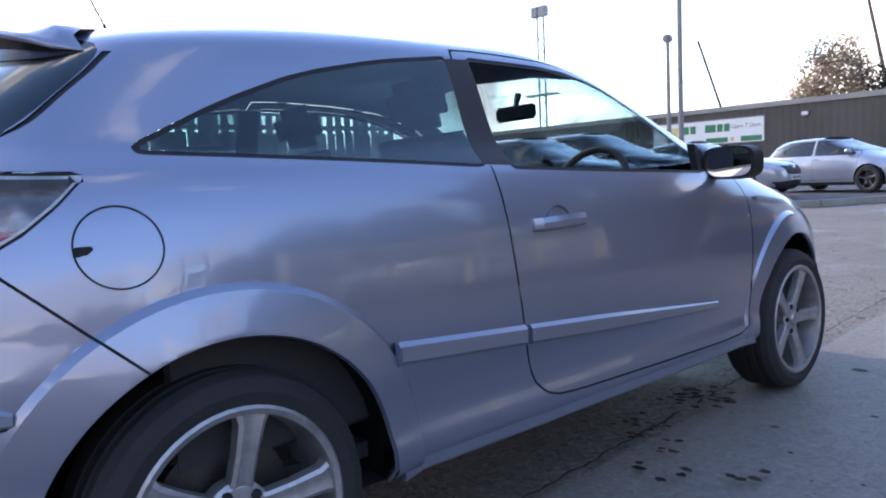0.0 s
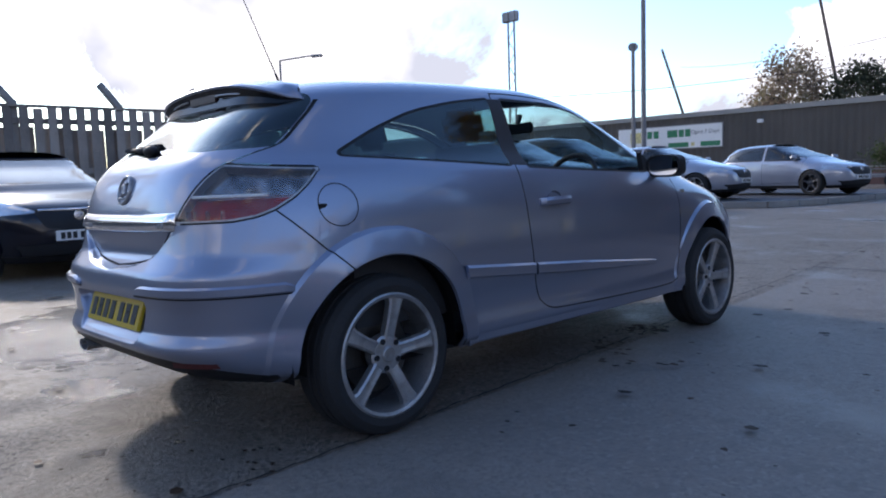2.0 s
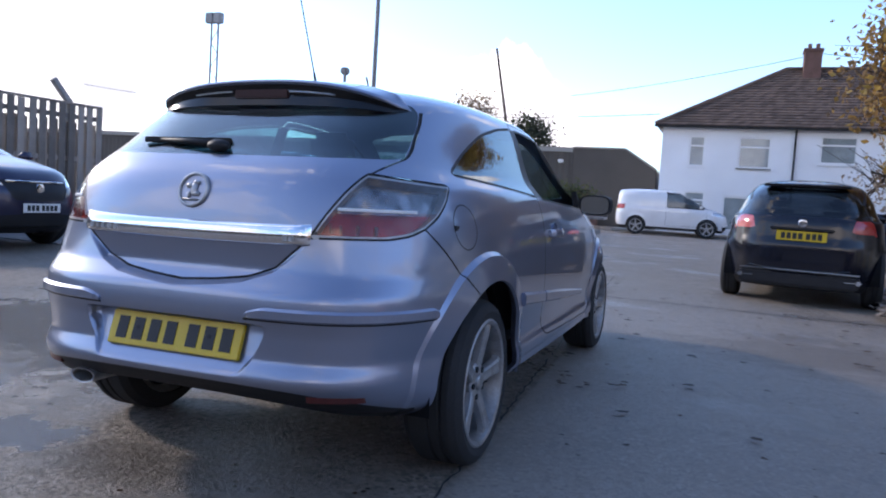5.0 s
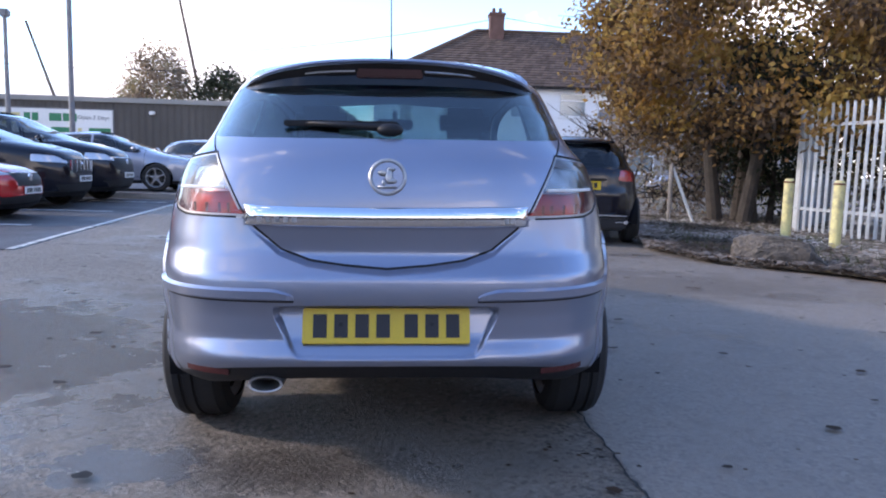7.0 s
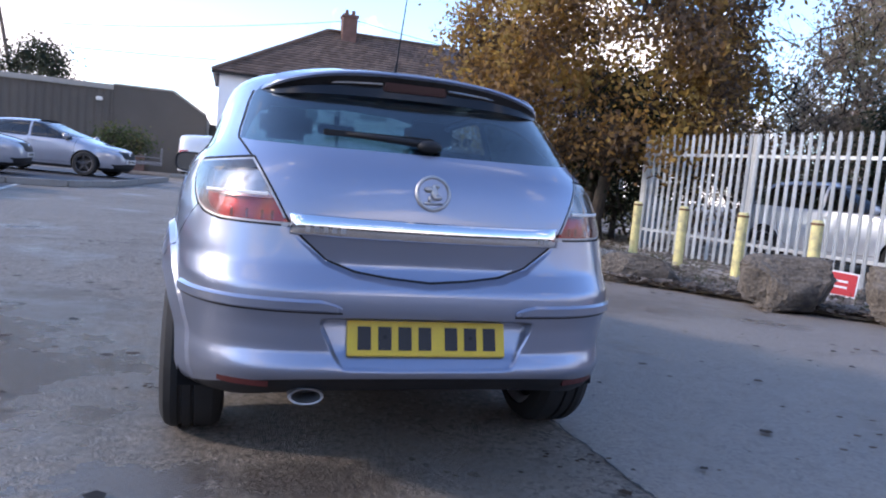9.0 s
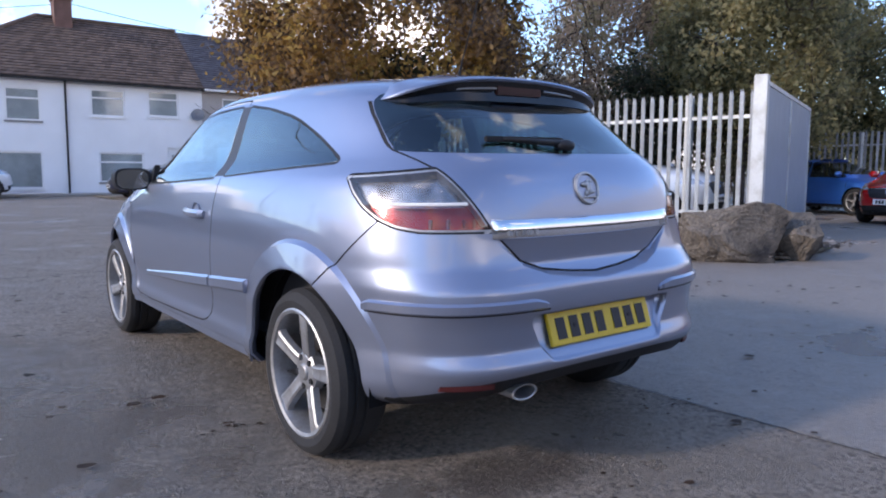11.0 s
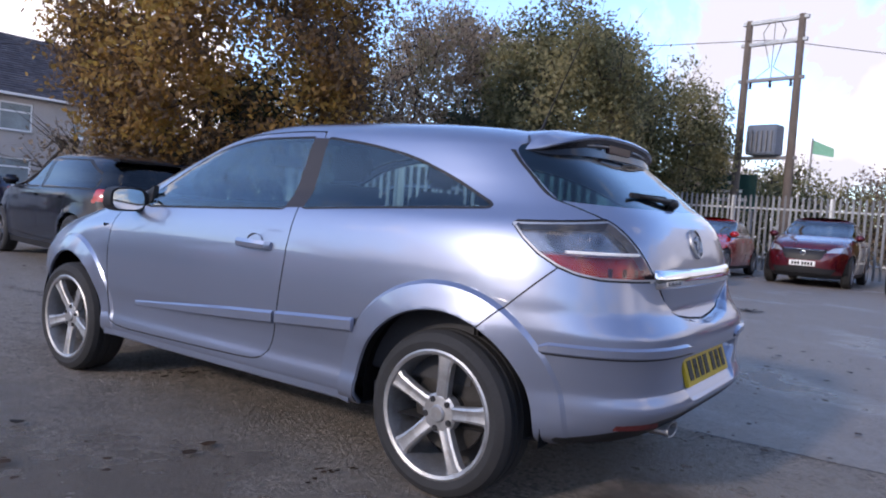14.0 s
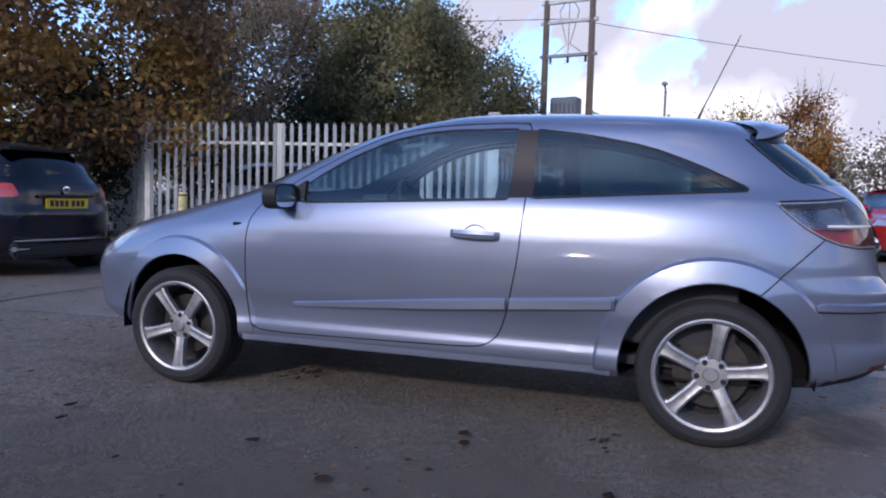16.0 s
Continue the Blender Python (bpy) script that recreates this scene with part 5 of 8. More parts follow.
    # aerial
    bm = rod(bmesh.new(), (0, 0.10, 1.398), (0, 0.09, 1.425), 0.016, 0.011)
    rod(bm, (0, 0.09, 1.425), (0, 0.072, 1.47), 0.007, 0.005)
    rod(bm, (0, 0.072, 1.47), (0, -0.09, 1.83), 0.0032, 0.002, 6)
    part("aerial", bm, M_PLASTIC, root, "thin black roof aerial")

    # cabin: seats, dash, wheel, mirror
    def seat(x, y, scale=1.0):
        s = new("seat")
        s.parent = root
        bm = boxes(((x - 0.25, y - 0.25, 0.40), (x + 0.25, y + 0.27, 0.56)), bevel=0.05)
        part("cushion", bm, M_FABRIC, s, smooth=True)
        bm = boxes(((-0.24, -0.07, 0.0), (0.24, 0.07, 0.62)), bevel=0.05, m=pose(x, y - 0.22, 0.53, 16, 0, 0))
        part("backrest", bm, M_FABRIC, s, smooth=True)
        bm = boxes(((-0.13, -0.045, 0.64), (0.13, 0.05, 0.80)), bevel=0.04, m=pose(x, y - 0.22, 0.53, 14, 0, 0))
        part("headrest", bm, M_FABRIC, s, smooth=True)

    for x in (-0.37, 0.37):
        seat(x, 1.28)
    bench = new("rear_bench")
    bench.parent = root
    part("cushion", boxes(((-0.58, 0.25, 0.40), (0.58, 0.75, 0.56)), bevel=0.05), M_FABRIC, bench)
    part("backrest", boxes(((-0.56, -0.06, 0.0), (0.56, 0.06, 0.55)), bevel=0.04, m=pose(0, 0.20, 0.44, 18, 0, 0)), M_FABRIC, bench)
    for x in (-0.3, 0.3):
        part("headrest", boxes(((-0.12, -0.04, 0.55), (0.12, 0.04, 0.66)), bevel=0.03, m=pose(x, 0.20, 0.44, 18, 0, 0)), M_FABRIC, bench)
    dash = part("dashboard", boxes(((-0.68, 1.90, 0.55), (0.68, 2.35, 0.945)), bevel=0.07), M_TRIM, root, "dark dashboard", smooth=True)
    part("instrument_hood", boxes(((0.22, 1.86, 0.88), (0.54, 2.10, 1.0)), bevel=0.04), M_TRIM, dash)
    V10, F10 = [], []
    for k in range(32):
        for j in range(8):
            a, b = 2 * math.pi * k / 32, 2 * math.pi * j / 8
            r = 0.178 + 0.015 * math.cos(b)
            V10.append((r * math.cos(a), r * math.sin(a), 0.015 * math.sin(b)))
    for k in range(32):
        for j in range(8):
            F10.append((8 * k + j, 8 * ((k + 1) % 32) + j, 8 * ((k + 1) % 32) + (j + 1) % 8, 8 * k + (j + 1) % 8))
    sw = new("steering_wheel")
    sw.parent, sw.matrix_basis = root, pose(0.37, 1.76, 0.92, 66, 0, 0)
    piece("rim", mesh_of("steering_rim", V10, F10, M_TRIM, True), sw)
    part("centre", boxes(((-0.17, -0.02, -0.012), (0.17, 0.02, 0.008)), ((-0.06, -0.07, -0.02), (0.06, 0.05, 0.015)), bevel=0.008), M_TRIM, sw)
    part("cabin_floor", boxes(((-0.70, -0.30, 0.30), (0.70, 2.30, 0.34))), M_TRIM, root)
    part("load_cover", boxes(((-0.52, -0.50, 0.96), (0.52, 0.12, 0.98))), M_TRIM, root)
    part("mirror_stem", rod(bmesh.new(), (0, 1.752, 1.290), (0, 1.775, 1.350), 0.011, 0.016, 10), M_PLASTIC, root)
    part("interior_mirror", boxes(((-0.115, 1.74, 1.235), (0.115, 1.765, 1.30)), bevel=0.01), M_PLASTIC, root)
    for side in (1, -1):
        part("door_card", boxes(((side * 0.745 - 0.015, 0.95, 0.40), (side * 0.745 + 0.015, 2.0, 0.965)), bevel=0.012), M_TRIM, root)
        part("side_trim", boxes(((side * 0.72 - 0.01, -0.1, 0.40), (side * 0.72 + 0.01, 0.92, 0.99)), bevel=0.01), M_TRIM, root)
    add_wheels(root, wheel_meshes(0.306, 0.234, 0.222, 5, M_ALLOY), HUBS, 0.721, 0.308, True, turns=(-11, -9, -20, 34))
    return root


build_main_car()


# ---- other cars ----
def heading(x, y, deg):
    """A car's pose from its rear axle's middle and its heading, in degrees to the left of +y."""
    return pose(x, y, 0, 0, 0, deg)


def on_platform(x, y, deg):
    return pose(x, y, 0.15, 0, 0, deg)


def make_hull(wb, fo, ro, w, h, style):
    e, f = -ro, wb + fo
    cowl = wb - (0.30 if style != "van" else 0.05)
    hood = 0.60 if style != "suv" else 0.64
    tail = {"hatch": (0.06, 0.16, 0.34, 0.55), "suv": (0.05, 0.12, 0.26, 0.45), "van": (0.02, 0.04, 0.07, 0.12), "saloon": (0.30, 0.62, 0.95, 1.25)}[style]
    belt = 0.655 if style != "van" else 0.60
    rear = [(0.13, e + 0.16), (0.22, e + 0.03), (0.34, e), (0.46, e), (0.52, e + 0.03), (belt, e + tail[0] + 0.01), (belt + 0.05, e + tail[1]), (0.85, e + tail[2]), (0.94, e + tail[3]), (0.975, e + tail[3] + 0.28), (0.992, e + tail[3] + 0.6), (1.0, e + tail[3] + 0.85)]
    front = [(0.13, f - 0.18), (0.20, f - 0.04), (0.32, f), (0.44, f - 0.02), (0.50, f - 0.08), (hood - 0.04, f - 0.24), (hood, f - 0.50), (hood + 0.045, f - 0.85), (belt + 0.045, cowl + 0.08), (belt + 0.08, cowl - 0.08), (0.85, cowl - 0.66), (0.94, cowl - 1.02), (0.975, cowl - 1.28), (0.992, cowl - 1.55), (1.0, cowl - 1.75)]
    front = [r for k, r in enumerate(front) if k == 0 or r[0] > front[k - 1][0]]
    hw = w / 2
    top = (0.955, 0.88, 0.80, 0.66) if style == "van" else (0.90, 0.80, 0.70, 0.55)
    width = [(0.13, hw * 0.92), (0.24, hw * 0.97), (0.45, hw), (0.58, hw * 0.99), (belt, hw * 0.965), (belt + 0.05, hw * top[0]), (0.85, hw * top[1]), (0.94, hw * top[2]), (0.975, hw * top[3]), (0.992, hw * 0.36), (1.0, hw * 0.06)]
    q = 5.5 if style == "van" else 4.2
    z = lambda rows: [(a * h, b) for a, b in rows]  # noqa: E731
    r = 0.235 * h if style in ("hatch", "saloon") else 0.225 * h
    r = min(r, 0.36)
    arch = r + 0.035
    return Hull(z(rear), z(front), z(width), z([(0.13, q), (0.8, q - 0.3), (1.0, 2.4)]), z([(0.13, 3.6), (0.6, 3.6), (0.75, q - 0.2), (1.0, 2.4)]), wb * 0.45, [(0, r, arch, arch + 0.07, 0.018), (wb, r, arch, arch + 0.07, 0.018)]), belt, cowl, r, arch


def make_car(name, m, label, mat, wb=2.6, fo=0.86, ro=0.75, w=1.76, h=1.47, style="hatch", doors=4, plate="front", grille=0.26, tinted=False, category="car", chrome=False, badge=True, rim_mat=None, panel_van=False, lamp_shape=0, lamp_up=0.0):
    """A parked car: body cut into panels, glass, lamps, wheels, mirrors, plate."""
    root = thing(name, m, label, category)
    hull, belt, cowl, r, arch = make_hull(wb, fo, ro, w, h, style)
    hw, b0, b1 = w / 2, (belt + 0.022) * h, 0.915 * h
    pillar_b = wb * 0.42
    a_foot = cowl - 0.12
    slope = (cowl - 1.02 - a_foot + 0.1) / (b1 - b0)
    front_win = [(a_foot, b0 - 0.01), (a_foot + slope * (b1 - b0) + 0.06, b1), (pillar_b + 0.03, b1 + 0.01), (pillar_b + 0.05, b0)]
    tail_y = {"hatch": -ro + 0.55, "suv": -ro + 0.42, "van": -ro + 0.35, "saloon": -ro + 1.0}[style]
    rear_win = [(pillar_b - 0.06, b0), (pillar_b - 0.08, b1 + 0.008), (tail_y + 0.45, b1 - 0.005), (tail_y + 0.02, b0 + 0.5 * (b1 - b0)), (tail_y, b0 + 0.01)]
    sc_t = 0.93 * h
    screen = [(-0.3, (belt + 0.055) * h), (hw * 0.80, (belt + 0.06) * h), (hw * 0.66, sc_t - 0.02), (-0.3, sc_t + 0.01)]
    back_win = [(-0.3, (belt + 0.03) * h), (hw * 0.74, (belt + 0.035) * h), (hw * 0.62, 0.90 * h), (-0.3, 0.915 * h)]
    hl = [(hw * 0.48, 0.485 * h), (hw * 1.1, 0.50 * h), (hw * 1.1, 0.585 * h), (hw * 0.62, 0.555 * h)]
    if lamp_shape:
        hl = [(hw * 0.44, 0.50 * h), (hw * 1.1, 0.47 * h), (hw * 1.1, 0.60 * h), (hw * 0.70, 0.575 * h)]
    tl = [(hw * 0.56, (0.540 + lamp_up) * h), (hw * 1.1, (0.535 + lamp_up) * h), (hw * 1.1, (0.65 + lamp_up) * h), (hw * 0.60, (0.635 + lamp_up) * h)]
    gr = [(-0.3, 0.36 * h), (hw * grille * 1.5, 0.38 * h), (hw * grille * 2.0, 0.52 * h), (-0.3, 0.53 * h)]
    low = [(-0.3, 0.17 * h), (hw * 0.62, 0.18 * h), (hw * 0.70, 0.26 * h), (-0.3, 0.30 * h)]
    if panel_van:
        rear_win = None
    top_door = b1 + 0.045
    door_lines = [[(a_foot + 0.12, 0.24 * h), (pillar_b, 0.22 * h), (pillar_b, top_door), (a_foot - 0.55, top_door), (a_foot + 0.14, b0)]]
    if doors == 4 and not panel_van:
        door_lines.append([(pillar_b, 0.22 * h), (0.50, 0.22 * h), (0.30, 0.40 * h), (0.18, b0), (0.35, top_door), (pillar_b, top_door)])
    front_of = lambda V, f: np.maximum(f, wb * 0.5 - V[:, 1])  # noqa: E731
    rear_of = lambda V, f: np.maximum(f, V[:, 1] - wb * 0.3)  # noqa: E731
    fields = {
        "arch_r": lambda V: np.hypot(V[:, 1], V[:, 2] - r) - arch,
        "arch_f": lambda V: np.hypot(V[:, 1] - wb, V[:, 2] - r) - arch,
        "screen": lambda V: front_of(V, in_polygon(xz(V), screen)),
        "back": lambda V: rear_of(V, in_polygon(xz(V), back_win)),
        "hl": lambda V: np.maximum(front_of(V, in_polygon(xz(V), hl)), wb + fo - 0.62 - V[:, 1]),
        "tl": lambda V: np.maximum(rear_of(V, in_polygon(xz(V), tl)), V[:, 1] + ro - 0.36),
        "gr": lambda V: front_of(V, in_polygon(xz(V), gr)),
        "low": lambda V: front_of(V, in_polygon(xz(V), low)),
        "win_f": lambda V: in_polygon(yz(V), front_win),
        "trim": lambda V: np.minimum(in_polygon(yz(V), front_win), in_polygon(yz(V), rear_win) if rear_win else 9) - 0.025,
        "skirt": lambda V: V[:, 2] - 0.185 * h,
    }
    if rear_win:
        fields["win_r"] = lambda V: in_polygon(yz(V), rear_win)
    for k, line in enumerate(door_lines):
        fields[f"do{k}"] = lambda V, line=line: in_polygon(yz(V), line) - 0.004
        fields[f"di{k}"] = lambda V, line=line: in_polygon(yz(V), line) + 0.004
    levels = np.unique(np.r_[np.linspace(0.13, 0.70, 22), np.linspace(0.70, 0.95, 9), np.linspace(0.95, 1.0, 7)]) * h
    V, F = hull.grid(levels, 44)
    for f in fields.values():
        V, F = cut(V, F, f)

    def label_of(mids):
        v = {k: f(mids) for k, f in fields.items()}
        out_ = np.full(len(mids), "body", dtype=object)
        out_[v["skirt"] < 0] = "skirt"
        for k in range(len(door_lines)):
            out_[v[f"do{k}"] < 0] = "gap"
            out_[v[f"di{k}"] < 0] = "door" if k == 0 else "rear_door"
        out_[v["trim"] < 0] = "trim"
        out_[v["win_f"] < 0] = "window"
        if rear_win:
            out_[v["win_r"] < 0] = "rear_side_window"
        out_[v["gr"] < 0] = "grille"
        out_[v["low"] < 0] = "air_intake"
        out_[v["hl"] < 0] = "headlight"
        out_[v["tl"] < 0] = "tail_light"
        out_[v["screen"] < 0] = "windscreen"
        out_[v["back"] < 0] = "rear_window"
        out_[(v["arch_r"] < 0) | (v["arch_f"] < 0)] = "gone"
        if panel_van:
            out_[out_ == "rear_window"] = "body"
        return out_

    V = finish_hull(hull, V)
    groups = split_faces(V, F, label_of)
    groups.pop("gone", None)
    mats = {"body": mat, "skirt": M_PLASTIC, "gap": M_SEAM, "trim": M_PLASTIC, "grille": M_PLASTIC, "air_intake": M_SEAM, "windscreen": M_CARGLASS, "rear_window": M_PRIVACY if tinted else M_CARGLASS}
    for key, mt in mats.items():
        if key in groups:
            W, G = welded(*compact(V, groups[key]))
            if key in ("gap", "grille", "air_intake"):
                W = inward(W, G, 0.006)
            piece({"body": "body_shell", "gap": "panel_gap", "trim": "window_trim"}.get(key, key), mesh_of(key, W, G, mt, True), root)
    for key, mt in (("door", mat), ("rear_door", mat), ("window", M_PRIVACY if tinted else M_CARGLASS), ("rear_side_window", M_PRIVACY if tinted else M_CARGLASS), ("headlight", M_LAMP_CLEAR), ("tail_light", M_LAMP_RED)):
        if key not in groups:
            continue
        for side in (1, -1):
            W, G = compact(V, groups[key])
            if side < 0:
                W, G = mirrored(W, G)
            piece(key, mesh_of(key, W, G, mt, True), root)
    # grille bars, badge, plates
    ny = lambda x, z: float(hull.nose(x, z))  # noqa: E731
    if chrome:
        for k in range(7):
            x = (k - 3) * hw * grille * 0.50
            part("grille_bar", boxes(((x - 0.022, ny(x, 0.45 * h) - 0.02, 0.385 * h), (x + 0.022, ny(x, 0.45 * h) + 0.008, 0.515 * h)), bevel=0.004), M_CHROME, root)
    else:
        z = 0.515 * h
        pts = [((x, ny(x, z), z), 1.0) for x in np.linspace(-hw * grille * 1.7, hw * grille * 1.7, 9)]
        piece("grille_bar", strip_mesh("grille_bar", pts, [(0, 1, 0)] * 9, [0.022] * 9, 0.012, M_CHROME), root)
    if badge:
        V6, F6 = lathe([(0.055, -0.01), (0.055, 0.012), (0.040, 0.014), (0.0, 0.012)], 20)
        piece("badge", mesh_of("badge", V6, F6, M_CHROME, True), root, at=pose(0, ny(0, 0.47 * h) + 0.004, 0.47 * h, 0, 0, 90))
    yp = ny(0, 0.31 * h)
    pl = part("number_plate", boxes(((-0.26, yp + 0.004, 0.29 * h), (0.26, yp + 0.016, 0.29 * h + 0.111)), bevel=0.003), M_WHITEPLATE, root, "white front number plate")
    for x in (-0.19, -0.13, -0.07, -0.01, 0.07, 0.13, 0.19):
        part("plate_bar", boxes(((x - 0.022, yp + 0.0155, 0.29 * h + 0.02), (x + 0.022, yp + 0.018, 0.29 * h + 0.09))), M_INK, pl)
    ytail = float(hull.tail(0, 0.50 * h))
    pl = part("number_plate", boxes(((-0.26, ytail - 0.016, 0.50 * h), (0.26, ytail - 0.004, 0.50 * h + 0.111)), bevel=0.003), M_YELLOW, root, "yellow rear number plate")
    for x in (-0.19, -0.13, -0.07, -0.01, 0.07, 0.13, 0.19):
        part("plate_bar", boxes(((x - 0.022, ytail - 0.018, 0.50 * h + 0.02), (x + 0.022, ytail - 0.0155, 0.50 * h + 0.09))), M_INK, pl)
    # mirrors, handles, underside, wells, seats, wheels
    for side in (1, -1):
        x = float(hull.side(a_foot - 0.05, b0))
        part("wing_mirror", boxes(((side * (x + 0.10) - 0.10, a_foot - 0.16, b0 - 0.01), (side * (x + 0.10) + 0.10, a_foot - 0.04, b0 + 0.125)), bevel=0.035), mat, root, smooth=True)
        for y in ((pillar_b + 0.12, 0.42) if doors == 4 else (pillar_b + 0.12,)):
            xh = float(hull.side(y, 0.60 * h))
            part("door_handle", boxes(((side * (xh + 0.012) - 0.012, y - 0.09, 0.585 * h), (side * (xh + 0.012) + 0.012, y + 0.09, 0.605 * h)), bevel=0.006), mat, root)
        for y in (0, wb):
            piece("wheel_well", well_mesh(y, r, arch + 0.02, side * hw * 0.5, side * (hw - 0.06)), root)
    plan = hull.outline(0.14 * h, 24)
    ring = [(x, y, 0.135 * h) for x, y in plan] + [(-x, y, 0.135 * h) for x, y in plan[::-1][1:-1]]
    piece("underbody", mesh_of("underbody", ring, [tuple(range(len(ring)))], M_SEAM), root)
    part("cabin_floor", boxes(((-hw * 0.85, -ro + 0.35, 0.24 * h), (hw * 0.85, cowl, 0.27 * h))), M_TRIM, root)
    part("dashboard", boxes(((-hw * 0.8, cowl - 0.42, 0.40 * h), (hw * 0.8, cowl - 0.02, 0.655 * h)), bevel=0.05), M_TRIM, root)
    for x in (-0.36, 0.36):
        s = new("seat")
        s.parent = root
        part("backrest", boxes(((-0.23, -0.07, 0.0), (0.23, 0.07, 0.40 * h)), bevel=0.05, m=pose(x, pillar_b + 0.02, 0.36 * h, 14, 0, 0)), M_FABRIC, s)
        part("headrest", boxes(((-0.12, -0.05, 0.42 * h), (0.12, 0.05, 0.51 * h)), bevel=0.04, m=pose(x, pillar_b + 0.02, 0.36 * h, 14, 0, 0)), M_FABRIC, s)
    if not panel_van:
        part("rear_bench", boxes(((-hw * 0.72, -0.07, 0.0), (hw * 0.72, 0.07, 0.36 * h)), bevel=0.05, m=pose(0, 0.12, 0.36 * h, 16, 0, 0)), M_FABRIC, root)
    add_wheels(root, wheel_meshes(r, r * 0.70, 0.21, 5 if not chrome else 7, rim_mat or M_ALLOY, twin=style != "van"), (0.0, wb), hw - 0.115, r, spokes=5 if not chrome else 7)
    return root


P_BLACK = paint("black_paint", (0.004, 0.005, 0.011), 0.0, 0.22, 0.05, coat=0.35, spec=0.3)
P_NAVY = paint("navy_paint", (0.014, 0.016, 0.045), 0.3, 0.3, 0.05, coat=0.5, spec=0.4)
P_SILVER = paint("silver_paint", (0.31, 0.335, 0.40), 0.35, 0.32)
P_RED = paint("bright_red_paint", (0.42, 0.010, 0.012), 0.1, 0.25)
P_DARKRED = paint("dark_red_paint", (0.10, 0.006, 0.012), 0.4, 0.28)
P_ORANGE = paint("orange_paint", (0.42, 0.12, 0.02), 0.4, 0.28)
P_BLUE = paint("bright_blue_paint", (0.03, 0.16, 0.55), 0.4, 0.3)
P_WHITE = paint("white_van_paint", (0.72, 0.73, 0.75), 0.0, 0.35)
P_GREYSUV = paint("pale_silver_paint", (0.62, 0.65, 0.69), 0.3, 0.35)
M_BLACKRIM = material("dark_alloy", (0.10, 0.10, 0.11), 0.35, 0.8, var=0.2)


def park_cars():
    make_car("hatchback_car", heading(-8.9, 0.95, -90), "black small hatchback parked by the timber fence", P_BLACK, 2.51, 0.82, 0.67, 1.71, 1.48, lamp_shape=1)
    make_car("suv_car", heading(-9.9, 4.1, -90), "navy blue family car parked beside a black hatchback", P_NAVY, 2.70, 0.90, 0.85, 1.82, 1.66, "suv")
    make_car("coupe_car", heading(-9.0, 8.7, -90), "bright red low hatchback in the parking row", P_RED, 2.50, 0.86, 0.80, 1.77, 1.40, lamp_shape=1)
    make_car("suv_car", heading(-9.85, 11.6, -90), "black off-road car with a chrome slatted grille", P_BLACK, 2.91, 0.88, 1.0, 1.94, 1.78, "suv", chrome=True, grille=0.30)
    make_car("people_carrier", heading(-10.0, 13.85, -90), "black people carrier parked nose out", P_BLACK, 3.0, 0.95, 1.0, 1.92, 1.90, "suv", grille=0.34)
    make_car("saloon_car", on_platform(-8.95, 17.0, -90), "silver saloon parked beside a raised kerb", P_SILVER, 2.74, 0.95, 1.1, 1.85, 1.49, "saloon")
    make_car("hatchback_car", on_platform(-6.75, 20.77, -107), "silver five-door hatchback parked before a brown shed", P_SILVER, 2.67, 0.90, 0.80, 1.81, 1.45, rim_mat=M_BLACKRIM, tinted=True)
    make_car("hatchback_car", heading(2.5, 7.37, -7), "black five-door hatchback with twin tail pipes", P_BLACK, 2.70, 0.88, 0.72, 1.78, 1.50, "suv", rim_mat=M_BLACKRIM, tinted=True, lamp_up=0.04)
    make_car("panel_van", heading(-1.85, 28.35, -84), "white panel van parked outside the white house", P_WHITE, 2.70, 0.80, 0.82, 1.80, 1.83, "van", doors=2, panel_van=True, category="van", badge=False)
    make_car("estate_car", heading(8.0, 26.2, 88), "dark blue estate car on the road", P_NAVY, 2.66, 0.90, 1.0, 1.74, 1.44, "hatch")
    make_car("hatchback_car", heading(13.6, 27.2, 90), "pale silver car standing outside the houses", P_SILVER, 2.55, 0.82, 0.75, 1.72, 1.46)
    make_car("hatchback_car", heading(17.6, 4.0, 90), "bright red small hatchback with chrome badge", P_RED, 2.59, 0.85, 0.62, 1.73, 1.45, lamp_shape=1)
    make_car("crossover_car", heading(18.2, 1.48, 90), "dark red crossover parked by the steel fence", P_DARKRED, 2.65, 0.90, 0.85, 1.81, 1.60, "suv")
    make_car("crossover_car", heading(17.4, -1.03, 90), "orange crossover with a slatted grille", P_ORANGE, 2.60, 0.92, 0.88, 1.83, 1.60, "suv", chrome=True, grille=0.30)
    make_car("hatchback_car", heading(19.0, 8.3, 165), "bright blue hatchback behind the open gate", P_BLUE, 2.5, 0.80, 0.70, 1.70, 1.46)
    make_car("hatchback_car", heading(22.6, -2.95, 92), "red hatchback far back in the yard", P_RED, 2.5, 0.80, 0.70, 1.70, 1.42)
    make_car("hatchback_car", heading(14.3, -3.95, 90), "red hatchback at the end of the parked row", P_RED, 2.5, 0.80, 0.70, 1.70, 1.42)
    make_car("saloon_car", heading(20.2, -5.3, 90), "silver saloon parked behind a red hatchback", P_SILVER, 2.7, 0.90, 1.0, 1.80, 1.47, "saloon")
    make_car("suv_car", heading(10.35, 9.3, 194), "pale silver off-road car behind the palisade fence", P_GREYSUV, 2.65, 0.88, 0.80, 1.82, 1.68, "suv")
    merc = [o for o in scene.objects if o.get("label", "").startswith("black five-door")][0]
    part("roof_spoiler", boxes(((-0.47, -0.44, 1.375), (0.47, -0.20, 1.405)), bevel=0.014), P_BLACK, merc)
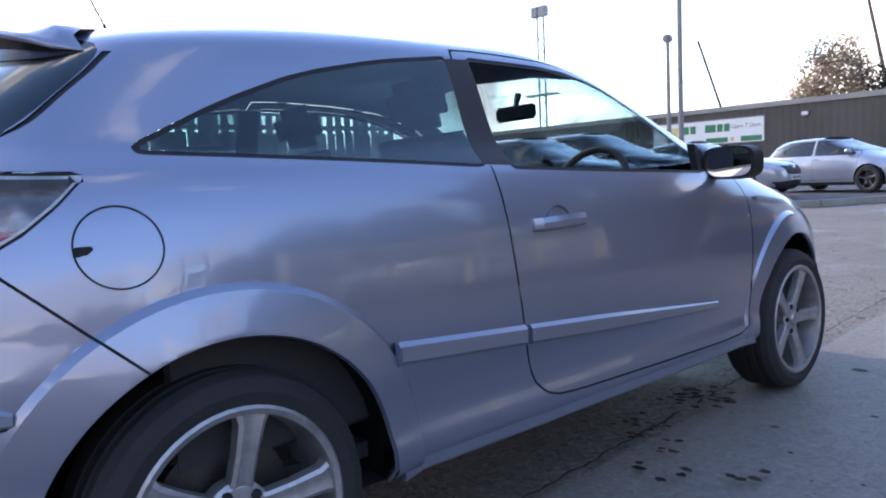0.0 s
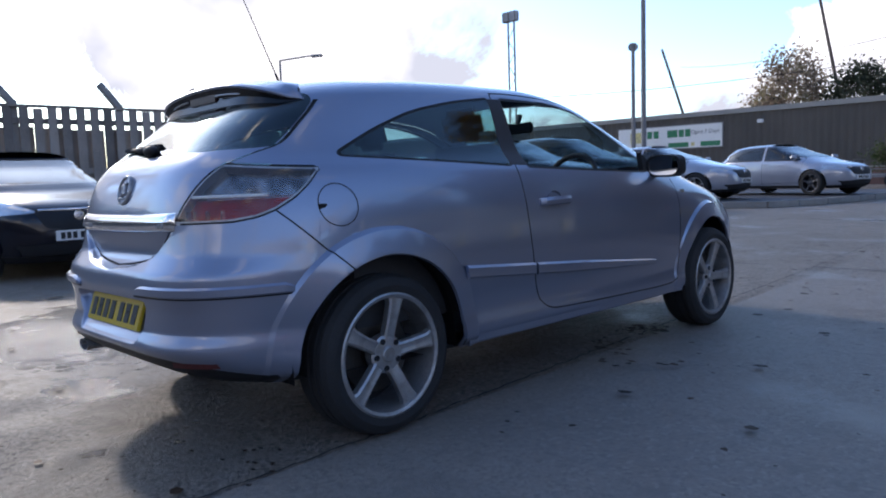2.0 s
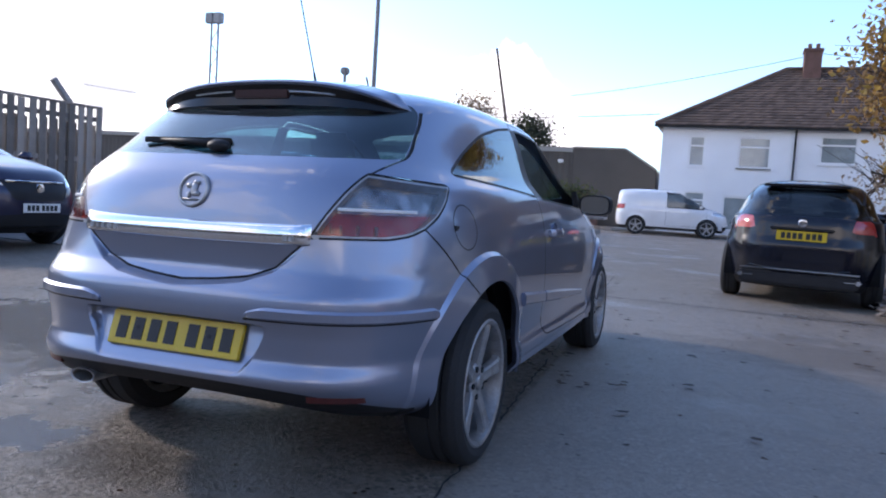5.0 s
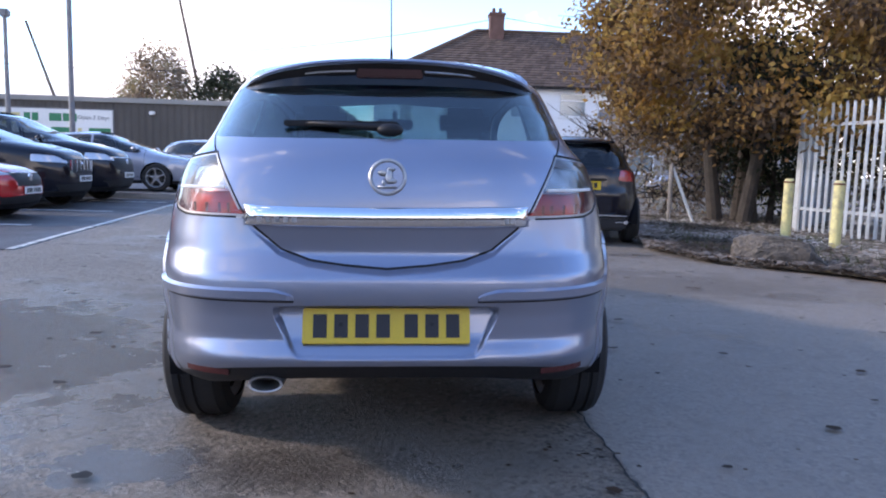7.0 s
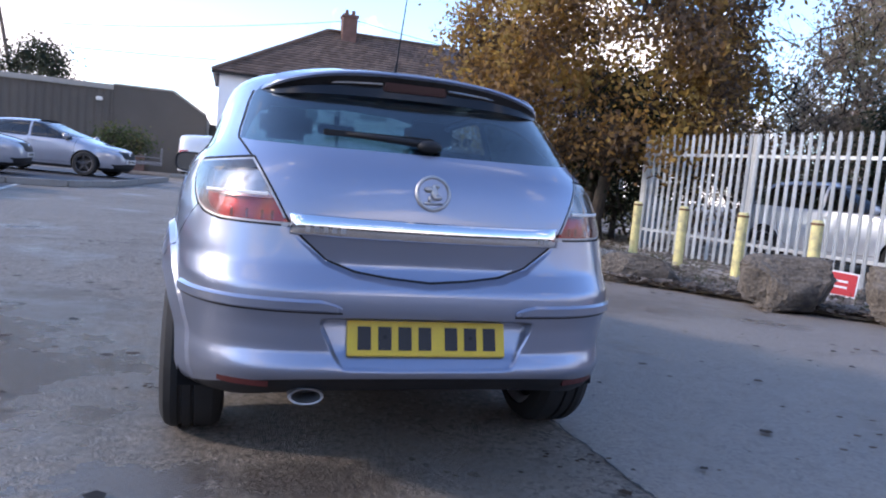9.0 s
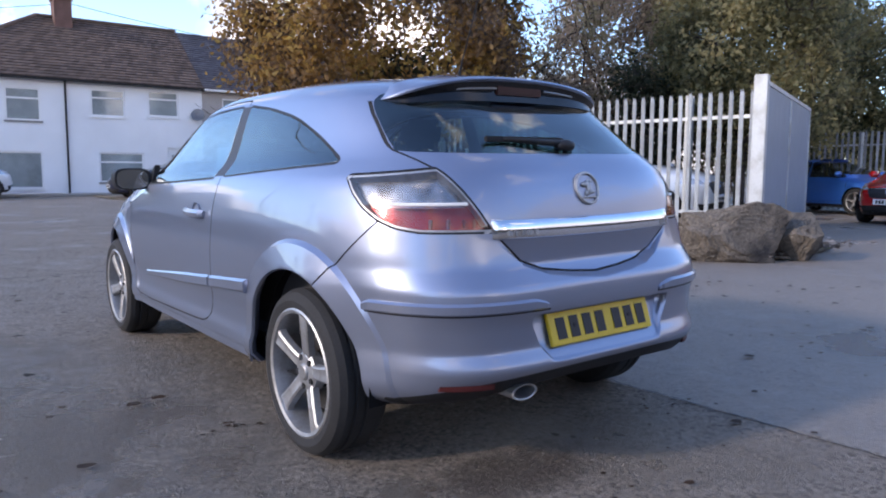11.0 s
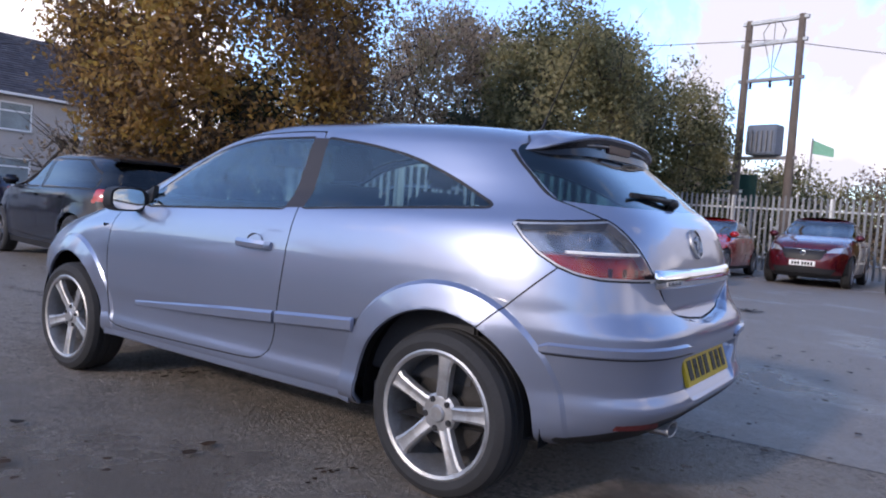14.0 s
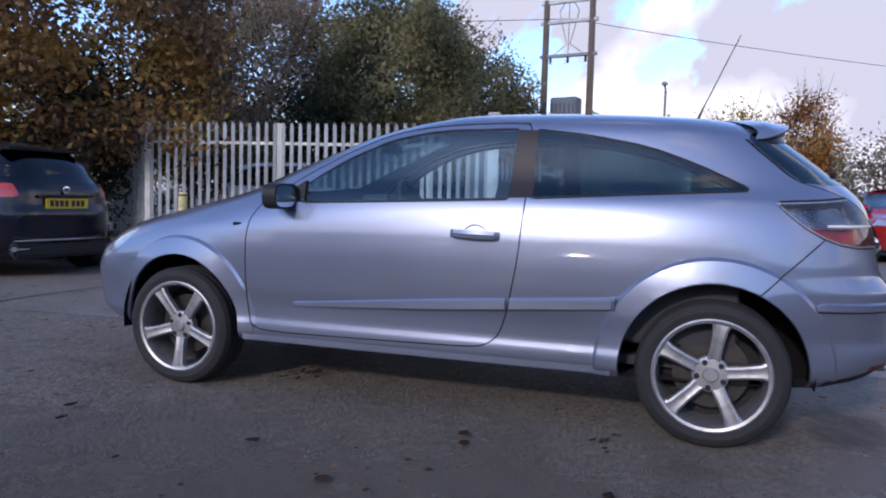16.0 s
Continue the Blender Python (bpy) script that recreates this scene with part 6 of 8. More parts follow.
    part("diffuser", boxes(((-0.62, -0.728, 0.22), (0.62, -0.60, 0.40)), bevel=0.03), M_PLASTIC, merc, "matt black lower diffuser")
    part("chrome_strip", boxes(((-0.62, -0.735, 0.405), (0.62, -0.70, 0.418)), bevel=0.004), M_CHROME, merc)
    part("handle_strip", boxes(((-0.33, -0.735, 0.872), (0.33, -0.68, 0.900)), bevel=0.006), M_PLASTIC, merc)
    V6, F6 = lathe([(0.045, -0.02), (0.045, 0.012), (0.036, 0.014), (0.0, 0.012)], 20)
    piece("tail_badge", mesh_of("tail_badge", V6, F6, M_CHROME, True), merc, at=pose(0, -0.690, 0.95, 0, 0, -90))
    for x in (-0.55, 0.55):
        part("tail_pipe", boxes(((x - 0.10, -0.735, 0.30), (x + 0.10, -0.66, 0.35)), bevel=0.02), M_CHROME, merc)


# ---- the yard ----
def yard():
    V, F = [], []
    edge = [-900, -300, -120, -60, -36, -24] + [-16 + 0.8 * k for k in range(46)] + [24, 36, 60, 120, 300, 900]
    n = len(edge)
    for y in edge:
        for x in edge:
            near = math.exp(-((x / 2.2) ** 2 + ((y - 1.2) / 3.6) ** 2) ** 2)
            rise = 0.0157 * x - 0.0044 * y
            V.append((x, y, near * rise + 0.006 * noise.noise((x * 0.4, y * 0.4, 0)) * (1 - near)))
    for b in range(n - 1):
        for a in range(n - 1):
            F.append((b * n + a, b * n + a + 1, (b + 1) * n + a + 1, (b + 1) * n + a))
    tagged(new("ground", mesh_of("ground", V, F, M_GROUND, True)), "worn grey concrete yard with damp patches", "ground", kind="structure")

    def sheet(name, pts, z, mat, label):
        k = len(pts)
        V = [(x, y, z) for x, y in pts] + [(x, y, z - 0.03) for x, y in pts]
        F = [tuple(range(k))] + [(i, i + k, (i + 1) % k + k, (i + 1) % k) for i in range(k)]
        return tagged(new(name, mesh_of(name, V, F, mat)), label, "ground", kind="structure")

    sheet("tarmac", [(-40, 4.9), (-4.1, 4.9), (-4.65, 10.5), (-5.3, 17.2), (-40, 17.2)], 0.012, M_TARMAC, "dark tarmac parking bay")
    sheet("painted_line", [(-4.1, 4.9), (-4.02, 4.9), (-4.57, 10.5), (-5.2, 17.0), (-5.3, 17.0), (-4.65, 10.5)], 0.016, M_LINE, "worn white bay line")
    for k, y in enumerate((7.6, 10.6, 13.7)):
        sheet("painted_line", [(-9.5, y), (-5.2, y + 0.02), (-5.2, y + 0.12), (-9.5, y + 0.1)], 0.0165, M_LINE, "worn white bay line")
    sheet("verge", [(3.35, 6.2), (3.62, 4.95), (4.5, 4.2), (5.4, 2.9), (6.6, 2.0), (8.2, 2.3), (8.2, 3.3), (7.2, 9.6), (9, 12), (9, 30), (4.6, 30), (4.4, 11)], 0.05, M_SOIL, "leaf-strewn soil verge")

    def joint(pts, width, name="expansion_joint"):
        V, F = [], []
        for k, (x, y) in enumerate(pts):
            w = width * (0.5 + random.random())
            dx, dy = (1, 0) if abs(pts[-1][1] - pts[0][1]) > abs(pts[-1][0] - pts[0][0]) else (0, 1)
            jx = 0.018 * (random.random() - 0.5)
            lift = 0.0157 * x * math.exp(-((x / 2.2) ** 2 + ((y - 1.2) / 3.6) ** 2) ** 2) + 0.007
            V += [(x + (jx - w) * dx, y + (jx - w) * dy, lift), (x + (jx + w) * dx, y + (jx + w) * dy, lift)]
        F = [(2 * k, 2 * k + 1, 2 * k + 3, 2 * k + 2) for k in range(len(pts) - 1) if noise.noise((k * 0.11, 3.0, 0)) > -0.28]
        tagged(new(name, mesh_of(name, V, F, M_TAR)), "dark worn joint in the concrete", "ground joint", kind="structure")

    joint([(0.775 - 0.03 * min(y, 0) - 0.075 * max(0, y), y) for y in np.linspace(-6, 8.5, 420)], 0.0045)
    joint([(x, 5.6 + 0.02 * x + 0.04 * math.sin(x * 2)) for x in np.linspace(-4, 3.3, 90)], 0.012)
    joint([(x, -1.35 + 0.03 * x) for x in np.linspace(0.9, 9.0, 90)], 0.007)
    joint([(x, 12.2 + 0.02 * x) for x in np.linspace(-4.6, 4.0, 70)], 0.015)

    # kerb island by the silver cars
    isl = thing("raised_forecourt", pose(0, 0, 0), "raised tarmac forecourt edged with concrete kerbs", "forecourt", kind="structure")
    rim = [(-16, 15.15), (-5.3, 15.15), (-4.2, 15.7), (-3.5, 17.5), (-2.7, 24.5)]
    k = len(rim)
    top = rim + [(-16, 24.5)]
    part("surface", mesh_bm([(x, y, 0.146) for x, y in top], [tuple(range(len(top)))]), M_TARMAC, isl)
    for (x0, y0), (x1, y1) in zip(rim, rim[1:]):
        run = math.hypot(x1 - x0, y1 - y0)
        n = max(1, round(run / 0.92))
        turn = math.degrees(math.atan2(y1 - y0, x1 - x0))
        for j in range(n):
            m = pose(x0 + (x1 - x0) * j / n, y0 + (y1 - y0) * j / n, 0, 0, 0, turn)
            part("kerb_stone", boxes(((0.004, -0.06, 0), (run / n - 0.004, 0.075, 0.152)), bevel=0.015, m=m), M_CONCRETE, isl)

    # dropped leaves and dark bits on the concrete
    V, F = [], []

    def fleck(x, y, z, s, flat=0.25):
        k = len(V)
        a = random.uniform(0, 6.28)
        pts = []
        for j in range(5):
            b = a + 2 * math.pi * j / 5
            r = s * random.uniform(0.5, 1.0)
            pts.append((x + r * math.cos(b) * 1.3, y + r * math.sin(b), z + random.uniform(0, s * flat)))
        V.extend(pts)
        F.append(tuple(range(k, k + 5)))

    for _ in range(900):
        x, y = random.uniform(-4, 5), random.uniform(-2.5, 8)
        if abs(x) < 0.95 and -0.8 < y < 3.6:
            continue
        fleck(x, y, 0.014 + 0.0157 * x * math.exp(-((x / 2.2) ** 2 + ((y - 1.2) / 3.6) ** 2) ** 2), random.choice((0.008, 0.012, 0.02, 0.035)), 0.12)
    for cx, cy, n_, s in ((0.62, 2.16, 34, 0.02), (0.64, 1.68, 18, 0.018), (0.98, 1.44, 12, 0.022), (-0.43, 2.07, 26, 0.016), (-0.92, 0.38, 10, 0.014), (0.70, -0.5, 14, 0.012), (7.5, 0.85, 60, 0.03)):
        for _ in range(n_):
            x, y = random.gauss(cx, 0.10), random.gauss(cy, 0.07)
            fleck(x, y, 0.014 + 0.0157 * x * math.exp(-((x / 2.2) ** 2 + ((y - 1.2) / 3.6) ** 2) ** 2), s, 0.2)
    tagged(new("ground_debris", mesh_of("ground_debris", V, F, M_LITTER2)), "scattered brown leaves and dark crumbs", "debris", kind="stuff")
    V, F = [], []
    for _ in range(9000):
        y = random.uniform(2.0, 14)
        x0 = np.interp(y, [2, 3, 4.2, 5, 6.2, 11, 14], [6.4, 5.4, 4.5, 3.7, 3.4, 4.4, 4.5])
        x = x0 - 0.25 + abs(random.gauss(0, 1.6))
        if x > 9:
            continue
        fleck(x, y, 0.062 + random.random() * 0.03, random.uniform(0.022, 0.055), 0.9)
    for _ in range(2600):
        y = random.uniform(2.2, 9.5)
        x = np.interp(y, [2, 3, 4.2, 4.95, 6.2, 11], [6.6, 5.35, 4.5, 3.62, 3.35, 4.4]) + random.gauss(0.02, 0.10)
        fleck(x, y, 0.03 + 0.05 * random.random(), random.uniform(0.02, 0.05), 0.9)
    tagged(new("leaf_litter", mesh_of("leaf_litter", V, F, M_LITTER)), "pale brown fallen leaves on the verge", "fallen leaves", kind="stuff")
    V, F = [], []
    for _ in range(2200):
        y = random.uniform(2.2, 12)
        x0 = np.interp(y, [2, 3, 4.2, 5, 6.2, 11, 14], [6.4, 5.5, 4.6, 3.8, 3.5, 4.5, 4.6])
        x = x0 + 0.1 + abs(random.gauss(0, 1.1))
        if noise.noise((x * 0.8, y * 0.8, 3)) < -0.05 or x > 8.6:
            continue
        a, hgt, w = random.uniform(0, 6.28), random.uniform(0.05, 0.16), 0.006
        k = len(V)
        V += [(x - w * math.sin(a), y + w * math.cos(a), 0.05), (x + w * math.sin(a), y - w * math.cos(a), 0.05), (x + 0.05 * math.cos(a), y + 0.05 * math.sin(a), 0.05 + hgt)]
        F.append((k, k + 1, k + 2))
    tagged(new("verge_grass", mesh_of("verge_grass", V, F, M_GRASS)), "thin green grass through fallen leaves", "grass", kind="stuff")


M_LITTER2 = foliage("dark_debris", [(0.02, 0.016, 0.013), (0.045, 0.032, 0.022), (0.10, 0.055, 0.03)])


def rock(m, size, seed, label):
    """A rough quarried boulder: broken faces, then weathering."""
    bm = bmesh.new()
    bmesh.ops.create_icosphere(bm, subdivisions=5, radius=1.0)
    rng, noise_at = random.Random(seed), Vector((seed * 7.1, seed * 3.3, 0))
    faces = [(Vector((rng.gauss(0, 1), rng.gauss(0, 1), rng.gauss(0.2, 0.8))).normalized(), rng.uniform(0.62, 0.86)) for _ in range(13)]
    for v in bm.verts:
        p = v.co.copy()
        q = Vector([math.copysign(abs(c) ** 0.6, c) for c in p])
        for n, d in faces:
            over = q.dot(n) - d
            if over > 0:
                q -= n * over * 0.93
        f = 1 + 0.10 * noise.noise(p * 1.6 + noise_at) + 0.07 * noise.noise(p * 4.1 + noise_at) + 0.045 * noise.noise(p * 11 + noise_at) + 0.02 * noise.noise(p * 27 + noise_at)
        v.co = Vector((q.x * size[0], q.y * size[1], q.z * size[2])) * f * 0.78
        v.co.z = max(v.co.z + size[2] * 0.55, -0.02)
    me = bpy.data.meshes.new("boulder")
    bm.to_mesh(me)
    bm.free()
    me.materials.append(M_ROCK)
    ob = new("boulder", me)
    ob.matrix_basis = m
    tagged(ob, label, "rock", "boulders along the verge")


def fence_pale(h, mat=None):
    """A W-section palisade pale with a split pointed head; outward is -y."""
    w, d = 0.034, 0.014
    zig = [(-w, 0.0), (-0.5 * w, d), (0, 0.3 * d), (0.5 * w, d), (w, 0.0)]
    top = [h - 0.09, h - 0.005, h - 0.05, h - 0.005, h - 0.09]
    V, F = [], []
    for (x, y), t in zip(zig, top):
        V += [(x, -y, 0.06), (x, -y, t), (x, -y + 0.003, 0.06), (x, -y + 0.003, t)]
    for k in range(4):
        a = 4 * k
        F += [(a, a + 4, a + 5, a + 1), (a + 2, a + 3, a + 7, a + 6), (a + 1, a + 5, a + 7, a + 3)]
    return mesh_of("pale", V, F, mat or M_STEEL)


def palisade():
    a, b = Vector((6.93, 9.43, 0)), Vector((7.95, 3.27, 0))
    run = b - a
    turn = math.degrees(math.atan2(run.y, run.x))
    fence = thing("palisade_fence", Matrix.Translation(a) @ pose(0, 0, 0, 0, 0, turn), "galvanised steel palisade fence with pointed pales", "fence")
    L = run.length
    me = fence_pale(2.22)
    k, x = 0, 0.10
    while x < L - 0.06:
        piece("pale", me, fence, at=pose(x, -0.045, 0.02 * x / L + random.uniform(-0.01, 0.01), 0, 0, random.uniform(-2, 2)))
        x += 0.155
        k += 1
    for z in (0.45, 1.85):
        part("rail", boxes(((0, -0.042, z - 0.025), (L, -0.036, z + 0.025)), ((0, -0.036, z + 0.019), (L, 0.0, z + 0.025))), M_STEEL, fence)
    for s in (0.0, 0.40, 0.83):
        part("post", boxes(((s * L - 0.05, -0.03, 0), (s * L + 0.05, -0.022, 2.2)), ((s * L - 0.004, -0.03, 0), (s * L + 0.004, 0.06, 2.2)), ((s * L - 0.05, 0.052, 0), (s * L + 0.05, 0.06, 2.2))), M_STEEL, fence)
    # the return of the fence, away from the yard
    back = thing("palisade_fence", Matrix.Translation(a) @ pose(0, 0, 0, 0, 0, 52), "galvanised steel palisade fence running behind the tree", "fence")
    for k in range(26):
        piece("pale", me, back, at=pose(0.12 + 0.155 * k, -0.045, random.uniform(-0.01, 0.01), 0, 0, 0))
    for z in (0.45, 1.85):
        part("rail", boxes(((0, -0.042, z - 0.025), (4.1, -0.030, z + 0.025))), M_STEEL, back)
    # gate post and the open gate leaf
    gate = thing("steel_gate", Matrix.Translation(b) @ pose(0, 0, 0, 0, 0, 20.2), "sheeted blue-grey steel gate leaf standing open", "gate")
    part("gate_post", boxes(((-0.09, -0.09, 0), (0.09, 0.09, 2.42)), bevel=0.008), M_STEEL, gate)
    part("sheet", boxes(((0.14, -0.012, 0.10), (5.6, 0.012, 2.34))), M_SHEET, gate)
    part("frame", boxes(((0.12, -0.03, 0.06), (5.64, 0.03, 0.12)), ((0.12, -0.03, 2.32), (5.64, 0.03, 2.38)), ((0.12, -0.03, 0.06), (0.18, 0.03, 2.38)), ((5.58, -0.03, 0.06), (5.64, 0.03, 2.38)), ((2.8, -0.03, 0.06), (2.86, 0.03, 2.38))), M_STEEL, gate)
    for z in (0.5, 1.9):
        part("hinge", boxes(((0.05, -0.05, z), (0.16, 0.02, z + 0.08)), bevel=0.01), M_RUST, gate)


def bollard(x, y, lean):
    b = thing("bollard", pose(x, y, 0.04, lean, -lean * 0.7, 0), "cream-yellow painted steel bollard with rusty cap", "bollard", "bollards before the fence")
    part("tube", rod(bmesh.new(), (0, 0, 0), (0, 0, 0.86), 0.072, 0.070, 20), M_POST_YELLOW, b, smooth=False)
    part("collar", rod(bmesh.new(), (0, 0, 0.855), (0, 0, 0.885), 0.076, 0.076, 20), M_RUST, b)
    part("cap", rod(bmesh.new(), (0, 0, 0.885), (0, 0, 0.92), 0.068, 0.055, 20), M_POST_YELLOW, b)


def far_fence():
    # pales in darker steel than their posts: tree shade put into the colour
    me = fence_pale(2.25, M_STEELFAR)
    f = thing("palisade_fence", pose(19.6, 9.5, 0, 0, 0, -90), "long galvanised palisade fence behind parked cars", "fence")
    n = 59
    for k in range(n):
        piece("pale", me, f, at=pose(0.1 + 0.155 * k, -0.045, random.uniform(-0.015, 0.015), 0, 0, random.uniform(-3, 3)))
    L = n * 0.155 + 0.2
    for z in (0.45, 1.85):
        part("rail", boxes(((0, -0.042, z - 0.025), (L, -0.030, z + 0.025))), M_STEEL, f)
    for k in range(8):
        x = k * 2.6
        if x < L:
            part("post", boxes(((x - 0.05, -0.03, 0), (x + 0.05, 0.05, 2.2))), M_STEEL, f)
    part("post", boxes(((L - 0.06, -0.05, 0), (L + 0.06, 0.07, 2.4))), M_STEEL, f)
    # its return at the gateway, away from the yard
    g = thing("palisade_fence", pose(19.75, 9.5 - L, 0, 0, 0, 3), "galvanised palisade fence turning back at the gateway", "fence")
    for k in range(45):
        piece("pale", me, g, at=pose(0.1 + 0.155 * k, -0.045, random.uniform(-0.015, 0.015), 0, 0, random.uniform(-3, 3)))
    for z in (0.45, 1.85):
        part("rail", boxes(((0, -0.042, z - 0.025), (7.2, -0.030, z + 0.025))), M_STEEL, g)
    for x in (2.6, 5.2, 7.2):
        part("post", boxes(((x - 0.05, -0.03, 0), (x + 0.05, 0.05, 2.2))), M_STEEL, g)


def timber_fence():
    f = thing("timber_fence", pose(-11.6, -12, 0), "dark weathered timber fence with cranked concrete posts", "fence")
    me = mesh_of("board", *_box_data((-0.012, -0.075, 0.10), (0.012, 0.075, 2.46)), M_WOOD)
    y = 0.1
    while y < 22:
        piece("board", me, f, at=pose(0.03, y, random.uniform(-0.04, 0.03), random.uniform(-0.6, 0.6), 0, 0))
        y += 0.24
    me2 = mesh_of("board", *_box_data((-0.012, -0.075, 0.10), (0.012, 0.075, 2.1)), M_WOOD)
    y = 0.22
    while y < 22:
        piece("board", me2, f, at=pose(-0.045, y, random.uniform(-0.04, 0.02), random.uniform(-0.6, 0.6), 0, 0))
        y += 0.24
    for z in (0.5, 1.3, 2.2):
        part("rail", boxes(((-0.03, 0, z - 0.05), (0.015, 22, z + 0.05))), M_WOOD, f)
    part("cap_rail", boxes(((-0.05, 0, 2.44), (0.06, 22, 2.49)), bevel=0.008), M_WOOD, f)
    for k in range(12):
        y = 1.1 + 1.83 * k
        bm = boxes(((-0.14, y - 0.06, 0), (-0.03, y + 0.06, 2.56)), bevel=0.01)
        box(bm, (-0.055, -0.06, 0), (0.055, 0.06, 0.55), pose(-0.085, y, 2.50, 34, -14, 0), 0.01)
        part("post", bm, M_CONCRETE, f)


def _box_data(lo, hi):
    (a, b, c), (d, e, f) = lo, hi
    V = [(a, b, c), (d, b, c), (d, e, c), (a, e, c), (a, b, f), (d, b, f), (d, e, f), (a, e, f)]
    return V, [(0, 3, 2, 1), (4, 5, 6, 7), (0, 1, 5, 4), (1, 2, 6, 5), (2, 3, 7, 6), (3, 0, 4, 7)]


# ---- houses, shed, poles ----
def wall_with_openings(bm, x0, x1, z0, z1, y0, y1, holes):
    """A wall slab along x, with the openings left free."""
    xs = sorted({x0, x1, *(v for h in holes for v in h[:2])})
    zs = sorted({z0, z1, *(v for h in holes for v in h[2:])})
    for a, b in zip(xs, xs[1:]):
        for c, d in zip(zs, zs[1:]):
            mx, mz = (a + b) / 2, (c + d) / 2
            if not any(h[0] < mx < h[1] and h[2] < mz < h[3] for h in holes):
                box(bm, (a, y0, c), (b, y1, d))
    bmesh.ops.remove_doubles(bm, verts=bm.verts, dist=1e-4)
    return bm


def house_window(parent, x0, x1, z0, z1, y, blind=False, split=True):
    w = new("window")
    w.parent = parent
    t = 0.07
    bm = boxes(((x0, y + 0.05, z0), (x0 + t, y + 0.12, z1)), ((x1 - t, y + 0.05, z0), (x1, y + 0.12, z1)), ((x0 + t, y + 0.05, z0), (x1 - t, y + 0.12, z0 + t)), ((x0 + t, y + 0.05, z1 - t), (x1 - t, y + 0.12, z1)))
    if split:
        zm = z0 + 0.68 * (z1 - z0)
        box(bm, (x0 + t, y + 0.05, zm - 0.035), (x1 - t, y + 0.12, zm + 0.035))
    part("window_frame", bm, M_UPVC, w, "white plastic frame")
    part("pane", boxes(((x0 + t, y + 0.08, z0 + t), (x1 - t, y + 0.09, z1 - t))), M_PANE, w, "dark reflecting pane")
    if blind:
        part("blind", boxes(((x0 + t, y + 0.10, z0 + 0.45 * (z1 - z0)), (x1 - t, y + 0.11, z1 - t))), M_BLIND, w)
    part("sill", boxes(((x0 - 0.06, y - 0.06, z0 - 0.07), (x1 + 0.06, y + 0.05, z0))), M_UPVC if not blind else M_CONCRETE, w)


def tiled_slope(name, corners, rows, cols, mat, parent):
    """A roof slope laid with courses of tiles, each a stepped slab. corners: eave left, eave right, ridge right, ridge left."""
    a, b, c, d = (Vector(v) for v in corners)
    nrm = (b - a).cross(d - a).normalized()
    V, F = [], []
    for r in range(rows):
        for k in range(cols):
            s0, s1 = (k + 0.02) / cols, (k + 0.98) / cols
            t0, t1 = r / rows, (r + 1.12) / rows
            at = lambda s, t: (a + (b - a) * s) * (1 - t) + (d + (c - d) * s) * t  # noqa: E731
            up0, up1 = nrm * random.uniform(0.045, 0.062), nrm * 0.012
            i = len(V)
            V += [at(s0, t0) + up0, at(s1, t0) + up0, at(s1, min(t1, 1)) + up1, at(s0, min(t1, 1)) + up1, at(s0, t0), at(s1, t0)]
            F += [(i, i + 1, i + 2, i + 3), (i + 4, i + 5, i + 1, i)]
    tagged(piece(name, mesh_of(name, V, F, mat), parent), kind="stuff")


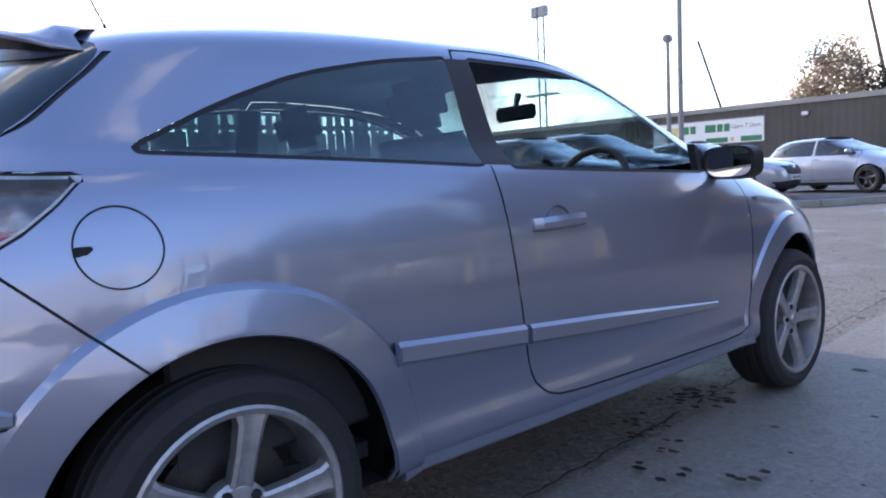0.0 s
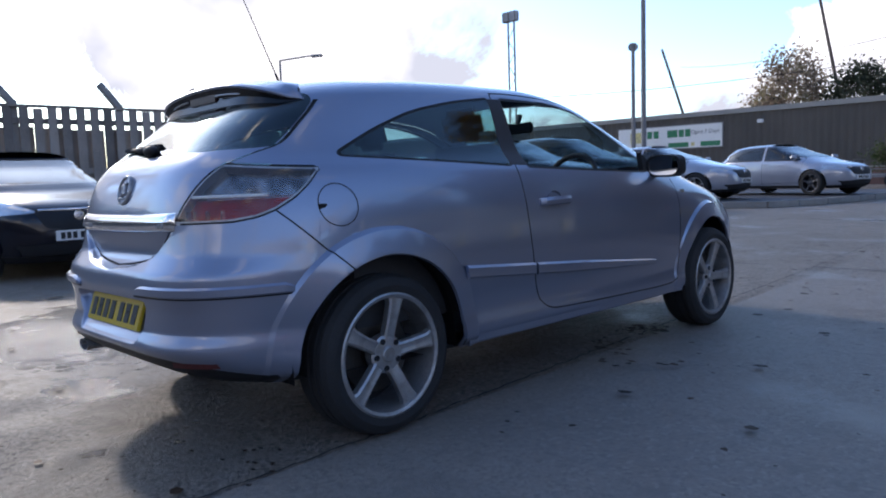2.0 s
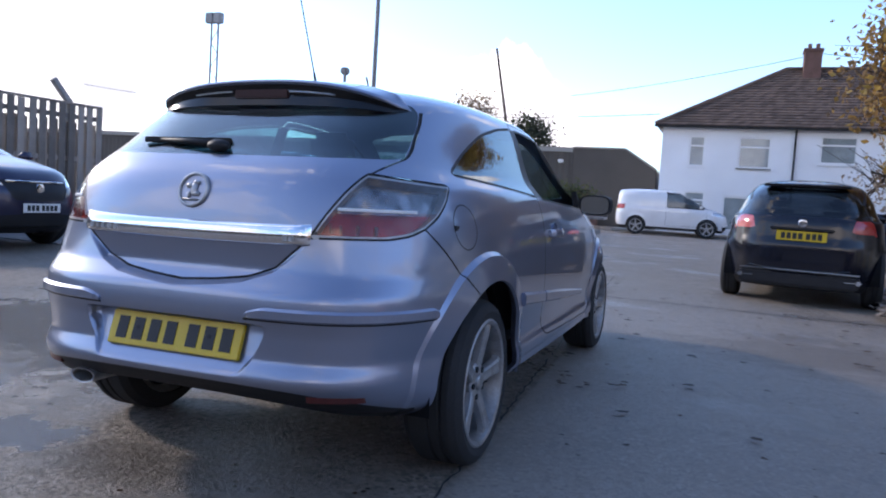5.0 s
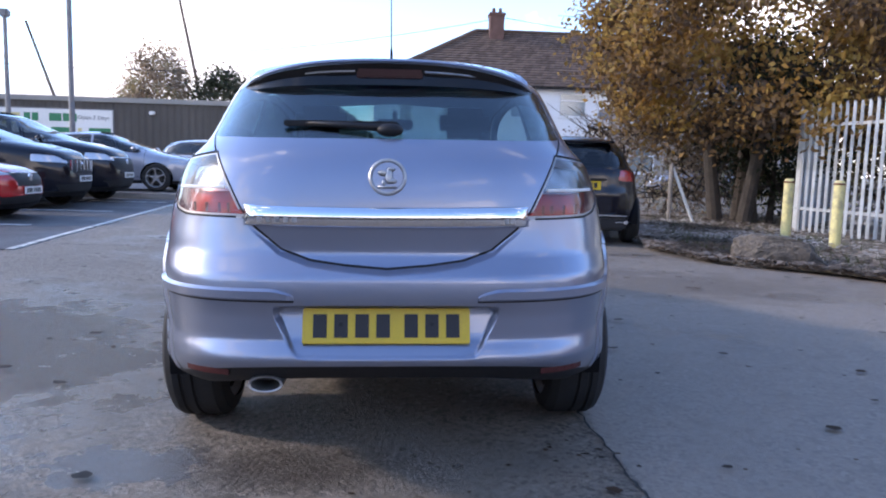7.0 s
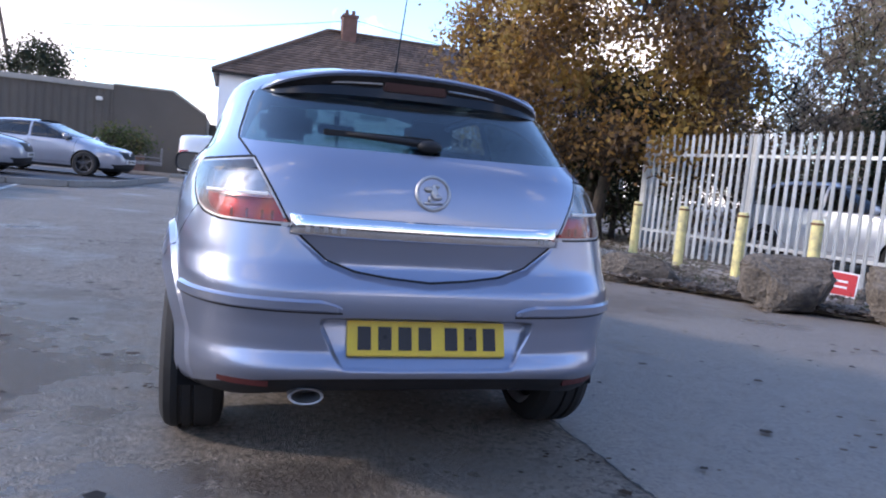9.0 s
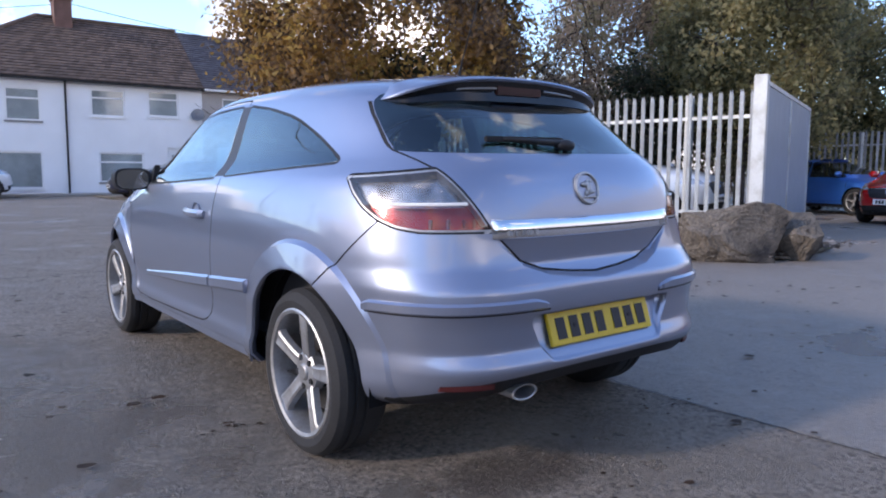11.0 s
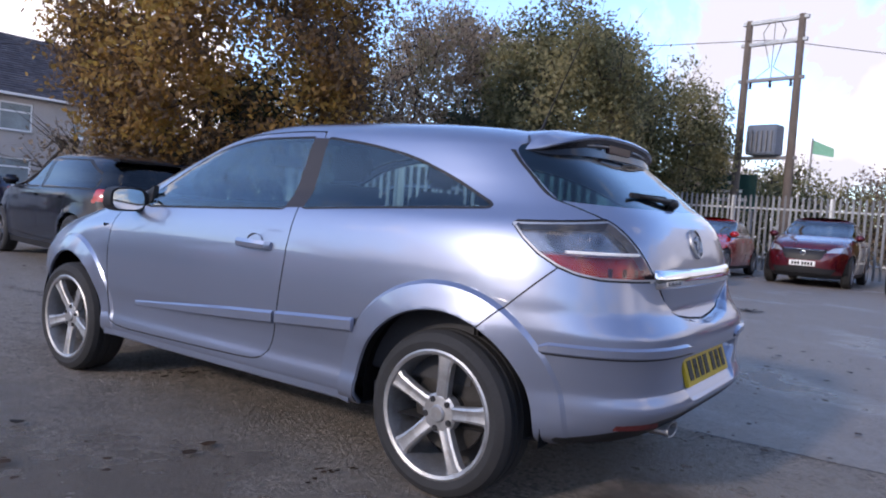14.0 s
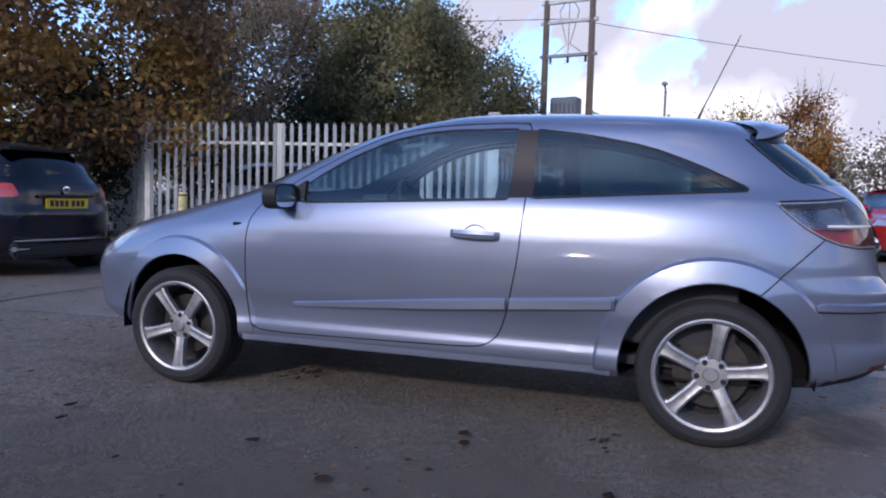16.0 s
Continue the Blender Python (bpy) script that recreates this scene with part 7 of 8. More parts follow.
def houses():
    y = 31.0
    h = thing("white_house", pose(0, 0, 0), "white rendered end-of-terrace house with brown tiled hip roof", "house")
    up = [(-0.15, 0.50, 3.0, 4.3), (1.85, 3.10, 3.0, 4.3), (4.95, 6.30, 3.30, 4.42), (7.25, 8.55, 3.40, 4.50)]
    low = [(-0.20, 0.65, 0.8, 1.9), (1.40, 3.10, 0.30, 1.78), (5.20, 7.00, 0.55, 1.80)]
    door = (8.0, 8.92, 0.05, 2.05)
    part("wall", wall_with_openings(bmesh.new(), -1.3, 9.6, 0, 4.80, y, y + 0.28, up + low + [door]), M_RENDER, h, "white rendered wall")
    part("side_wall", boxes(((-1.3, y + 0.28, 0), (-1.02, 38, 4.8))), M_RENDER, h)
    part("back_wall", boxes(((-1.02, 37.7, 0), (9.6, 38, 4.8))), M_RENDER, h)
    for k, w in enumerate(up):
        house_window(h, *w, y, blind=k in (1,))
    for k, w in enumerate(low):
        house_window(h, *w, y, blind=k == 2, split=k != 1)
    d = new("door")
    d.parent = h
    part("leaf", boxes(((door[0] + 0.06, y + 0.06, 0.05), (door[1] - 0.06, y + 0.12, 2.0)), bevel=0.01), M_UPVC, d, "white panelled front door")
    for x in (8.28, 8.64):
        part("pane", boxes(((x - 0.07, y + 0.045, 1.0), (x + 0.07, y + 0.062, 1.75))), M_PANE, d)
    part("frame", boxes(((door[0], y + 0.04, 0.05), (door[0] + 0.06, y + 0.14, 2.05)), ((door[1] - 0.06, y + 0.04, 0.05), (door[1], y + 0.14, 2.05)), ((door[0], y + 0.04, 2.0), (door[1], y + 0.14, 2.05))), M_UPVC, d)
    part("step", boxes(((door[0] - 0.1, y - 0.3, 0), (door[1] + 0.1, y, 0.08))), M_CONCRETE, d)
    e = 4.72
    eave, ridge = y - 0.28, (34.5, 7.72)
    roof = new("roof")
    roof.parent = h
    tiled_slope("front_tiles", ((-1.6, eave, e), (9.6, eave, e), (9.6, ridge[0], ridge[1]), (3.62, ridge[0], ridge[1])), 22, 46, M_TILE, roof)
    tiled_slope("hip_tiles", ((-1.6, 38.3, e), (-1.6, eave, e), (3.62, ridge[0], ridge[1]), (3.60, ridge[0] + 0.02, ridge[1])), 22, 26, M_TILE, roof)
    part("decking", mesh_bm([(-1.6, eave, e - 0.02), (9.6, eave, e - 0.02), (9.6, 34.5, 7.70), (3.62, 34.5, 7.70), (-1.6, 38.3, e - 0.02), (9.6, 38.3, e - 0.02)], [(0, 1, 2, 3), (4, 0, 3), (5, 4, 3, 2)]), M_SLATE, roof)
    part("gutter", boxes(((-1.65, eave - 0.09, e - 0.10), (9.6, eave + 0.02, e)), bevel=0.03), M_PLASTIC, roof, "black gutter")
    part("hip_ridge", rod(rod(bmesh.new(), (-1.6, eave, e + 0.06), (3.62, 34.5, 7.78), 0.09, sides=8), (3.6, 34.5, 7.78), (9.6, 34.5, 7.78), 0.09, sides=8), M_TILE, roof)
    part("downpipe", rod(bmesh.new(), (4.0, y - 0.06, 0.1), (4.0, y - 0.06, 4.65), 0.04), M_PLASTIC, h, "dark downpipe")
    ch = new("chimney")
    ch.parent = h
    part("chimney_body", boxes(((4.25, 33.9, 6.6), (4.95, 34.7, 8.55)), ((4.20, 33.85, 8.45), (5.0, 34.75, 8.58))), M_BRICK, ch, "red brick chimney stack")
    part("flashing", boxes(((4.17, 33.6, 6.75), (4.95, 33.93, 6.88))), M_STEEL, ch)
    for x in (4.45, 4.78):
        part("pot", rod(bmesh.new(), (x, 34.3, 8.55), (x, 34.3, 8.85), 0.10, 0.085), M_BRICK, ch)
    dish = thing("satellite_dish", pose(9.42, y - 0.02, 3.45, 65, 0, -25), "dark satellite dish on the white house wall", "satellite dish")
    V, F = lathe([(0.0, 0.0), (0.12, 0.015), (0.24, 0.06), (0.30, 0.10), (0.30, 0.115), (0.22, 0.07), (0.0, 0.02)], 20, "z")
    piece("reflector", mesh_of("reflector", [(v[0], v[1], v[2] + 0.14) for v in V], F, M_GREYPOLE, True), dish)
    part("arm", rod(rod(bmesh.new(), (0, 0, 0.16), (0, -0.1, 0.42), 0.012), (0, 0, 0.0), (0, 0, 0.16), 0.03), M_GREYPOLE, dish)

    g = thing("grey_house", pose(0, 0, 0), "grey pebbledashed terraced house with dark slate roof", "house")
    up2, low2 = [(10.55, 11.88, 3.2, 4.38), (13.6, 14.9, 3.2, 4.38)], [(10.6, 11.9, 0.9, 2.1), (14.6, 15.9, 0.9, 2.1)]
    part("wall", wall_with_openings(bmesh.new(), 9.6, 19.0, 0, 4.75, y + 0.03, y + 0.3, up2 + low2), M_PEBBLE, g, "grey pebbledash wall")
    for k, w in enumerate(up2 + low2):
        house_window(g, *w, y + 0.03, blind=k == 0)
    part("back_wall", boxes(((9.6, 37.7, 0), (19, 38, 4.8))), M_PEBBLE, g)
    part("end_wall", boxes(((18.7, y + 0.3, 0), (19, 37.7, 4.75))), M_PEBBLE, g)
    roof2 = new("roof")
    roof2.parent = g
    tiled_slope("slate_covering", ((9.62, eave, e + 0.02), (19.2, eave, e + 0.02), (19.2, 34.5, 7.74), (9.62, 34.5, 7.74)), 26, 40, M_SLATE, roof2)
    part("decking", mesh_bm([(9.62, eave, e), (19.2, eave, e), (19.2, 34.5, 7.7), (9.62, 34.5, 7.7), (9.62, 38.3, e), (19.2, 38.3, e)], [(0, 1, 2, 3), (3, 2, 5, 4)]), M_SLATE, roof2)
    part("gutter", boxes(((9.62, eave - 0.09, e - 0.10), (19.2, eave + 0.02, e)), bevel=0.03), M_UPVC, roof2)
    part("pavement", boxes(((-3, 29.6, 0), (19, 31.0, 0.11)), bevel=0.02), M_CONCRETE, h)

    f = thing("brick_house", pose(64, 19, 0, 0, 0, 15), "distant red brick house with grey roof", "house")
    part("wall", wall_with_openings(bmesh.new(), -6, 6, 0, 5.0, -4, -3.7, [(-4, -2.6, 3, 4.2), (1.8, 3.2, 3, 4.2)]), M_BRICK, f)
    part("side_wall", boxes(((-6, -3.7, 0), (-5.7, 4, 5.0))), M_BRICK, f)
    for x in (-4, 1.8):
        house_window(f, x, x + 1.4, 3, 4.2, -4)
    part("roof", mesh_bm([(-6.3, -4.3, 4.9), (6.3, -4.3, 4.9), (6.3, 0, 7.6), (-6.3, 0, 7.6), (-6.3, 4.3, 4.9), (6.3, 4.3, 4.9)], [(0, 1, 2, 3), (3, 2, 5, 4), (0, 3, 4), (1, 5, 2)]), M_SLATE, f)
    part("chimney", boxes(((-5.2, -0.4, 6.8), (-4.4, 0.4, 8.7))), M_BRICK, f)


def shed():
    s = thing("storage_shed", pose(0, 36, 0), "long brown corrugated steel shed with pale fascia", "shed")

    def clad(x0, x1, top):
        V, F = [], []
        n = int((x1 - x0) / 0.09)
        for k in range(n + 1):
            x = x0 + (x1 - x0) * k / n
            d = 0.035 if k % 4 in (1, 2) else 0.0
            V += [(x, -d, 0), (x, -d, top(x)), (x, 0.08, top(x)), (x, 0.08, 0)]
        for k in range(n):
            a = 4 * k
            F += [(a, a + 4, a + 5, a + 1), (a + 1, a + 5, a + 6, a + 2), (a + 2, a + 6, a + 7, a + 3)]
        return V, F

    for x0, x1 in ((-60, -45), (-45, -30), (-30, -17), (-17, -6.2)):
        piece("cladding", mesh_of("cladding", *clad(x0, x1 - 0.05, lambda x: 3.75), M_SHED), s)
        part("cover_strip", boxes(((x1 - 0.10, -0.06, 0), (x1 + 0.02, 0.02, 3.75))), M_SHED, s)
    part("fascia", boxes(((-60, -0.12, 3.75), (-6.2, 0.10, 4.0)), bevel=0.01), M_SHEDROOF, s, "pale grey fascia")
    top = lambda x: 4.0 if x < -3.5 else 4.0 - (x + 3.5) * 0.62  # noqa: E731
    V, F = [], []
    for x in (-6.2, -3.5, -1.9):
        V += [(x, -0.02, 0), (x, -0.02, top(x)), (x, 0.3, top(x)), (x, 0.3, 0)]
    for k in range(2):
        a = 4 * k
        F += [(a, a + 4, a + 5, a + 1), (a + 1, a + 5, a + 6, a + 2), (a + 2, a + 6, a + 7, a + 3)]
    piece("gable_wall", mesh_of("gable_wall", V, F, M_SHED), s, "plain brown end panel")
    part("verge_trim", rod(rod(bmesh.new(), (-6.2, -0.05, 4.02), (-3.5, -0.05, 4.02), 0.05, sides=6), (-3.5, -0.05, 4.02), (-1.9, -0.05, 3.02), 0.05, sides=6), M_SHEDROOF, s)
    part("roof", mesh_bm([(-60, 0, 3.98), (-6.2, 0, 3.98), (-3.5, 0.3, 3.98), (-1.9, 0.3, 2.98), (-1.9, 16, 2.98), (-3.5, 16, 3.98), (-60, 16, 4.6), (-6.2, 16, 4.6)], [(0, 1, 7, 6), (1, 2, 5, 7), (2, 3, 4, 5)]), M_SHEDROOF, s)
    part("side_wall", boxes(((-2.1, 0.3, 0), (-1.9, 16, 2.95))), M_SHED, s)
    for x in (-6.8, -12.8):
        lamp = part("wall_lamp", boxes(((x - 0.14, -0.22, 3.18), (x + 0.14, -0.03, 3.36)), bevel=0.03), M_WHITE, s, "small white floodlight")
    ledge = thing("low_wall", pose(0, 35.4, 0), "low brown block wall with pale coping along the shed", "wall", kind="structure")
    part("blockwork", boxes(((-11.5, 0, 0), (-4.6, 0.22, 0.78))), M_BRICK, ledge)
    part("coping", boxes(((-11.55, -0.03, 0.78), (-4.55, 0.25, 0.85)), bevel=0.01), M_SHEDROOF, ledge)
    wall = thing("boundary_wall", pose(-1.8, 38.5, 0), "low brown wall beside the shed", "wall", kind="structure")
    part("panel", boxes(((0, 0, 0), (6, 0.2, 2.7))), M_SHED, wall)
    # the trade sign: the name as plain shapes
    b = thing("trade_sign", pose(-17.9, 35.905, 0), "long white and green sign board on the shed", "sign")
    part("board", boxes(((-3.2, 0, 2.1), (3.1, 0.06, 3.35)), bevel=0.01), M_WHITE, b)
    part("border", boxes(((-3.25, -0.01, 3.33), (3.15, 0.07, 3.39)), ((-3.25, -0.01, 2.06), (3.15, 0.07, 2.12)), ((3.1, -0.01, 2.06), (3.16, 0.07, 3.39))), M_GREYPOLE, b)
    for k, x in enumerate((-1.15, -0.75, -0.25, 0.10, 0.40, 0.78, 1.16)):
        if k == 2:
            continue
        part("name_bar", boxes(((x - 0.16, -0.012, 2.72), (x + 0.15, 0.0, 3.12))), M_GREEN, b)
    part("lower_band", boxes(((0.0, -0.010, 2.16), (1.2, 0.0, 2.42))), M_GREEN, b)
    part("lower_band", boxes(((1.9, -0.010, 2.16), (3.0, 0.0, 2.42))), M_GREEN, b)
    part("band_mark", boxes(((1.35, -0.010, 2.2), (1.55, 0.0, 2.4))), M_POST_YELLOW, b)
    part("stripe_panel", boxes(((-2.4, -0.012, 2.5), (-1.5, 0.0, 3.1)), bevel=0.0), M_POST_YELLOW, b)
    txt = bpy.data.curves.new("writing", "FONT")
    txt.body, txt.size, txt.align_x, txt.extrude = "Open 7 Days", 0.30, "CENTER", 0.004
    txt.materials.append(M_GREYPOLE)
    t = new("writing", txt)
    t.parent, t.matrix_basis = b, pose(2.15, -0.008, 2.85, 90, 0, 0)


def lot_extras():
    tr = thing("trailer", pose(-5.0, 30.4, 0, 0, 0, 3), "low flat trailer with mesh sides", "trailer")
    part("bed", boxes(((-1.6, -0.8, 0.42), (1.6, 0.8, 0.52)), bevel=0.01), M_GREYPOLE, tr)
    for x in (-1.6, 1.56):
        part("end_frame", boxes(((x, -0.8, 0.52), (x + 0.04, -0.76, 1.15)), ((x, 0.76, 0.52), (x + 0.04, 0.8, 1.15)), ((x, -0.8, 1.1), (x + 0.04, 0.8, 1.15))), M_GREYPOLE, tr)
    part("side_rail", boxes(((-1.6, -0.8, 0.72), (1.6, -0.77, 0.76)), ((-1.6, -0.8, 0.55), (1.6, -0.78, 0.58))), M_GREYPOLE, tr)
    for side in (-0.9, 0.9):
        V, F = lathe([(0.0, 0.07), (0.17, 0.08), (0.19, 0.09), (0.29, 0.09), (0.30, 0.05), (0.30, -0.05), (0.29, -0.09), (0.0, -0.08)], 24)
        piece("wheel", mesh_of("wheel", V, F, M_RUBBER, True), tr, at=pose(-0.2, side, 0.30, 0, 0, 90))
    part("drawbar", rod(bmesh.new(), (-1.6, 0, 0.42), (-2.8, 0, 0.38), 0.04), M_GREYPOLE, tr)
    sgn = thing("warning_sign", pose(6.27, 3.98, 0.10, -14, 4, -42), "small red and white notice leaning on a bollard", "sign")
    part("board", boxes(((-0.24, -0.006, 0), (0.24, 0.006, 0.30))), M_WHITE, sgn)
    part("red_panel", boxes(((-0.22, -0.010, 0.02), (0.22, -0.005, 0.28))), M_REDSIGN, sgn)
    for k in range(2):
        part("writing_bar", boxes(((-0.15, -0.013, 0.17 - 0.07 * k), (0.13, -0.009, 0.195 - 0.07 * k))), M_WHITE, sgn)
    stick = thing("timber_prop", pose(5.1, 10.6, 0), "pale timber prop leaning by the verge", "timber")
    part("stake", rod(bmesh.new(), (0.0, 0, 0), (0.0, 0.0, 1.15), 0.04, sides=6), M_WOOD, stick)
    part("brace", rod(bmesh.new(), (0.5, 0.0, 0.0), (0.02, 0, 1.1), 0.03, sides=6), M_WHITE, stick)


def poles():
    def pole(name, x, y, top, r, mat, label, lean=(0, 0), stub=None):
        p = thing(name, pose(x, y, 0), label, "pole")
        part("shaft", rod(bmesh.new(), (0, 0, 0), (lean[0], lean[1], top), r, r * 0.7, 12), mat, p)
        return p

    pole("tall_pole", -9.75, 19.6, 13.0, 0.085, M_GREYPOLE, "tall slim grey pole in the parking row")
    p = pole("cctv_pole", -19.3, 34.6, 7.9, 0.13, M_GREYPOLE, "grey pole with a camera head")
    part("head", boxes(((-0.22, -0.22, 7.55), (0.22, 0.22, 7.95)), bevel=0.08), M_GREYPOLE, p)
    pole("leaning_pole", -20.2, 45, 9.2, 0.11, M_POLE, "leaning timber pole behind the shed", (-3.2, 0))
    pole("leaning_pole", -15.6, 60, 14.3, 0.16, M_POLE, "leaning timber pole behind the far trees", (-2.9, 0))
    m = thing("floodlight_mast", pose(-36.5, 44.5, 0), "lattice mast with floodlights", "mast")
    for dx in (-0.35, 0.35):
        part("leg", rod(bmesh.new(), (dx, 0, 0), (dx * 0.9, 0, 13.2), 0.08), M_GREYPOLE, m)
    bm = bmesh.new()
    for k in range(12):
        rod(bm, (-0.34 if k % 2 else 0.34, 0, 0.8 + k), (0.34 if k % 2 else -0.34, 0, 1.8 + k), 0.035, sides=5)
    part("lattice", bm, M_GREYPOLE, m)
    part("platform", boxes(((-1.4, -0.4, 7.1), (1.4, 0.4, 7.25))), M_GREYPOLE, m)
    for dx in (-0.4, 0.35):
        part("floodlight", boxes(((dx - 0.35, -0.3, 13.2), (dx + 0.35, 0.2, 14.0)), bevel=0.05), M_STEELFAR, m)
    for (x, y, top, arm, turn) in ((-31.0, 19.4, 7.3, 1.9, 30), (34.5, 1.5, 6.6, 1.5, 180), (60, 2.0, 8.0, 1.8, 180)):
        lamp = thing("street_lamp", pose(x, y, 0, 0, 0, turn), "grey street lamp with a side arm", "street lamp")
        part("column", rod(bmesh.new(), (0, 0, 0), (0, 0, top), 0.09, 0.055, 12), M_GREYPOLE, lamp)
        part("arm", rod(bmesh.new(), (0, 0, top), (arm, 0, top + 0.12), 0.04), M_GREYPOLE, lamp)
        part("lantern", boxes(((arm - 0.1, -0.13, top + 0.02), (arm + 0.55, 0.13, top + 0.16)), bevel=0.05), M_STEELFAR, lamp)
    # transformer on twin poles
    t = thing("pole_transformer", pose(26.0, 5.05, 0, 0, 0, -102), "transformer on twin timber poles with insulators", "power pole")
    for dx in (-1.0, 1.0):
        part("pole", rod(bmesh.new(), (dx, 0, 0), (dx * 0.97, 0, 9.1), 0.17, 0.12, 12), M_POLE, t)
    for z in (3.95, 6.85, 8.2, 9.0):
        part("cross_beam", boxes(((-1.2, -0.08, z - 0.06), (1.2, 0.08, z + 0.06))), M_GREYPOLE if z < 8 else M_STEEL, t)
    part("tank", boxes(((-0.55, -0.35, 4.05), (0.55, 0.35, 5.15)), bevel=0.04), material("transformer_grey", (0.13, 0.16, 0.21), 0.6, 0.2), t)
    for k in range(6):
        part("cooling_fin", boxes(((-0.5 + 0.18 * k, -0.45, 4.15), (-0.46 + 0.18 * k, -0.35, 4.9))), M_GREYPOLE, t)
    for dx in (-0.75, 0.0, 0.75):
        V, F = lathe([(0.02, 0.0), (0.07, 0.02), (0.03, 0.08), (0.07, 0.12), (0.03, 0.18), (0.07, 0.22), (0.03, 0.30), (0.02, 0.36)], 10, "z")
        piece("insulator", mesh_of("insulator", V, F, M_PLASTIC, True), t, at=pose(dx, 0, 6.55))
    for dx in (-0.16, 0.0, 0.16):
        part("lead", tube([(dx, 0, 9.0), (dx * 2.6, 0, 8.6), (dx * 2.0, 0, 8.2), (dx * 0.4, 0, 7.3), (dx * 4, 0, 6.9)], 0.02, 5), M_STEELFAR, t)
    gs = thing("green_sign", pose(27.0, 6.4, 0, 0, 0, -96), "dark green notice board by the fence", "sign")
    part("board", boxes(((-1.0, -0.03, 2.0), (1.0, 0.03, 3.4))), material("dark_teal_board", (0.012, 0.06, 0.05), 0.5, var=0.2), gs)
    for k in range(3):
        part("writing_bar", boxes(((-0.7, -0.045, 2.35 + 0.33 * k), (0.7 - 0.2 * k, -0.03, 2.47 + 0.33 * k))), M_WHITE, gs)
    for x in (-0.9, 0.9):
        part("post", rod(bmesh.new(), (x, 0.06, 0), (x, 0.06, 3.4), 0.05), M_GREYPOLE, gs)
    fl = thing("flag", pose(41, 6.0, 0), "green flag on a pole", "flag")
    part("mast", rod(bmesh.new(), (0, 0, 0), (0, 0, 6.6), 0.05), M_GREYPOLE, fl)
    V = [(0.02 * math.sin(k), -0.22 * k, 6.5 - 0.10 * k + dz) for k in range(6) for dz in (0, -0.75 + 0.06 * k)]
    part("cloth", mesh_bm(V, [(2 * k, 2 * k + 2, 2 * k + 3, 2 * k + 1) for k in range(5)]), material("faded_green_cloth", (0.16, 0.36, 0.25), 0.8, var=0.15), fl)
    # overhead wires
    for k, (p, q, sag) in enumerate((((26, 5.0, 8.3), (60, -40, 9.5), 1.0), ((26, 5.1, 8.3), (-2, 60, 9.0), 1.6), ((-1.5, 31, 5.2), (-34, 30, 6.2), 0.8), ((4.6, 34, 8.3), (-30, 60, 10), 1.2), ((4.6, 34, 8.4), (40, 44, 9.5), 1.0))):
        pts = [Vector(p).lerp(Vector(q), s) - Vector((0, 0, sag * 4 * s * (1 - s))) for s in np.linspace(0, 1, 19)]
        w = thing("overhead_wire", pose(0, 0, 0), "thin black overhead cable", "cable", "overhead cables")
        part("cable", tube(pts, 0.014, 5), M_PLASTIC, w)


# ---- trees and shrubs ----
def leaf_quads(V, F, p, size, rng, away):
    n = (Vector((rng.gauss(0, 1), rng.gauss(0, 1), rng.gauss(0.3, 1))) + away).normalized()
    t = n.orthogonal().normalized()
    t.rotate(Matrix.Rotation(rng.uniform(0, 6.28), 3, n))
    b = n.cross(t)
    s = size * rng.uniform(0.6, 1.25)
    k = len(V)
    V += [p - t * s, p + b * s * 0.55 - t * 0.1 * s, p + t * s + n * s * 0.25, p - b * s * 0.55 - t * 0.1 * s]
    F.append((k, k + 1, k + 2, k + 3))


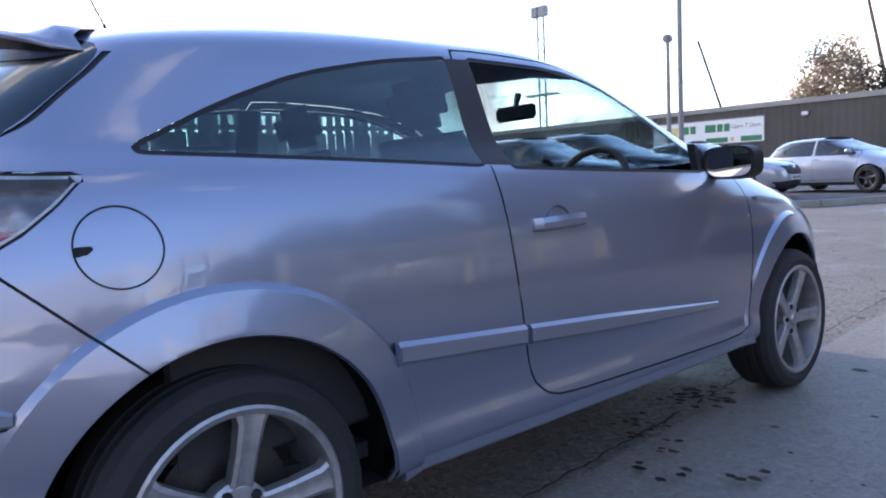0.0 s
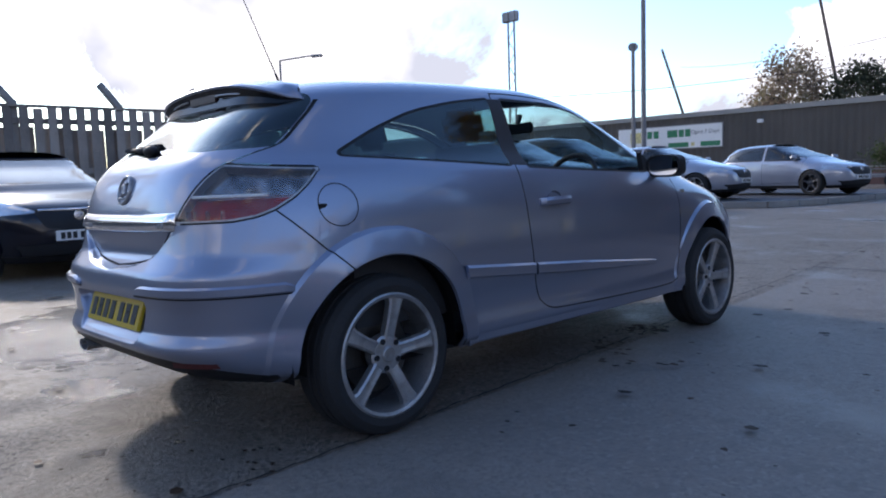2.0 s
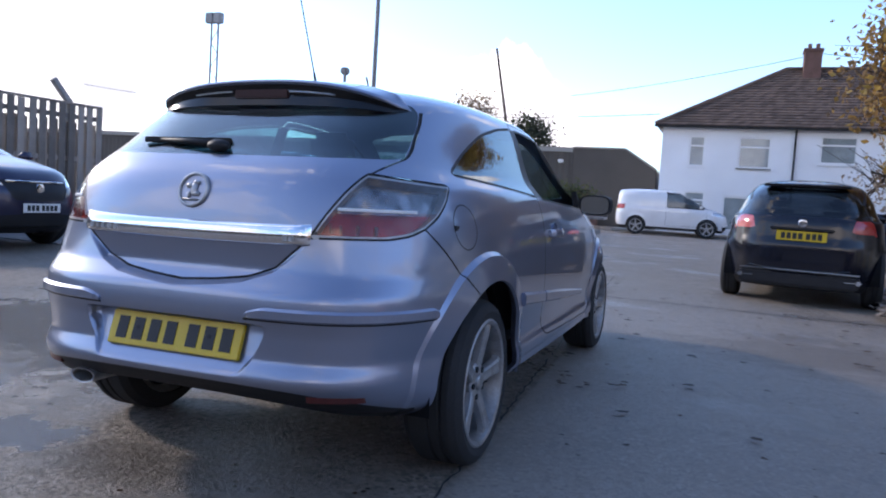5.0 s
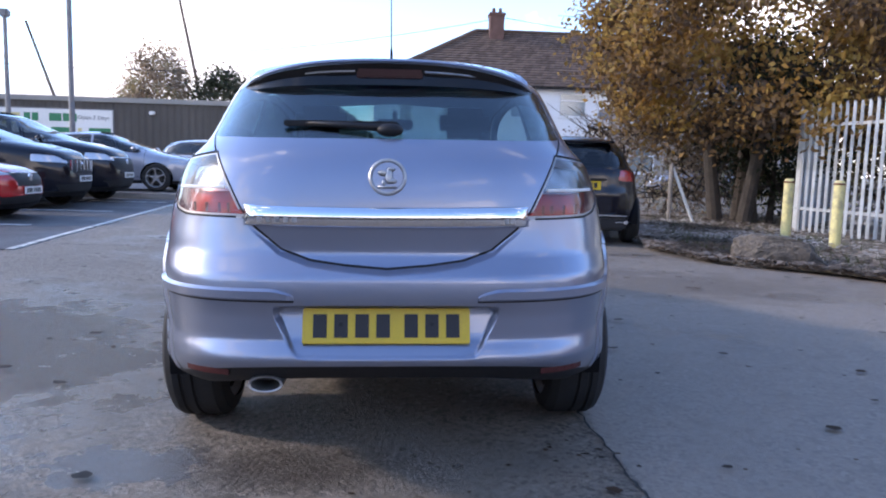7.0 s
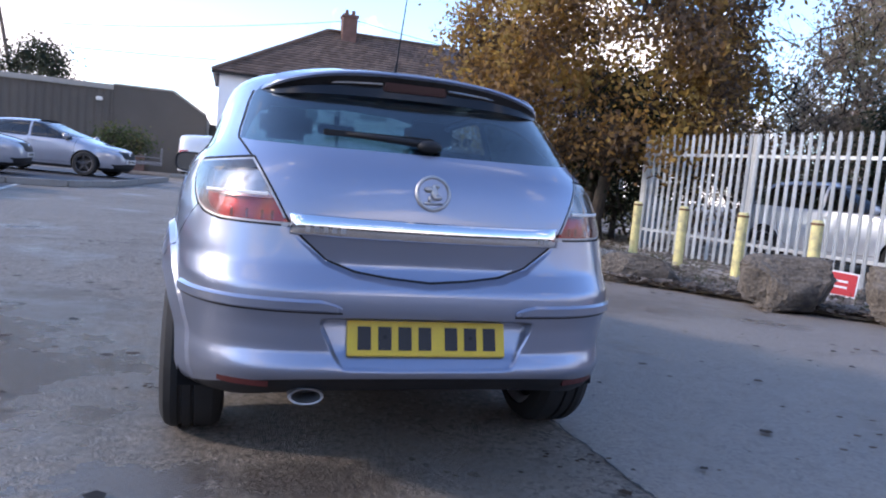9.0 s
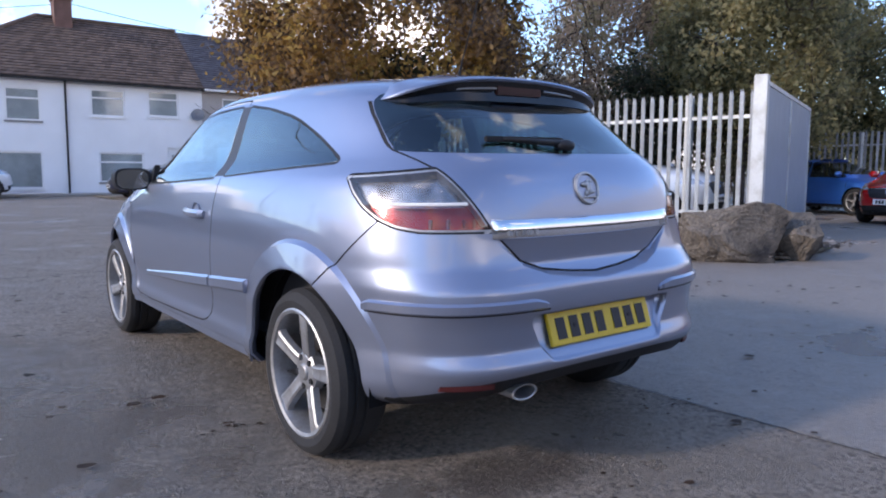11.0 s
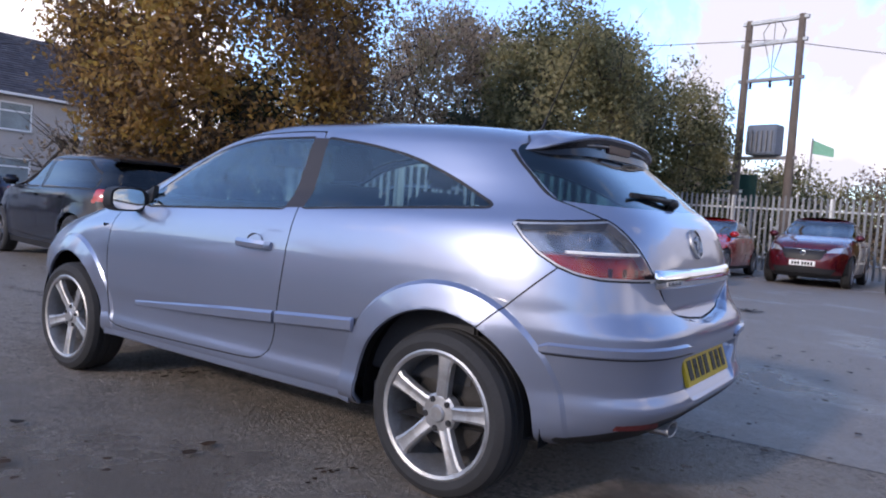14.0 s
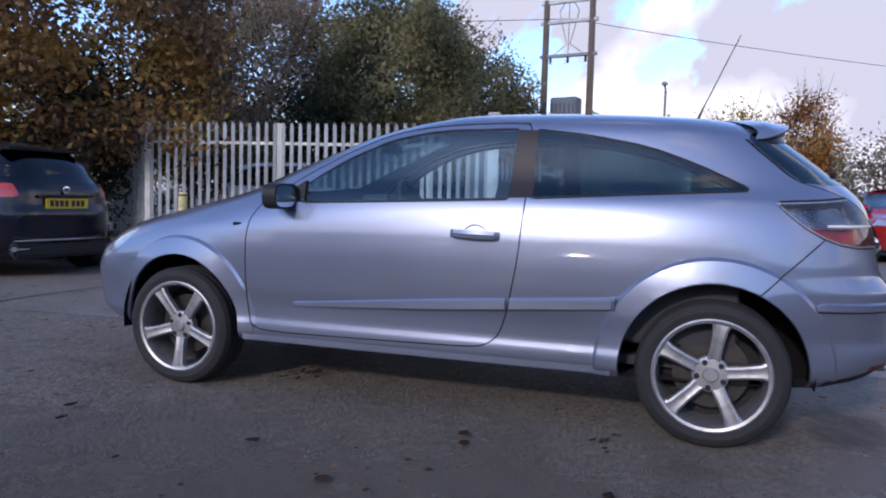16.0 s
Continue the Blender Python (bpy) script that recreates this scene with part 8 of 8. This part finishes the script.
def tree(name, base, crown, radii, clumps, leaves, size, mat, label, seed, trunk=0.16, stems=1, spread=0.42, bare=0.0, clump_r=0.5, low=0.25):
    """A trunk with limbs that run to the clumps of leaves; the clumps lie unevenly in the crown."""
    rng = random.Random(seed)
    root = thing(name, pose(*base), label, "tree" if radii[2] > 1.3 else "shrub")
    c, r = Vector(crown) - Vector(base), Vector(radii)
    spots = []
    while len(spots) < clumps:
        d = Vector((rng.gauss(0, 1), rng.gauss(0, 1), rng.gauss(0, 1))).normalized()
        f = rng.uniform(0.38, 1.0) ** 0.5
        bump = 1 + 0.28 * noise.noise(d * 1.9 + Vector((seed, 0, 0)))
        p = c + Vector((d.x * r.x, d.y * r.y, d.z * r.z)) * f * bump
        if p.z > low and noise.noise(p * 0.55 + Vector((0, seed * 3.0, 0))) > -0.33:
            spots.append(p)
    bm = bmesh.new()
    tops = []
    for s in range(stems):
        a = 2 * math.pi * s / max(stems, 1) + rng.uniform(0, 1)
        foot = Vector((0.3 * math.cos(a), 0.3 * math.sin(a), -0.05)) if stems > 1 else Vector((0, 0, -0.05))
        fork = c * 0.42 + Vector((math.cos(a), math.sin(a), 0)) * (0.5 if stems > 1 else 0.1) * min(r.x, 1.2)
        part("trunk", rod(bmesh.new(), foot, fork, trunk, trunk * 0.72, 10), M_BARK, root)
        tops.append((fork, trunk * 0.72))
        for _ in range(4):
            d = Vector((rng.gauss(0, 1), rng.gauss(0, 1), rng.gauss(0.7, 0.6))).normalized()
            end = fork + Vector((d.x * r.x, d.y * r.y, d.z * r.z)) * spread
            rod(bm, fork, end, trunk * 0.5, trunk * 0.28, 7)
            tops.append((end, trunk * 0.28))
    for p in spots[:: max(1, len(spots) // 130)]:
        q, w = min(tops, key=lambda t: (t[0] - p).length)
        mid = q.lerp(p, 0.5) + Vector((rng.gauss(0, 0.08), rng.gauss(0, 0.08), rng.gauss(0.1, 0.08)))
        rod(bm, q, mid, min(w, 0.045), 0.022, 5)
        rod(bm, mid, p, 0.022, 0.007, 4)
        tops.append((mid, 0.03))
    for _ in range(int(clumps * bare)):
        p = rng.choice(spots)
        e = p + (p - c).normalized() * rng.uniform(0.3, 0.9) + Vector((rng.gauss(0, 0.2), rng.gauss(0, 0.2), rng.uniform(0, 0.4)))
        rod(bm, p, e, 0.010, 0.004, 3)
    tagged(part("branch_work", bm, M_BARK, root), kind="stuff")
    V, F = [], []
    for p in spots:
        n = int(leaves * rng.uniform(0.5, 1.4))
        away = (p - c).normalized()
        for _ in range(n):
            q = p + Vector((rng.gauss(0, 1), rng.gauss(0, 1), rng.gauss(0, 0.8))) * clump_r * 0.55
            leaf_quads(V, F, q, size, rng, away)
    tagged(piece("crown", mesh_of("crown", V, F, mat), root), kind="stuff")


def planting():
    tree("autumn_tree", (6.6, 11.2, 0), (6.75, 11.35, 4.2), (3.55, 3.15, 3.8), 600, 94, 0.070, M_AUTUMN, "broad autumn tree with yellow-brown leaves", 3, 0.15, 3, bare=0.5, low=1.75)
    tree("ivy_shrub", (7.3, 11.2, 0), (7.4, 11.4, 1.9), (0.9, 0.9, 1.9), 110, 50, 0.055, M_DARKLEAF, "dark ivy mass round the trunk", 5, 0.08, 2)
    tree("hedge_shrub", (5.6, 12.8, 0), (5.9, 13.2, 1.1), (2.2, 1.0, 1.2), 150, 44, 0.05, M_RUSSET, "brown bramble under the tree", 6, 0.03, 3, bare=2)
    for k, (x, y, r, h) in enumerate(((9.4, 13.4, 1.5, 1.8), (11.6, 13.2, 1.4, 1.6), (12.6, 11.2, 1.2, 1.3), (17.6, 10.6, 1.5, 1.5), (10.6, 15.6, 1.8, 2.2))):
        tree("bramble_shrub", (x, y, 0), (x, y, h * 0.95), (r, 1.2, h), 110, 60, 0.05, M_RUSSET if k % 2 else M_OLIVE, "dense brown bramble behind the steel fence", 50 + k, 0.04, 3, bare=1.5)
    tree("russet_tree", (15.2, 12.2, 0), (15.2, 12.2, 4.1), (2.3, 2.2, 3.3), 320, 56, 0.068, M_RUSSET, "russet tree thinning behind the steel fence", 8, 0.14, 2, bare=1.5)
    tree("russet_tree", (11.3, 12.0, 0), (11.3, 12.0, 2.7), (1.6, 1.3, 1.7), 130, 50, 0.060, M_RUSSET, "small twiggy russet tree between two crowns", 22, 0.07, 2, bare=2.5)
    tree("evergreen_tree", (14.0, 9.9, 0), (14.0, 9.9, 2.3), (1.0, 1.0, 1.7), 130, 60, 0.06, M_DARKLEAF, "dark evergreen among autumn trees", 9, 0.12)
    tree("olive_tree", (15.9, 8.3, 0), (15.9, 8.3, 4.2), (2.5, 2.3, 3.2), 400, 92, 0.070, M_OLIVE, "olive-green tree in late leaf", 11, 0.15, 2, bare=0.6)
    tree("olive_tree", (20.9, 9.8, 0), (20.9, 9.8, 4.4), (2.7, 2.4, 3.4), 400, 98, 0.074, M_OLIVE, "olive-green tree beside the steel fence", 12, 0.15, 2, bare=0.6)
    tree("olive_tree", (24.2, 7.8, 0), (24.2, 7.8, 4.1), (2.0, 1.9, 3.1), 290, 92, 0.074, M_OLIVE, "smaller olive-green tree at the row's end", 13, 0.10, 2, bare=0.8)
    tree("russet_tree", (18.2, 14.0, 0), (18.2, 14.0, 4.8), (2.8, 2.4, 3.6), 250, 55, 0.075, M_RUSSET, "russet tree behind the evergreen", 14, 0.14, 2, bare=1.0)
    tree("dark_tree", (-17.6, 55, 0), (-18.6, 55, 5.9), (2.3, 2.3, 4.0), 170, 40, 0.15, M_RUSSET, "dark thin tree behind the shed", 15, 0.25, 1, bare=1.2, clump_r=0.9)
    tree("dark_tree", (-22.0, 56, 0), (-20.8, 56, 3.9), (1.9, 2.0, 2.8), 90, 36, 0.15, M_OLIVE, "rounded tree behind the shed", 16, 0.2, 1, bare=1.2, clump_r=0.9)
    tree("dark_tree", (-14.2, 54, 0), (-13.6, 54, 4.9), (2.0, 2.0, 2.7), 120, 40, 0.15, M_DARKLEAF, "dark green tree behind the shed", 17, 0.2, 1, clump_r=0.9)
    tree("potted_shrub", (-5.0, 30.4, 0.52), (-5.0, 30.4, 1.15), (1.2, 0.6, 0.65), 60, 40, 0.07, M_GRASS, "green shrubs loaded on the trailer", 18, 0.03, 3)
    tree("yellow_shrub", (21.9, -1.2, 0), (21.9, -1.35, 2.5), (1.1, 1.15, 1.55), 170, 60, 0.06, M_YELLOWLEAF, "bright yellow autumn shrub", 19, 0.07, 3, bare=1.2)
    tree("yellow_shrub", (27.0, -2.6, 0), (27.0, -2.6, 1.9), (1.2, 1.2, 1.6), 120, 50, 0.065, M_YELLOWLEAF, "smaller yellow shrub behind parked cars", 20, 0.07, 3, bare=1.5)
    tree("orange_tree", (26.2, -3.9, 0), (26.2, -3.9, 3.3), (1.0, 1.0, 1.8), 130, 50, 0.065, M_ORANGELEAF, "slim orange autumn tree", 21, 0.08, 1, bare=2)
    for k in range(9):
        x, y = 35 + 3 * math.sin(k * 2.1), 16 - 5.2 * k
        tree("far_hedge", (x, y, 0), (x, y, 2.0), (2.4, 3.4, 1.9 + 0.9 * math.sin(k * 1.7) ** 2), 210, 54, 0.10, M_RUSSET if k % 2 else M_OLIVE, "distant brown hedge beyond the fence", 30 + k, 0.06, 3, bare=1.5, clump_r=0.9)


yard()
# unseen wall, added so that the car's tail has something dark to reflect
unseen_wall_south = thing("unseen_wall_south", pose(0, -17, 0), "plain unseen block wall added to darken reflections in the car", "wall", kind="structure")
part("panel", boxes(((-45, 0, 0), (45, 0.3, 4.2))), M_SHED, unseen_wall_south)
part("coping", boxes(((-45, -0.05, 4.2), (45, 0.35, 4.3)), bevel=0.01), M_CONCRETE, unseen_wall_south)
houses()
shed()
poles()
park_cars()
bollards = ((5.93, 7.9), (5.92, 6.6), (6.02, 5.4), (6.22, 4.3))
for k, (bx, by) in enumerate(bollards):
    bollard(bx, by, (1.5, -1.0, 0.8, -1.5)[k])
rock(pose(4.15, 4.75, 0.0, 0, 0, -28), (0.60, 0.36, 0.27), 1, "grey and black split boulder beside the verge")
rock(pose(4.95, 3.25, 0.0, 0, 0, -22), (0.74, 0.42, 0.44), 2, "pale brown rough boulder beside the verge")
rock(pose(6.02, 2.42, 0.0, 0, 0, -26), (0.86, 0.50, 0.52), 3, "large dark boulder near the gate")
rock(pose(6.75, 2.05, 0.0, 0, 0, 10), (0.50, 0.46, 0.44), 4, "dark rounded boulder near the gate")
lot_extras()
planting()
palisade()
far_fence()
timber_fence()
